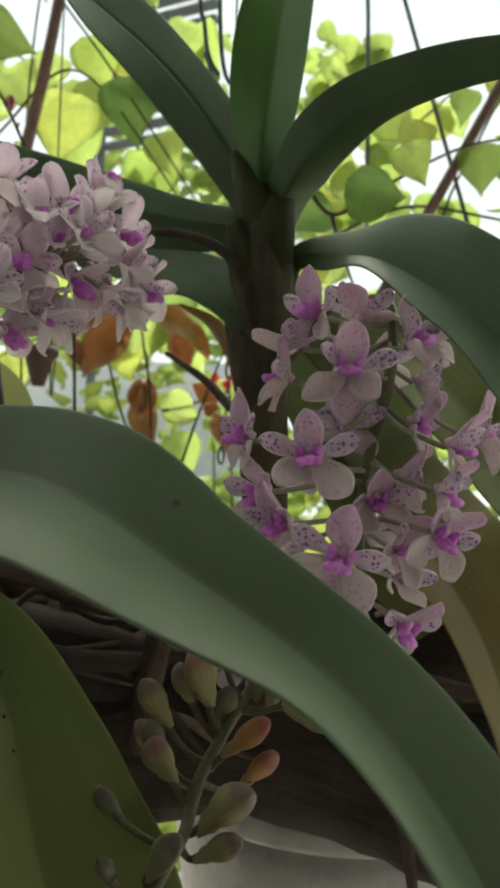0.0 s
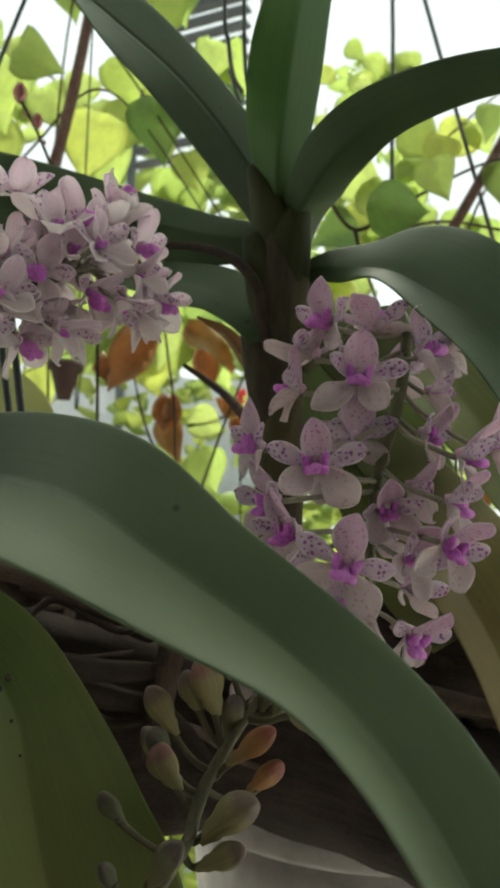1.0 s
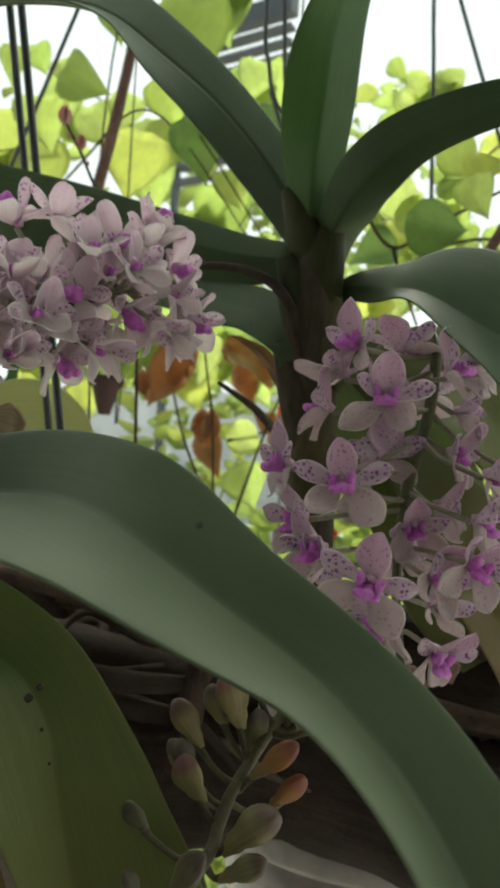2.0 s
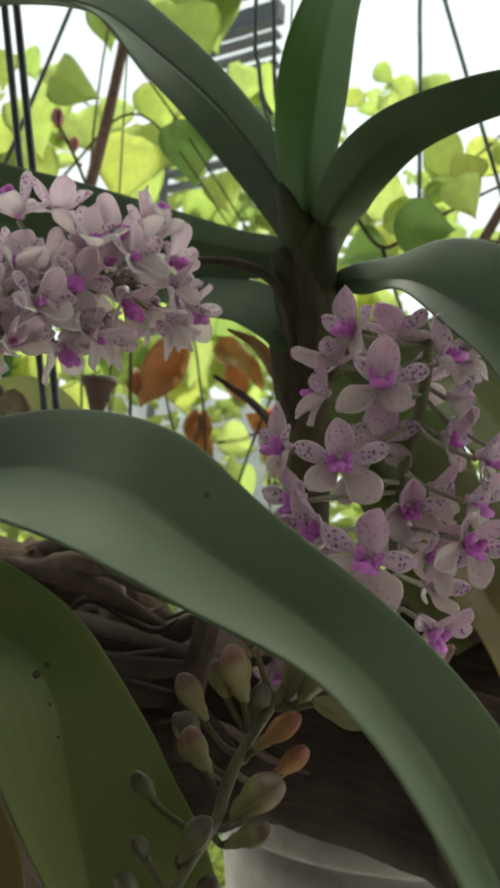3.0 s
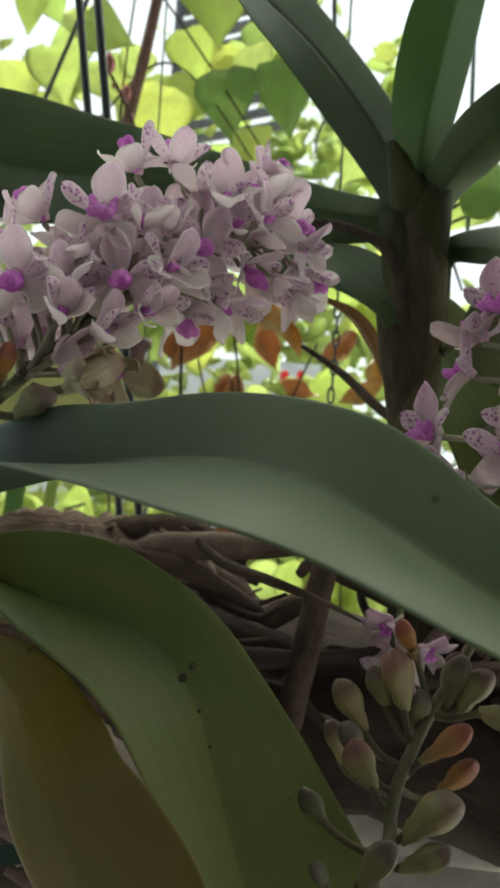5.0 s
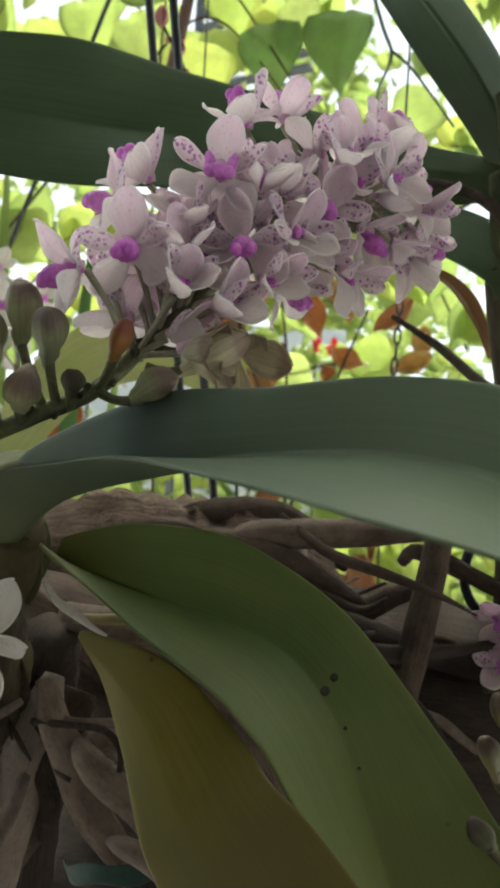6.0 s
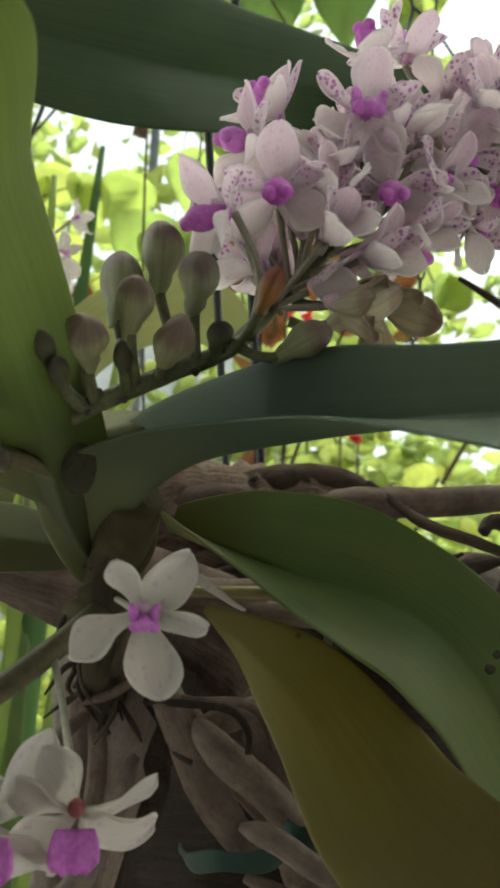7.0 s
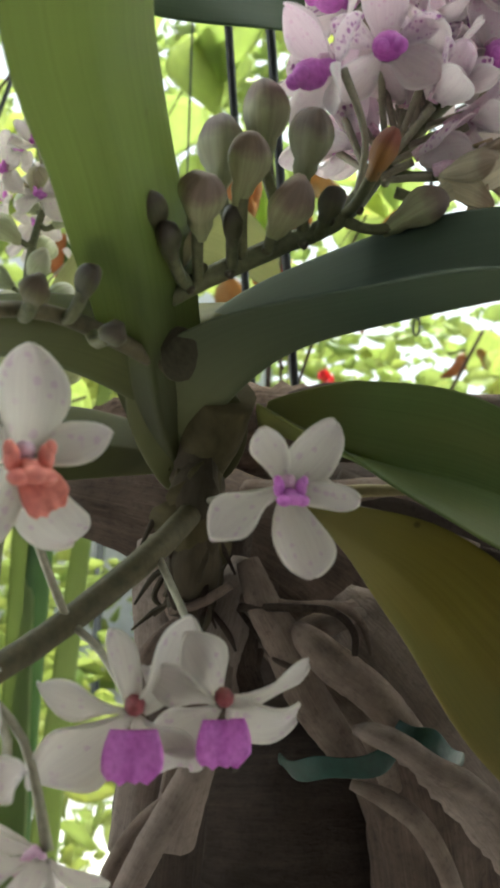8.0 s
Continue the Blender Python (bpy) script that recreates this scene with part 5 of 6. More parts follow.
flower(spray, (-0.121, 0.266, 1.160), (-0.4, -0.3, -0.8), 30, rng, AXIS[3], 0.90, True, lip=0.6)


# ---- driftwood, roots and hanger ----
O = (-0.10, 0.40, 1.10)
stump = thing("driftwood_stump", "grey weathered driftwood stump hung as an orchid mount", "driftwood", O)
put("trunk", tube([(-0.150, 0.43, 1.195), (-0.105, 0.420, 1.188), (-0.065, 0.425, 1.164), (-0.030, 0.430, 1.126), (-0.015, 0.42, 1.06), (-0.02, 0.43, 0.98)], [0.012, 0.020, 0.026, 0.024, 0.022, 0.022], M_WOOD_DARK, "trunk", 10, 28, 0.18, O, 3), stump)
put("slab", blade([(-0.085, 0.372, 1.182, 0.004, 70, 0.006, -110), (-0.091, 0.366, 1.162, 0.006, 70, 0.009, -110), (-0.095, 0.362, 1.146, 0.007, 70, 0.008, -110), (-0.100, 0.362, 1.132, 0.003, 70, 0.004, -110)], M_WOOD_DARK, O, thick=0.005, name="slab"), stump, None, "split dark grey slab of wood")
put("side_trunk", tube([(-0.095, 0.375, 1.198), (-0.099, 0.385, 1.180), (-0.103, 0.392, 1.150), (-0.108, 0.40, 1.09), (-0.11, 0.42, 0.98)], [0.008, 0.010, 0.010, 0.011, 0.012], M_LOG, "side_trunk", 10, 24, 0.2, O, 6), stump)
# Solid log in near-black tones, for the shade in the hollow.
put("lower_log", tube([(-0.125, 0.50, 1.05), (-0.08, 0.49, 1.055), (-0.02, 0.50, 1.05), (0.0, 0.51, 1.04)], [0.03, 0.062, 0.055, 0.03], M_LOG, "lower_log", 10, 26, 0.2, O, 9), stump, None, "dark log that stands in for the shade of the hollow")
put("cross_log", tube([(-0.150, 0.500, 1.200), (-0.110, 0.495, 1.210), (-0.07, 0.492, 1.212), (-0.03, 0.490, 1.208), (-0.002, 0.50, 1.196)], [0.018, 0.022, 0.020, 0.018, 0.005], M_WOOD, "cross_log", 10, 26, 0.35, O, 4), stump, None, "twisted grey branch stub")
for k in range(12):
    r2 = np.random.RandomState(700 + k)
    a0, lift = r2.rand() * 6.28, 0.0205 + 0.002 * r2.rand()
    rows = []
    for u in np.linspace(0.05 + 0.2 * r2.rand(), 0.75 + 0.2 * r2.rand(), 6):
        a = a0 + 2.2 * u
        c = np.array((-0.140 + 0.135 * u, 0.497 - 0.006 * u, 1.204 + 0.030 * u * (1 - u)))
        rows.append(tuple(c + np.array((0, -abs(math.cos(a)), math.sin(a))) * lift * (1 - 0.35 * u)))
    w = 0.0016 + 0.0022 * r2.rand()
    put("wood_strand", tube(rows, [w * 0.5, w, w * 0.9, w * 0.4], M_ROOT if k % 3 else M_WOOD, "wood_strand", 6, 9, 0.35, O, 720 + k), stump)
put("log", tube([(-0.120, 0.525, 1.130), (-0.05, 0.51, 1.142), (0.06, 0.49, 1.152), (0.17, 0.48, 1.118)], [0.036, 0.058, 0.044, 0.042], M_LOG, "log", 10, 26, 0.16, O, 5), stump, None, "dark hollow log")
ROOTS = [
    ([(-0.112, 0.362, 1.184), (-0.104, 0.358, 1.172), (-0.102, 0.352, 1.156), (-0.107, 0.352, 1.13)], [0.0030, 0.0036, 0.003]),
    ([(-0.060, 0.362, 1.176), (-0.071, 0.352, 1.174), (-0.083, 0.350, 1.169)], [0.003, 0.0042, 0.003]),
    ([(-0.090, 0.372, 1.205), (-0.068, 0.360, 1.207), (-0.050, 0.370, 1.208), (-0.036, 0.380, 1.202)], [0.0030, 0.0032, 0.0026]),
    ([(-0.090, 0.380, 1.200), (-0.065, 0.372, 1.200), (-0.045, 0.375, 1.197), (-0.02, 0.39, 1.19)], [0.0030, 0.0034, 0.0026]),
    ([(-0.090, 0.350, 1.181), (-0.078, 0.345, 1.181), (-0.066, 0.350, 1.180), (-0.060, 0.350, 1.176), (-0.057, 0.350, 1.168)], [0.0014, 0.0014, 0.0012]),
    ([(-0.095, 0.44, 1.225), (-0.060, 0.430, 1.238), (-0.030, 0.43, 1.240), (-0.006, 0.435, 1.228)], [0.005, 0.0075, 0.006]),
    ([(-0.085, 0.45, 1.228), (-0.050, 0.445, 1.234), (-0.022, 0.44, 1.230), (0.000, 0.445, 1.218)], [0.006, 0.0085, 0.006]),
    ([(-0.052, 0.420, 1.226), (-0.030, 0.418, 1.222), (-0.007, 0.430, 1.210), (0.005, 0.445, 1.202)], [0.0035, 0.0040, 0.0032]),
    ([(-0.010, 0.450, 1.194), (0.005, 0.455, 1.198), (0.017, 0.460, 1.204), (0.031, 0.465, 1.206)], [0.0045, 0.0052, 0.0048]),
    ([(-0.060, 0.41, 1.205), (-0.020, 0.41, 1.192), (0.020, 0.42, 1.190), (0.060, 0.43, 1.196)], [0.004, 0.005, 0.003]),
    ([(-0.110, 0.43, 1.220), (-0.085, 0.415, 1.232), (-0.060, 0.415, 1.228), (-0.040, 0.42, 1.205)], [0.005, 0.005, 0.004]),
    ([(-0.070, 0.45, 1.200), (-0.030, 0.445, 1.196), (0.020, 0.45, 1.186), (0.070, 0.46, 1.172)], [0.008, 0.010, 0.006]),
    ([(-0.040, 0.43, 1.195), (-0.010, 0.425, 1.180), (0.020, 0.43, 1.172), (0.040, 0.44, 1.150)], [0.004, 0.005, 0.003]),
    ([(0.05, 0.44, 1.175), (0.09, 0.43, 1.188), (0.13, 0.43, 1.182), (0.19, 0.44, 1.170)], [0.002, 0.0042, 0.004]),
    ([(0.10, 0.45, 1.175), (0.115, 0.44, 1.15), (0.122, 0.435, 1.12), (0.130, 0.44, 1.07)], [0.003, 0.004, 0.003]),
    ([(0.125, 0.45, 1.165), (0.137, 0.44, 1.14), (0.140, 0.44, 1.11), (0.150, 0.44, 1.07)], [0.003, 0.0045, 0.004]),
    ([(-0.0281, 0.425, 1.2352), (-0.0113, 0.412, 1.2245), (0.0071, 0.408, 1.2194), (0.0267, 0.41, 1.2129), (0.042, 0.42, 1.2052)], [0.0010, 0.0019, 0.0021, 0.0018, 0.0010]),
]
for k, (p, r) in enumerate(ROOTS):
    if k in (5, 6, 10):
        p = [(x, y + 0.055, z - 0.010) for x, y, z in p]
    # Some roots take the log's dark tone: the heap's shade put into their colour.
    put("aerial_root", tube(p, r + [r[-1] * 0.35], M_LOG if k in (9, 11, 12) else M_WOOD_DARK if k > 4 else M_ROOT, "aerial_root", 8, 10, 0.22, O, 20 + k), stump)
FRONT_ROOTS = [
    ([(-0.0619, 0.3400, 1.1393), (-0.0536, 0.3390, 1.1366), (-0.0453, 0.3380, 1.1311), (-0.0384, 0.3380, 1.1207), (-0.0328, 0.3400, 1.1069)], [0.0012, 0.0024, 0.0026, 0.0025, 0.0024]),
    ([(-0.0930, 0.3520, 1.1640), (-0.0941, 0.3450, 1.1564), (-0.0974, 0.3380, 1.1489), (-0.1024, 0.3350, 1.1381), (-0.1095, 0.3350, 1.1241), (-0.1173, 0.3380, 1.1054)], [0.0018, 0.0022, 0.0030, 0.0036, 0.0037, 0.0035]),
    ([(-0.1014, 0.3450, 1.1348), (-0.1112, 0.3430, 1.1268), (-0.1183, 0.3430, 1.1152), (-0.1222, 0.3450, 1.1008)], [0.0014, 0.0022, 0.0024, 0.0023]),
    ([(-0.0860, 0.3600, 1.1670), (-0.0817, 0.3560, 1.1691), (-0.0763, 0.3520, 1.1720), (-0.0680, 0.3520, 1.1755), (-0.0588, 0.3560, 1.1770)], [0.0014, 0.0019, 0.0024, 0.0025, 0.0018]),
    ([(-0.0910, 0.3480, 1.1790), (-0.0858, 0.3480, 1.1728), (-0.0818, 0.3420, 1.1691), (-0.0772, 0.3390, 1.1675)], [0.0006, 0.0009, 0.0010, 0.0007]),
    ([(-0.1075, 0.3450, 1.1783), (-0.1000, 0.3440, 1.1811), (-0.0930, 0.3430, 1.1860)], [0.0009, 0.0013, 0.0010]),
    ([(-0.1037, 0.3580, 1.1736), (-0.1117, 0.3520, 1.1676), (-0.1155, 0.3520, 1.1573), (-0.1124, 0.3560, 1.1427)], [0.0016, 0.0020, 0.0020, 0.0018]),
    ([(-0.0790, 0.3640, 1.1720), (-0.0735, 0.3580, 1.1640), (-0.0640, 0.3560, 1.1560), (-0.0540, 0.3560, 1.1450), (-0.0480, 0.3580, 1.1300)], [0.0020, 0.0034, 0.0040, 0.0036, 0.0030]),
    ([(-0.0870, 0.3560, 1.1740), (-0.0885, 0.3540, 1.1640), (-0.0862, 0.3540, 1.1560), (-0.0880, 0.3580, 1.1430)], [0.0022, 0.0032, 0.0030, 0.0022]),
    ([(-0.0890, 0.3520, 1.1900), (-0.0845, 0.3470, 1.1800), (-0.0800, 0.3450, 1.1730), (-0.0736, 0.3440, 1.1602), (-0.0659, 0.3450, 1.1492), (-0.0585, 0.3480, 1.1400)], [0.0030, 0.0044, 0.0050, 0.0052, 0.0046, 0.0036]),
    ([(-0.0770, 0.3440, 1.1760), (-0.0735, 0.3400, 1.1735), (-0.0675, 0.3380, 1.1689), (-0.0576, 0.3370, 1.1620), (-0.0486, 0.3380, 1.1520), (-0.0383, 0.3420, 1.1415)], [0.0020, 0.0038, 0.0046, 0.0044, 0.0040, 0.0034]),
    ([(-0.0640, 0.3290, 1.1572), (-0.0600, 0.3270, 1.1572), (-0.0541, 0.3260, 1.1552), (-0.0459, 0.3265, 1.1500), (-0.0358, 0.3280, 1.1446), (-0.0200, 0.3320, 1.1300)], [0.0010, 0.0026, 0.0030, 0.0030, 0.0029, 0.0026]),
]
for k, (p, r) in enumerate(FRONT_ROOTS):
    put("aerial_root", tube(p, r, M_ROOT_PALE if k in (1, 3, 11) else M_TWIG if k in (4, 8) else M_ROOT, "aerial_root", 9, 14, 0.10, O, 120 + k), stump)
put("slab", tube([(-0.0621, 0.3750, 1.1755), (-0.0504, 0.3660, 1.1644), (-0.0375, 0.3620, 1.1500), (-0.0200, 0.3640, 1.1290), (0.0000, 0.3720, 1.1006)], [0.006, 0.013, 0.014, 0.012, 0.009], M_SLAB, "slab", 10, 26, 0.24, O, 140), stump, None, "pale grey fibrous slab of wood")
put("slab", tube([(-0.1150, 0.3760, 1.1900), (-0.1110, 0.3700, 1.1800), (-0.1085, 0.3680, 1.1700), (-0.1085, 0.3670, 1.1590), (-0.1120, 0.3680, 1.1350), (-0.1150, 0.3700, 1.1060)], [0.004, 0.0085, 0.0100, 0.0095, 0.0080, 0.0080], M_SLAB, "slab", 10, 28, 0.10, O, 141), stump, None, "smooth grey-brown slab of worn wood")
put("slab", tube([(-0.0900, 0.3640, 1.1880), (-0.0920, 0.3590, 1.1780), (-0.0940, 0.3570, 1.1690), (-0.0966, 0.3570, 1.1573), (-0.1005, 0.3580, 1.1387), (-0.1050, 0.3600, 1.1130)], [0.003, 0.0062, 0.0072, 0.0074, 0.0066, 0.0060], M_SLAB, "slab", 10, 28, 0.10, O, 142), stump, None, "smooth grey-brown slab of worn wood")
for k in range(13):
    r2 = np.random.RandomState(300 + k)
    a = np.array((-0.105 + 0.15 * r2.rand(), 0.405 + 0.06 * r2.rand(), 1.165 + 0.055 * r2.rand()))
    d = np.array((0.025 + 0.05 * r2.rand(), 0.02 * (r2.rand() - 0.5), 0.04 * (r2.rand() - 0.55))) * (1 if k % 3 else -1)
    bow = (r2.rand(3) - 0.5) * 0.024
    w = 0.0012 + 0.0022 * r2.rand()
    put("aerial_root", tube([a, a + d * 0.35 + bow, a + d * 0.7 - bow * 0.6, a + d], [w * 0.6, w, w * 0.9, w * 0.3], M_ROOT if k % 4 == 0 else M_WOOD_DARK, "aerial_root", 6, 8, 0.4, O, 60 + k), stump)
stick = thing("branch", "grey-brown bare branch lying across the driftwood", "branch", (-0.04, 0.42, 1.227))
put("rod", tube([(-0.046, 0.42, 1.226), (-0.036, 0.42, 1.228), (-0.002, 0.43, 1.230), (0.044, 0.45, 1.234)], [0.0012, 0.0050, 0.0054, 0.0046], M_ROOT, "rod", 8, 10, 0.15, (-0.04, 0.42, 1.227)), stick)
put("rod", tube([(0.030, 0.422, 1.246), (0.0247, 0.42, 1.2122), (0.020, 0.42, 1.1844), (0.015, 0.425, 1.155)], [0.0046, 0.0052, 0.0054, 0.0054], M_WOOD_DARK, "rod", 8, 10, 0.15, (-0.04, 0.42, 1.227)), stick)
tape = thing("plant_tie", "green plastic tape tied round the driftwood", "tape", (-0.07, 0.33, 1.148))
put("strip", blade([(-0.0790, 0.346, 1.1420, 0.0012, 90, 0.0012, -90), (-0.0755, 0.340, 1.1428, 0.0024, 85, 0.0024, -95), (-0.0673, 0.3355, 1.1449, 0.0026, 80, 0.0026, -100), (-0.0553, 0.337, 1.1470, 0.0030, 85, 0.0026, -95), (-0.0490, 0.343, 1.1490, 0.0015, 90, 0.0015, -90)], M_TIE, (-0.07, 0.33, 1.148), thick=0.0006, name="strip", wave=0.0009), tape)
put("strip", blade([(-0.0550, 0.335, 1.1565, 0.0016, 75, 0.0016, -105), (-0.0500, 0.3305, 1.1562, 0.0022, 65, 0.0022, -115), (-0.0440, 0.3305, 1.1535, 0.0026, 60, 0.0024, -120), (-0.0384, 0.334, 1.1490, 0.0018, 65, 0.0018, -115), (-0.0350, 0.341, 1.1450, 0.0010, 70, 0.0010, -110)], M_TIE, (-0.07, 0.33, 1.148), thick=0.0006, name="strip", wave=0.0009), tape)
hanger = thing("wire_hanger", "pair of black coated wires that carry the driftwood", "wire", (-0.09, 0.47, 1.20))
for x, dx, y, dy in ((-0.0973, -0.1226, 0.5592, -0.1662), (-0.0802, -0.1332, 0.5223, -0.1322)):
    p = [(x + dx * (z - 1.35), y + dy * (z - 1.35), z) for z in (1.19, 1.30, 1.45, 1.60, 2.60)]
    put("wire", tube(p, [0.0021], M_WIRE, "wire", 10, 8, 0, (-0.09, 0.47, 1.20)), hanger)

pot = thing("plant_pot", "round white glazed plant pot with a thick rim", "pot", (0.118, 0.62, 0.909))
put("body", lathe([(0.0, 0.0), (0.075, 0.0), (0.080, 0.01), (0.098, 0.150), (0.099, 0.169), (0.094, 0.169), (0.090, 0.12), (0.0, 0.115)], M_POT, "body", 56), pot)
put("rim", lathe([(0.097, 0.168), (0.102, 0.169), (0.104, 0.172), (0.104, 0.183), (0.102, 0.187), (0.097, 0.187), (0.094, 0.183), (0.093, 0.168), (0.097, 0.168)], M_POT, "rim", 56), pot)

stub = thing("twig", "broken dark twig beside the orchid stem", "twig", (0.060, 0.455, 1.28))
put("rod", tube([(0.060, 0.455, 1.280), (0.047, 0.470, 1.291), (0.032, 0.490, 1.307), (0.013, 0.500, 1.320)], [0.0022, 0.0022, 0.0019, 0.0010], M_TWIG, "rod", 8, 9, 0.2, (0.060, 0.455, 1.28)), stub)
old = thing("dead_flower_stalk", "dry brown flower stalk curving from the stem", "stalk", (0.052, 0.44, 1.32))
put("rod", tube([(0.054, 0.44, 1.318), (0.049, 0.436, 1.342), (0.038, 0.44, 1.356), (0.020, 0.45, 1.364), (-0.005, 0.46, 1.366)], [0.0026, 0.0022, 0.0015], M_TWIG, "rod", 8, 9, 0.2, (0.052, 0.44, 1.32)), old)

# ---- vines and garden behind ----
HEARTS = [petal_mesh("leaf", 1.0, 0.80, M_VINE, 0.36 + 0.03 * k, 0.25, -0.22, 0.07, 0.003, 50 + k, 10, 8, 0.0, 0.35, point=1.25, fold=0.32 - 0.2 * k) for k in range(3)]
HEARTS_DARK = [petal_mesh("leaf", 1.0, 0.74, M_VINE_DARK, 0.38, 0.25, -0.22, 0.07, 0.003, 60 + k, 10, 8, 0.0, 0.35, point=1.25, fold=0.3) for k in range(2)]
RUSSETS = [petal_mesh("leaf", 1.0, 0.46, M_ORANGE, 0.45, 0.5, -0.35, 0.34, 0.006, 70 + k, 9, 6, 0.0, 0.3, point=1.2) for k in range(3)]


def hang_leaf(plant, meshes, x, y, z, length, lean, rng, label=""):
    """A leaf hung so that its middle is at the place; lean turns its tip from straight down towards +x."""
    base = plant.matrix_basis.translation
    m = Matrix.Translation(Vector((x, y, z)) - base) @ pose(0, 0, 0, 0, 90 - lean, 0) @ pose(0, 0, 0, 90 + (rng.rand() - 0.5) * 70, 0, 0) @ Matrix.Scale(length, 4) @ Matrix.Translation((-0.5, 0, 0.05))
    return put("leaf", meshes[rng.randint(len(meshes))], plant, m, label)


def vine(name, label, stems, rows, meshes, base, seed, radius=0.002, extra=0, spread=(0, 0, 0), material=None, dark=()):
    rng = np.random.RandomState(seed)
    plant = thing(name, label, "vine", base)
    for k, p in enumerate(stems):
        put("stem", tube(p, [radius, radius * 0.8, radius * 0.5], material or M_TWIG, "stem", 8, 6, 0.2, base, k), plant)
    for k, (x, y, z, length, lean) in enumerate(rows):
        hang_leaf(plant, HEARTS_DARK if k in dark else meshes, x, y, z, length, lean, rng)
    return plant


vine("climbing_vine", "climbing vine with yellow-green heart-shaped leaves", [
    [(-0.10, 1.05, 0.0), (-0.16, 1.05, 0.9), (-0.21, 1.08, 1.5), (-0.20, 1.1, 1.9), (-0.1, 1.1, 2.3)],
    [(-0.40, 1.15, 1.50), (-0.25, 1.10, 1.66), (-0.15, 1.06, 1.72), (-0.02, 1.0, 1.55)],
    [(-0.30, 1.1, 1.95), (-0.20, 1.05, 1.83), (-0.10, 1.04, 1.70), (0.02, 1.02, 1.52)]],
    [(-0.099, 1.000, 1.768, 0.101, 5), (-0.213, 1.000, 1.724, 0.056, 60), (-0.085, 1.040, 1.667, 0.077, 10), (-0.175, 1.100, 1.669, 0.085, -10), (-0.047, 1.200, 1.830, 0.058, 0),
     (-0.212, 1.100, 1.847, 0.053, 30), (-0.336, 1.200, 1.855, 0.043, 20), (-0.071, 1.300, 1.717, 0.063, 20), (-0.173, 1.300, 1.781, 0.079, 0), (-0.014, 0.950, 1.639, 0.074, 0),
     (-0.055, 1.050, 1.713, 0.055, 10), (-0.136, 1.100, 1.750, 0.064, 20), (0.062, 1.000, 1.598, 0.058, -30), (-0.326, 1.200, 1.764, 0.078, 20), (-0.331, 1.100, 1.792, 0.046, -20)],
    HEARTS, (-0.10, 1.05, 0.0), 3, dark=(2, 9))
vine("climbing_vine", "thin vine with scattered green heart-shaped leaves", [
    [(0.28, 1.0, 0.0), (0.27, 1.0, 0.9), (0.24, 0.98, 1.45), (0.28, 0.95, 1.62), (0.36, 0.95, 1.75)],
    [(0.09, 0.80, 1.52), (0.118, 0.801, 1.485), (0.16, 0.80, 1.51), (0.25, 0.85, 1.57), (0.36, 0.9, 1.60)],
    [(0.118, 0.801, 1.485), (0.125, 0.80, 1.46), (0.14, 0.80, 1.42)],
    [(0.10, 1.0, 1.50), (0.20, 0.98, 1.55), (0.27, 0.9, 1.52), (0.36, 0.9, 1.50)]],
    [(0.146, 0.740, 1.484, 0.049, 80), (0.199, 0.900, 1.590, 0.042, 0), (0.193, 0.950, 1.628, 0.050, 60), (0.113, 1.000, 1.541, 0.053, -70), (0.140, 1.000, 1.601, 0.053, 70),
     (0.267, 0.900, 1.565, 0.047, 5), (0.156, 1.000, 1.578, 0.047, 60), (0.128, 1.100, 1.571, 0.052, 30), (0.187, 0.800, 1.530, 0.037, 20), (0.271, 1.000, 1.669, 0.041, 10),
     (0.218, 1.100, 1.686, 0.052, 80), (0.188, 1.400, 1.934, 0.038, 30), (0.111, 1.400, 1.914, 0.038, -50), (0.159, 1.400, 1.954, 0.038, 60), (0.178, 1.400, 1.893, 0.042, 80), (0.200, 1.500, 1.984, 0.041, -30)],
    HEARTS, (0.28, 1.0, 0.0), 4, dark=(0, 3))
vine("russet_plant", "leggy plant with orange and russet leaves", [
    [(-0.02, 1.0, 0.0), (-0.03, 1.0, 0.9), (-0.045, 1.0, 1.30), (-0.055, 0.98, 1.40), (-0.062, 0.97, 1.44)],
    [(-0.035, 1.0, 1.20), (0.00, 1.0, 1.32), (0.03, 0.98, 1.40)],
    [(-0.04, 1.0, 1.25), (-0.08, 1.02, 1.33), (-0.10, 1.02, 1.40)]],
    [(-0.098, 1.000, 1.405, 0.089, -25), (-0.009, 0.950, 1.409, 0.062, 60), (0.014, 1.000, 1.353, 0.041, 60), (-0.066, 1.050, 1.349, 0.044, 0), (0.031, 1.000, 1.309, 0.041, 20),
     (0.048, 0.900, 1.383, 0.042, -40), (-0.024, 1.100, 1.410, 0.055, 20), (-0.057, 1.050, 1.349, 0.043, 0), (-0.115, 0.950, 1.382, 0.033, 0), (-0.090, 1.000, 1.445, 0.029, 60),
     (0.077, 1.000, 1.352, 0.043, -60), (0.027, 1.100, 1.320, 0.045, 30), (0.110, 1.200, 1.395, 0.048, 0)],
    RUSSETS, (-0.02, 1.0, 0.0), 5)


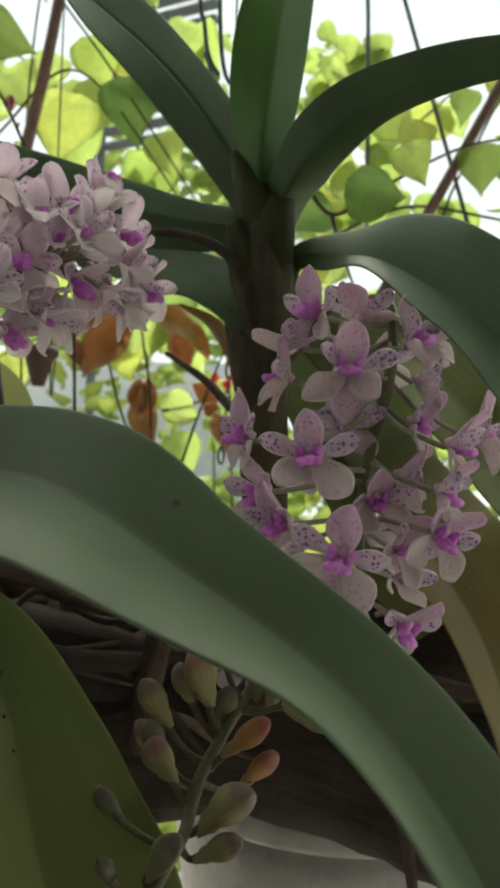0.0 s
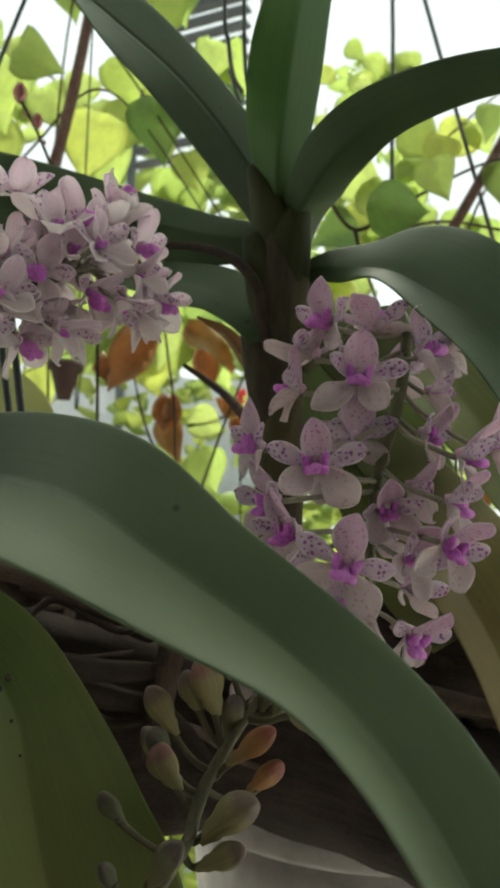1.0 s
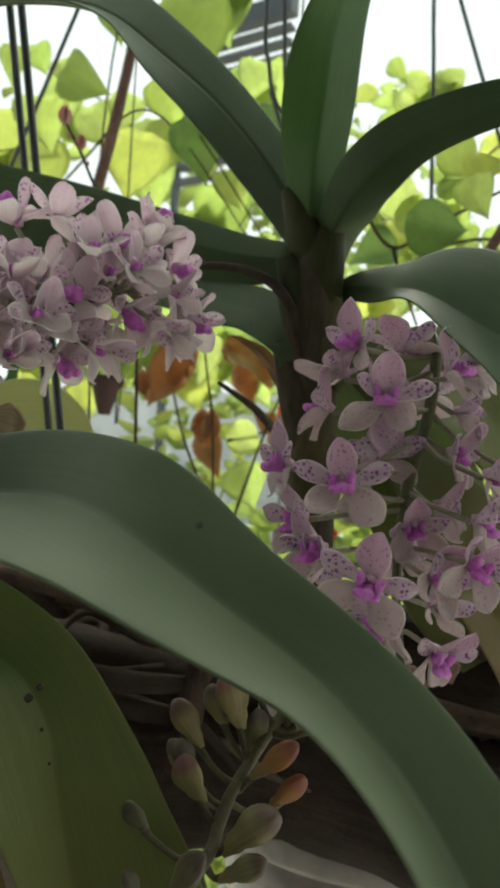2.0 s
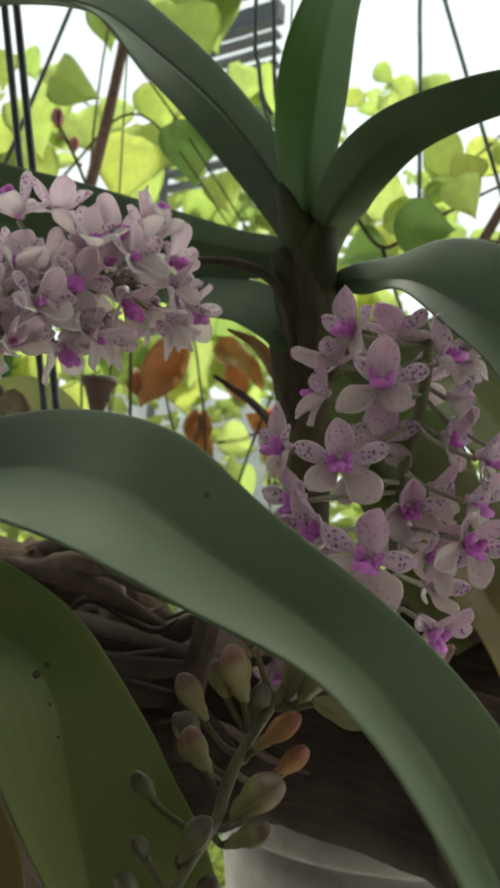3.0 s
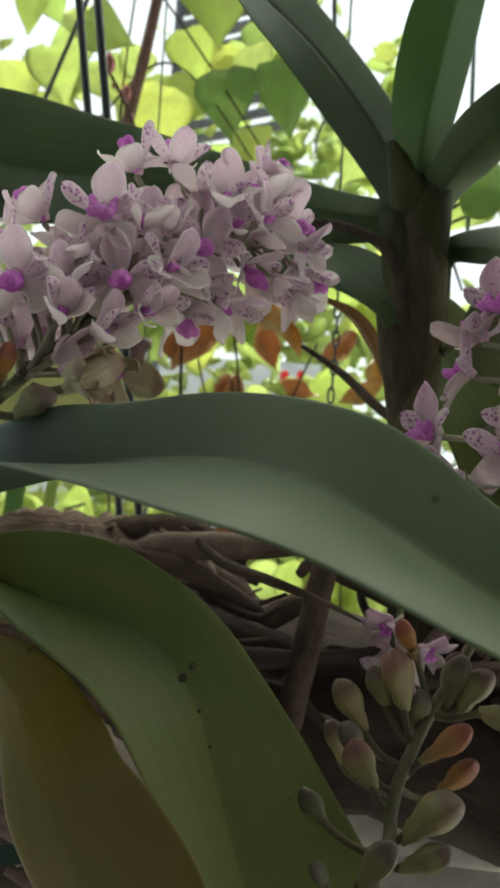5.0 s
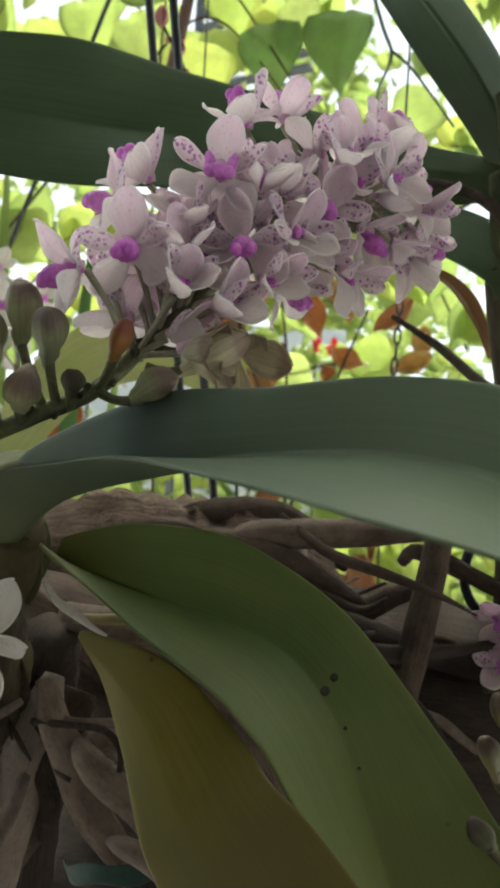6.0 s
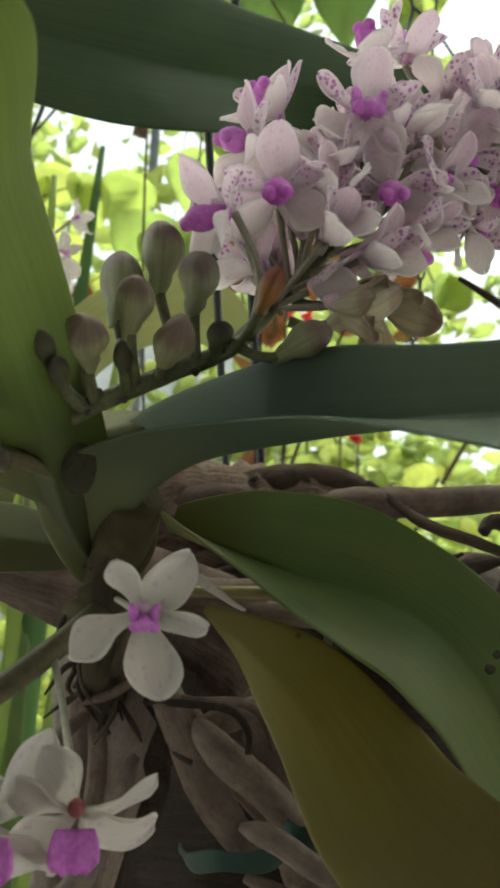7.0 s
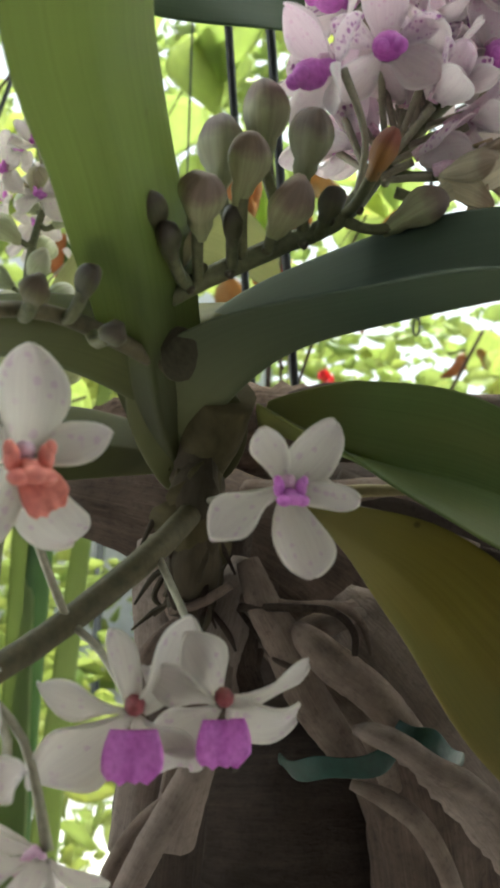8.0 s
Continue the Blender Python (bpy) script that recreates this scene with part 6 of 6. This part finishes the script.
def scatter(name, label, base, lo, hi, count, meshes, seed, sizes=(0.05, 0.10), droop=40):
    """More leaves of the same vine, strewn along loose twigs through a stretch of the garden."""
    rng = np.random.RandomState(seed)
    plant = thing(name, label, "vine", base)
    lo, hi = np.array(lo), np.array(hi)
    per = 6
    for k in range(count // per):
        a = lo + (hi - lo) * rng.rand(3)
        d = (rng.rand(3) - 0.5) * (0.5, 0.2, 0.4)
        pts = [a, a + d * 0.5 + (0, 0, 0.02), a + d]
        put("stem", tube(pts, [0.0022, 0.0016, 0.001], M_TWIG, "stem", 6, 5, 0.2, base, k), plant)
        line = spline(pts, 4)
        for j in range(per):
            p = line[min(j + 1, len(line) - 1)] + rng.randn(3) * 0.018
            hang_leaf(plant, meshes, p[0], p[1], p[2] - 0.02, sizes[0] + (sizes[1] - sizes[0]) * rng.rand(), (rng.rand() - 0.5) * 2 * droop, rng)
    return plant


scatter("climbing_vine", "mass of sunlit yellow-green vine leaves", (-0.5, 1.6, 0.0), (-0.75, 1.35, 1.45), (0.0, 1.9, 2.3), 84, HEARTS, 31, (0.06, 0.12))
scatter("climbing_vine", "sparse sunlit vine leaves on thin twigs", (0.4, 1.5, 0.0), (0.05, 1.2, 1.45), (0.75, 1.8, 1.85), 48, HEARTS, 32, (0.04, 0.08))
scatter("russet_plant", "low plants with yellow, orange and green leaves", (0.0, 1.4, 0.0), (-0.5, 1.15, 0.95), (0.5, 1.6, 1.45), 60, RUSSETS + HEARTS, 33, (0.04, 0.08), 70)
scatter("climbing_vine", "low green vine leaves behind the driftwood", (-0.2, 1.5, 0.0), (-0.7, 1.2, 0.85), (0.4, 1.9, 1.45), 60, HEARTS, 34, (0.05, 0.09), 60)
for a, b, r in (((-0.207, 1.0, 1.5234), (-0.1505, 1.0, 1.8629), 0.0068), ((0.17, 0.9, 1.43), (0.33, 0.9, 1.74), 0.0055)):
    c = thing("cane", "bare upright pinkish-brown garden cane", "cane", a)
    put("rod", tube([a, tuple((x + y) / 2 + 0.004 for x, y in zip(a, b)), b], [r, r * 0.9, r * 0.8], M_CANE, "rod", 10, 10, 0.12, a), c)
for p in ([(0.1635, 0.92, 1.50), (0.1611, 0.92, 1.60), (0.1584, 0.92, 1.71), (0.155, 0.92, 1.86), (0.150, 0.92, 2.60)], [(0.262, 0.92, 1.515), (0.2079, 0.92, 1.6907), (0.155, 0.92, 1.865)]):
    c = thing("hanging_wire", "thin grey wire hanging from the roof", "wire", p[0])
    put("wire", tube(p, [0.0021], M_THIN, "wire", 8, 6, 0, p[0]), c)
scatter("climbing_vine", "pale sunlit vine leaves high in the garden", (0.25, 2.2, 0.0), (0.08, 2.1, 1.93), (0.42, 2.5, 2.32), 36, HEARTS, 38, (0.06, 0.11))
twig = thing("twig", "dark forked vine twig hanging among the leaves", "twig", (0.0074, 0.8000, 1.6181))
put("rod", tube([(0.0074, 0.8000, 1.6181), (0.0182, 0.8000, 1.5885), (0.0245, 0.8000, 1.5738), (0.0229, 0.8000, 1.5607), (0.0162, 0.7900, 1.5411), (0.0141, 0.7800, 1.5200)], [0.0016, 0.0015, 0.0012, 0.0008], M_WIRE, "rod", 6, 7, 0.15, (0.0074, 0.8000, 1.6181)), twig)
put("fork", tube([(0.0245, 0.8000, 1.5738), (0.0397, 0.8000, 1.5616), (0.0587, 0.8000, 1.5389), (0.0763, 0.8000, 1.5162)], [0.0014, 0.0011, 0.0009], M_WIRE, "fork", 6, 7, 0.15, (0.0074, 0.8000, 1.6181)), twig)
slant = thing("guy_wire", "thin dark slanting wire among the vines", "wire", (-0.7894, 0.9000, 0.0000))
put("wire", tube([(-0.7894, 0.9000, 0.0000), (0.0920, 0.9000, 2.6000)], [0.0022], M_WIRE, "wire", 6, 7, 0, (-0.7894, 0.9000, 0.0000)), slant)
hook = thing("wire_hook", "black wire loop with a twisted knot", "wire", (0.015, 0.75, 1.56))
put("wire", tube([(0.012, 0.75, 2.60), (0.004, 0.75, 1.75), (0.010, 0.75, 1.61), (0.022, 0.75, 1.575)], [0.0018], M_WIRE, "wire", 8, 7, 0, (0.015, 0.75, 1.56)), hook)
put("wire", tube([(0.014, 0.75, 2.60), (0.016, 0.75, 1.80), (0.020, 0.75, 1.65), (0.026, 0.75, 1.580), (0.040, 0.745, 1.56)], [0.0018], M_WIRE, "wire", 8, 7, 0, (0.015, 0.75, 1.56)), hook)


def bush(name, label, base, size, count, material, seed, leaf=0.05, gap=0.0):
    """A loose bush: thin stems and many small separate leaves with gaps between."""
    rng = np.random.RandomState(seed)
    plant = thing(name, label, "bush", base)
    for k in range(5):
        tip = (rng.rand(3) - (0.5, 0.5, -0.1)) * np.array(size)
        put("stem", tube([(0, 0, 0), tuple(tip * (0.3, 0.3, 0.5)), tuple(tip)], [0.008, 0.005, 0.003], M_TWIG, "stem", 6, 6, 0.2), plant)
    proto = petal_mesh("leaf", 1.0, 0.55, material, 0.4, 0.25, -0.2, 0.06, 0.01, seed, 4, 2)
    co = np.array([v.co[:] for v in proto.vertices])
    fc = [tuple(p.vertices) for p in proto.polygons]
    verts, faces = [], []
    clumps = (rng.rand(max(6, count // 60), 3) - (0.5, 0.5, 0.0)) * np.array(size)
    for k in range(count):
        c = clumps[rng.randint(len(clumps))] + rng.randn(3) * np.array(size) * 0.09
        m = pose(*c, 60 + rng.rand() * 90, rng.rand() * 60 - 30, rng.rand() * 360) @ Matrix.Scale(leaf * (0.6 + 0.8 * rng.rand()), 4)
        a = np.array(m)
        off = len(verts)
        verts.extend(co @ a[:3, :3].T + a[:3, 3])
        faces.extend(tuple(i + off for i in f) for f in fc)
    me = mesh_of("foliage", verts, faces, material)
    ob = put("foliage", me, plant)
    ob["kind"] = "stuff"
    return plant


bush("garden_bush", "bright green garden bush with small leaves", (-0.55, 2.1, 0.0), (0.9, 0.5, 2.1), 900, M_BUSH, 1, 0.06)
bush("garden_bush", "bright green garden bush with small leaves", (0.25, 2.3, 0.0), (0.9, 0.5, 1.75), 800, M_BUSH, 2, 0.06)
bush("garden_bush", "bright green garden bush with small leaves", (0.95, 2.1, 0.0), (0.8, 0.5, 2.1), 600, M_BUSH, 3, 0.06)
bush("garden_bush", "low bush with yellow-green leaves", (-0.1, 1.55, 0.0), (0.9, 0.4, 1.25), 700, M_VINE, 4, 0.05)
bush("garden_bush", "leafy bush with green leaves", (-0.75, 1.5, 0.0), (0.7, 0.4, 1.7), 500, M_BUSH, 5, 0.06)

clay = thing("clay_pot", "small terracotta pot hanging behind the flowers", "pot", (-0.149, 0.93, 1.3346))
put("wire", tube([(0.016, 0, 0.046), (0.010, 0, 0.11), (0.002, 0, 1.30)], [0.0010], M_WIRE, "wire", 6, 6), clay)
put("body", lathe([(0.0, 0.012), (0.006, 0.012), (0.014, 0.040), (0.018, 0.042), (0.018, 0.050), (0.015, 0.050), (0.012, 0.032), (0.0, 0.030)], M_CLAY, "body", 32), clay)


# ---- more of the garden ----
def blossom(plant, place, size, meshes, count, rng, name="petal"):
    base = plant.matrix_basis.translation
    for k in range(count):
        m = Matrix.Translation(Vector(place) - base) @ pose(0, 0, 0, rng.rand() * 360, rng.rand() * 360, rng.rand() * 360) @ Matrix.Scale(size, 4)
        put(name, meshes[k % len(meshes)], plant, m)


RED_PETALS = [petal_mesh("petal", 1.0, 0.8, M_RED, 0.6, 0.3, 0.2, 0.1, 0.02, 80, 6, 4)]
PINK_PETALS = [petal_mesh("petal", 1.0, 0.6, M_PINK, 0.55, 0.6, 0.4, 0.05, 0.03, 81, 6, 4)]
rng = np.random.RandomState(77)
for x, y, z, size in ((-0.02, 2.0, 1.48, 0.022), (0.02, 1.9, 1.47, 0.020), (0.10, 1.6, 1.24, 0.016), (0.07, 1.6, 1.25, 0.018), (0.03, 1.7, 1.10, 0.018)):
    plant = thing("red_flower", "small scarlet garden flower on a thin stem", "flower", (x, y, 0), "scarlet flowers")
    put("stem", tube([(x, y, 0), (x + 0.02, y, z * 0.6), (x, y, z)], [0.004, 0.003, 0.002], M_TWIG, "stem", 6, 6, 0, (x, y, 0)), plant)
    blossom(plant, (x, y, z), size, RED_PETALS, 7, rng)
plant = thing("pink_bud_raceme", "thin twig with small pink buds", "flower", (-0.06, 0.72, 0.0))
O = (-0.06, 0.72, 0.0)
put("stem", tube([(-0.06, 0.72, 0.0), (-0.06, 0.72, 0.9), (-0.075, 0.71, 1.40), (-0.09, 0.70, 1.46), (-0.11, 0.70, 1.49), (-0.124, 0.70, 1.518), (-0.138, 0.70, 1.542)], [0.0015, 0.001], M_TWIG, "stem", 6, 6, 0.2, O), plant)
for x, z, size in ((-0.138, 1.538, 0.014), (-0.124, 1.519, 0.011), (-0.133, 1.528, 0.005), (-0.118, 1.507, 0.004), (-0.128, 1.523, 0.004)):
    for k in range(5):
        put("bud", PINK_PETALS[0], plant, Matrix.Translation(Vector((x, 0.70, z)) - Vector(O)) @ pose(0, 0, 0, 0, 0, 72 * k) @ pose(0.0, 0, 0, 0, -75, 0) @ Matrix.Scale(size, 4))

shoot = thing("strap_leaf_plant", "pale green leaf rising from behind the driftwood", "plant", (-0.200, 0.57, 1.19))
put("leaf", blade([(-0.200, 0.570, 1.190, 0.006, 100, 0.006, -80), (-0.190, 0.585, 1.240, 0.012, 100, 0.012, -80), (-0.160, 0.600, 1.292, 0.018, 100, 0.018, -80), (-0.118, 0.600, 1.312, 0.021, 100, 0.021, -80), (-0.088, 0.600, 1.302, 0.014, 100, 0.016, -80), (-0.070, 0.600, 1.284, 0.001, 100, 0.001, -80)], M_LEAF_CREAM, (-0.200, 0.57, 1.19), seed=16), shoot)
put("stalk", tube([(-0.207, 0.566, 1.130), (-0.204, 0.568, 1.165), (-0.199, 0.570, 1.198)], [0.0042, 0.0038, 0.0030], M_STALK, "stalk", 6, 9, 0.1, (-0.200, 0.57, 1.19)), shoot)
# strap-leaved plant and pale blossoms farther back
plant = thing("strap_leaf_plant", "clump of upright green strap leaves", "plant", (-0.27, 0.85, 0.0))
for k, (x, lean, h) in enumerate(((-0.275, 0.058, 0.47), (-0.285, -0.01, 0.48), (-0.30, -0.05, 0.46), (-0.26, 0.005, 0.44), (-0.32, -0.09, 0.38), (-0.255, 0.075, 0.30))):
    rows = [(x + lean * u * u, 0.85 + 0.03 * math.sin(k * 2 + u), (1.05 + h) * u * (1 - 0.03 * u), 0.014 * math.sin(0.35 + 2.7 * u) + 0.001, 120, 0.014 * math.sin(0.35 + 2.7 * u) + 0.001, -60) for u in (0, 0.2, 0.4, 0.6, 0.8, 1.0)]
    put("leaf", blade(rows, M_LEAF_GREEN if k == 0 else M_LEAF_FRESH, (-0.27, 0.85, 0.0), 5, 3, 0.0012, seed=k), plant)
spray = thing("flower_spray", "pale white orchid flowers farther back", "orchid flowers", (-0.20, 0.64, 1.19), "orchid flower sprays")
AXIS = [(-0.20, 0.64, 1.19), (-0.203, 0.645, 1.27), (-0.206, 0.65, 1.35)]
put("stalk", tube(AXIS, [0.002], M_STALK, "stalk", 8, 8, 0.1, AXIS[0]), spray)
for k in range(9):
    p = (-0.205 + 0.018 * math.cos(2.4 * k), 0.648 + 0.018 * math.sin(2.4 * k), 1.300 + 0.008 * k)
    flower(spray, p, (math.cos(2.4 * k), math.sin(2.4 * k) - 0.4, 0.1), 20 * (rng.rand() - 0.5), rng, nearest(AXIS, p, 2), 0.8, True)

CURL = [(-0.0905, 0.347, 1.1795), (-0.080, 0.341, 1.1815), (-0.069, 0.339, 1.1815), (-0.064, 0.337, 1.1775), (-0.0635, 0.336, 1.172)]
STICK = [(-0.082, 0.352, 1.2075), (-0.071, 0.350, 1.2085), (-0.061, 0.350, 1.2092), (-0.0505, 0.351, 1.2098)]
# a chain behind the stem, loops of wire, the torn sheath and dry leaves
chain = thing("chain", "thin dark metal chain hanging behind the orchid", "chain", (0.035, 0.75, 1.30))
ring = [(0.0035 * math.cos(a) * 0.65, 0, 0.0065 * math.sin(a)) for a in np.linspace(0, 2 * math.pi, 13)]
link_me = tube(ring, [0.0009], M_WIRE, "link", 1, 6)
put("wire", tube([(0, 0, 0.118), (-0.004, 0.004, 0.6), (-0.02, 0.01, 1.30)], [0.0009], M_WIRE, "wire", 6, 6), chain)
for k in range(13):
    put("link", link_me, chain, pose(0.004 * math.sin(k * 0.2), 0, -0.02 + 0.0108 * k, 0, 0, 90 * (k % 2)))
loop = thing("wire_loop", "black wire ring on the end of the branch", "wire", (0.055, 0.46, 1.215))
put("wire", tube([(0.055 + 0.011 * math.cos(a), 0.46, 1.215 + 0.016 * math.sin(a)) for a in np.linspace(0, 2 * math.pi, 15)], [0.002], M_WIRE, "wire", 3, 8, 0, (0.055, 0.46, 1.215)), loop)
stick = thing("stick", "thin pale dry stick lying on the roots", "stick", STICK[0])
put("rod", tube(STICK, [0.0013, 0.0017, 0.0013], M_STRAW, "rod", 6, 8, 0.2, STICK[0]), stick)
torn = thing("torn_sheath", "torn pale strip of dry leaf sheath", "dry leaf", (-0.078, 0.325, 1.215))
put("strip", blade([(-0.0850, 0.330, 1.2205, 0.0006, 60, 0.0006, -120), (-0.0800, 0.326, 1.2172, 0.0011, 55, 0.0010, -125), (-0.0735, 0.3245, 1.2133, 0.0012, 55, 0.0012, -125), (-0.0668, 0.325, 1.2097, 0.0002, 60, 0.0002, -120)], M_WHITE_PETAL, (-0.078, 0.325, 1.215), thick=0.0005, name="strip"), torn)
dead = thing("dry_leaf", "curled dry orange-brown leaf beside the stem", "dry leaf", (0.05, 0.47, 1.31))
put("blade", blade([(0.050, 0.465, 1.300, 0.001, 60, 0.001, -120), (0.046, 0.470, 1.312, 0.003, 70, 0.002, -60), (0.040, 0.475, 1.324, 0.005, 80, 0.003, -50), (0.031, 0.480, 1.334, 0.003, 90, 0.002, -60), (0.020, 0.482, 1.340, 0.0006, 90, 0.0006, -90)], M_DRY, (0.05, 0.47, 1.31), thick=0.0006, name="blade"), dead)

scatter("climbing_vine", "green vine leaves low beside the strap plant", (-0.55, 1.4, 0.0), (-0.85, 1.05, 0.85), (-0.25, 1.6, 1.6), 54, HEARTS, 36, (0.05, 0.09), 60)
bush("hedge", "clipped far hedge of bright small leaves", (0.0, 3.6, 0.0), (5.0, 0.8, 1.22), 2200, M_BUSH, 8, 0.11)
# Far leaf tones are lightened to carry the haze of distance.
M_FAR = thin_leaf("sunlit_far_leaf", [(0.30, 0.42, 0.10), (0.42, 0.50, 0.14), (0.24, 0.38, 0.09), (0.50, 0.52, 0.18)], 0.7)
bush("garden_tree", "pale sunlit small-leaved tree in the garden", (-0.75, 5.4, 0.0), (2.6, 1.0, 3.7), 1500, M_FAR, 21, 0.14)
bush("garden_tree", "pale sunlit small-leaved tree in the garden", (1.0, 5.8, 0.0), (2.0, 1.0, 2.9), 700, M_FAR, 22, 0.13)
scar = put("leaf_scar", lathe([(0.0, 0.0007), (0.0020, 0.0008), (0.0034, 0.0003), (0.0040, -0.0008)], M_SCAR, "leaf_scar", 30, 0.07, 3), near_orchid, Matrix.Translation(Vector((-0.1066, 0.3206, 1.2396)) - near_orchid.matrix_basis.translation) @ pose(0, 0, 0, 80, 0, 15) @ Matrix.Diagonal((1.0, 1.5, 0.5, 1.0)), "dark brown scar")

for x, y, z, r in ((-0.0125, 0.3165, 1.2035, 0.0016), (-0.0105, 0.3195, 1.2060, 0.0013), (-0.0075, 0.3140, 1.1960, 0.0006), (-0.004, 0.3115, 1.188, 0.0005)):
    put("scar", lathe([(0.0, 0.0003), (0.4 * r, 0.0004), (0.75 * r, 0.0001), (0.8 * r, -0.0004)], M_SCAR, "scar", 14, 0.12), near_orchid, Matrix.Translation(Vector((x, y - 0.0022, z)) - near_orchid.matrix_basis.translation) @ pose(0, 0, 0, 60, 0, 0), "small dark scar")
husk = thing("bark_chips", "pinkish dry bark and root curls on the log", "bark", (0.13, 0.45, 1.18))
O = (0.13, 0.45, 1.18)
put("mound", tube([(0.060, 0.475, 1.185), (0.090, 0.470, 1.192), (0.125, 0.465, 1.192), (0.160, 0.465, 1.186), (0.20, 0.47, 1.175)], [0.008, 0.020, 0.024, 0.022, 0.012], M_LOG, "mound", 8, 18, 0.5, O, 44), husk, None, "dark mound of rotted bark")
for k in range(34):
    r2 = np.random.RandomState(k)
    a = np.array((0.078 + 0.10 * r2.rand(), 0.430 + 0.03 * r2.rand(), 1.182 + 0.032 * r2.rand()))
    d = (r2.rand(3) - 0.5) * (0.036, 0.02, 0.024)
    put("curl", tube([a, a + d * 0.5 + (0, -0.004, 0.005), a + d], [0.0010, 0.0019, 0.0009], M_HUSK if k % 3 else M_ROOT, "curl", 5, 7, 0.3, O, k), husk)

# a pale raceme of buds farther back, and a curled twig on the roots
AXIS = [(-0.148, 0.498, 1.200), (-0.174, 0.50, 1.238), (-0.179, 0.50, 1.275), (-0.171, 0.50, 1.310)]
spray = thing("flower_spray", "raceme of pale green buds and white flowers farther back", "orchid flowers", AXIS[0], "orchid flower sprays")
put("stalk", tube(AXIS, [0.0024, 0.002, 0.0014], M_STALK, "stalk", 8, 8, 0.1, AXIS[0]), spray)
rng = np.random.RandomState(91)
for k in range(16):
    c = spline(AXIS, 6)[2 + k]
    out = np.array((math.cos(2.4 * k), 0.6 * math.sin(2.4 * k), 0.25))
    bud(spray, tuple(c + out * 0.013), c, rng, BUD_PALE, 1.3)
for k in range(4):
    c = spline(AXIS, 6)[16]
    flower(spray, tuple(c + np.array((math.cos(1.6 * k) * 0.012, -0.010, 0.012 + 0.010 * math.sin(1.6 * k)))), (math.cos(1.6 * k), -0.8, 0.3), 0, rng, c, 0.75, True)
curl = thing("twig", "thin dark curled twig on the roots", "twig", CURL[0])
put("rod", tube(CURL, [0.0011, 0.0010, 0.0008], M_TWIG, "rod", 8, 7, 0.3, CURL[0]), curl)
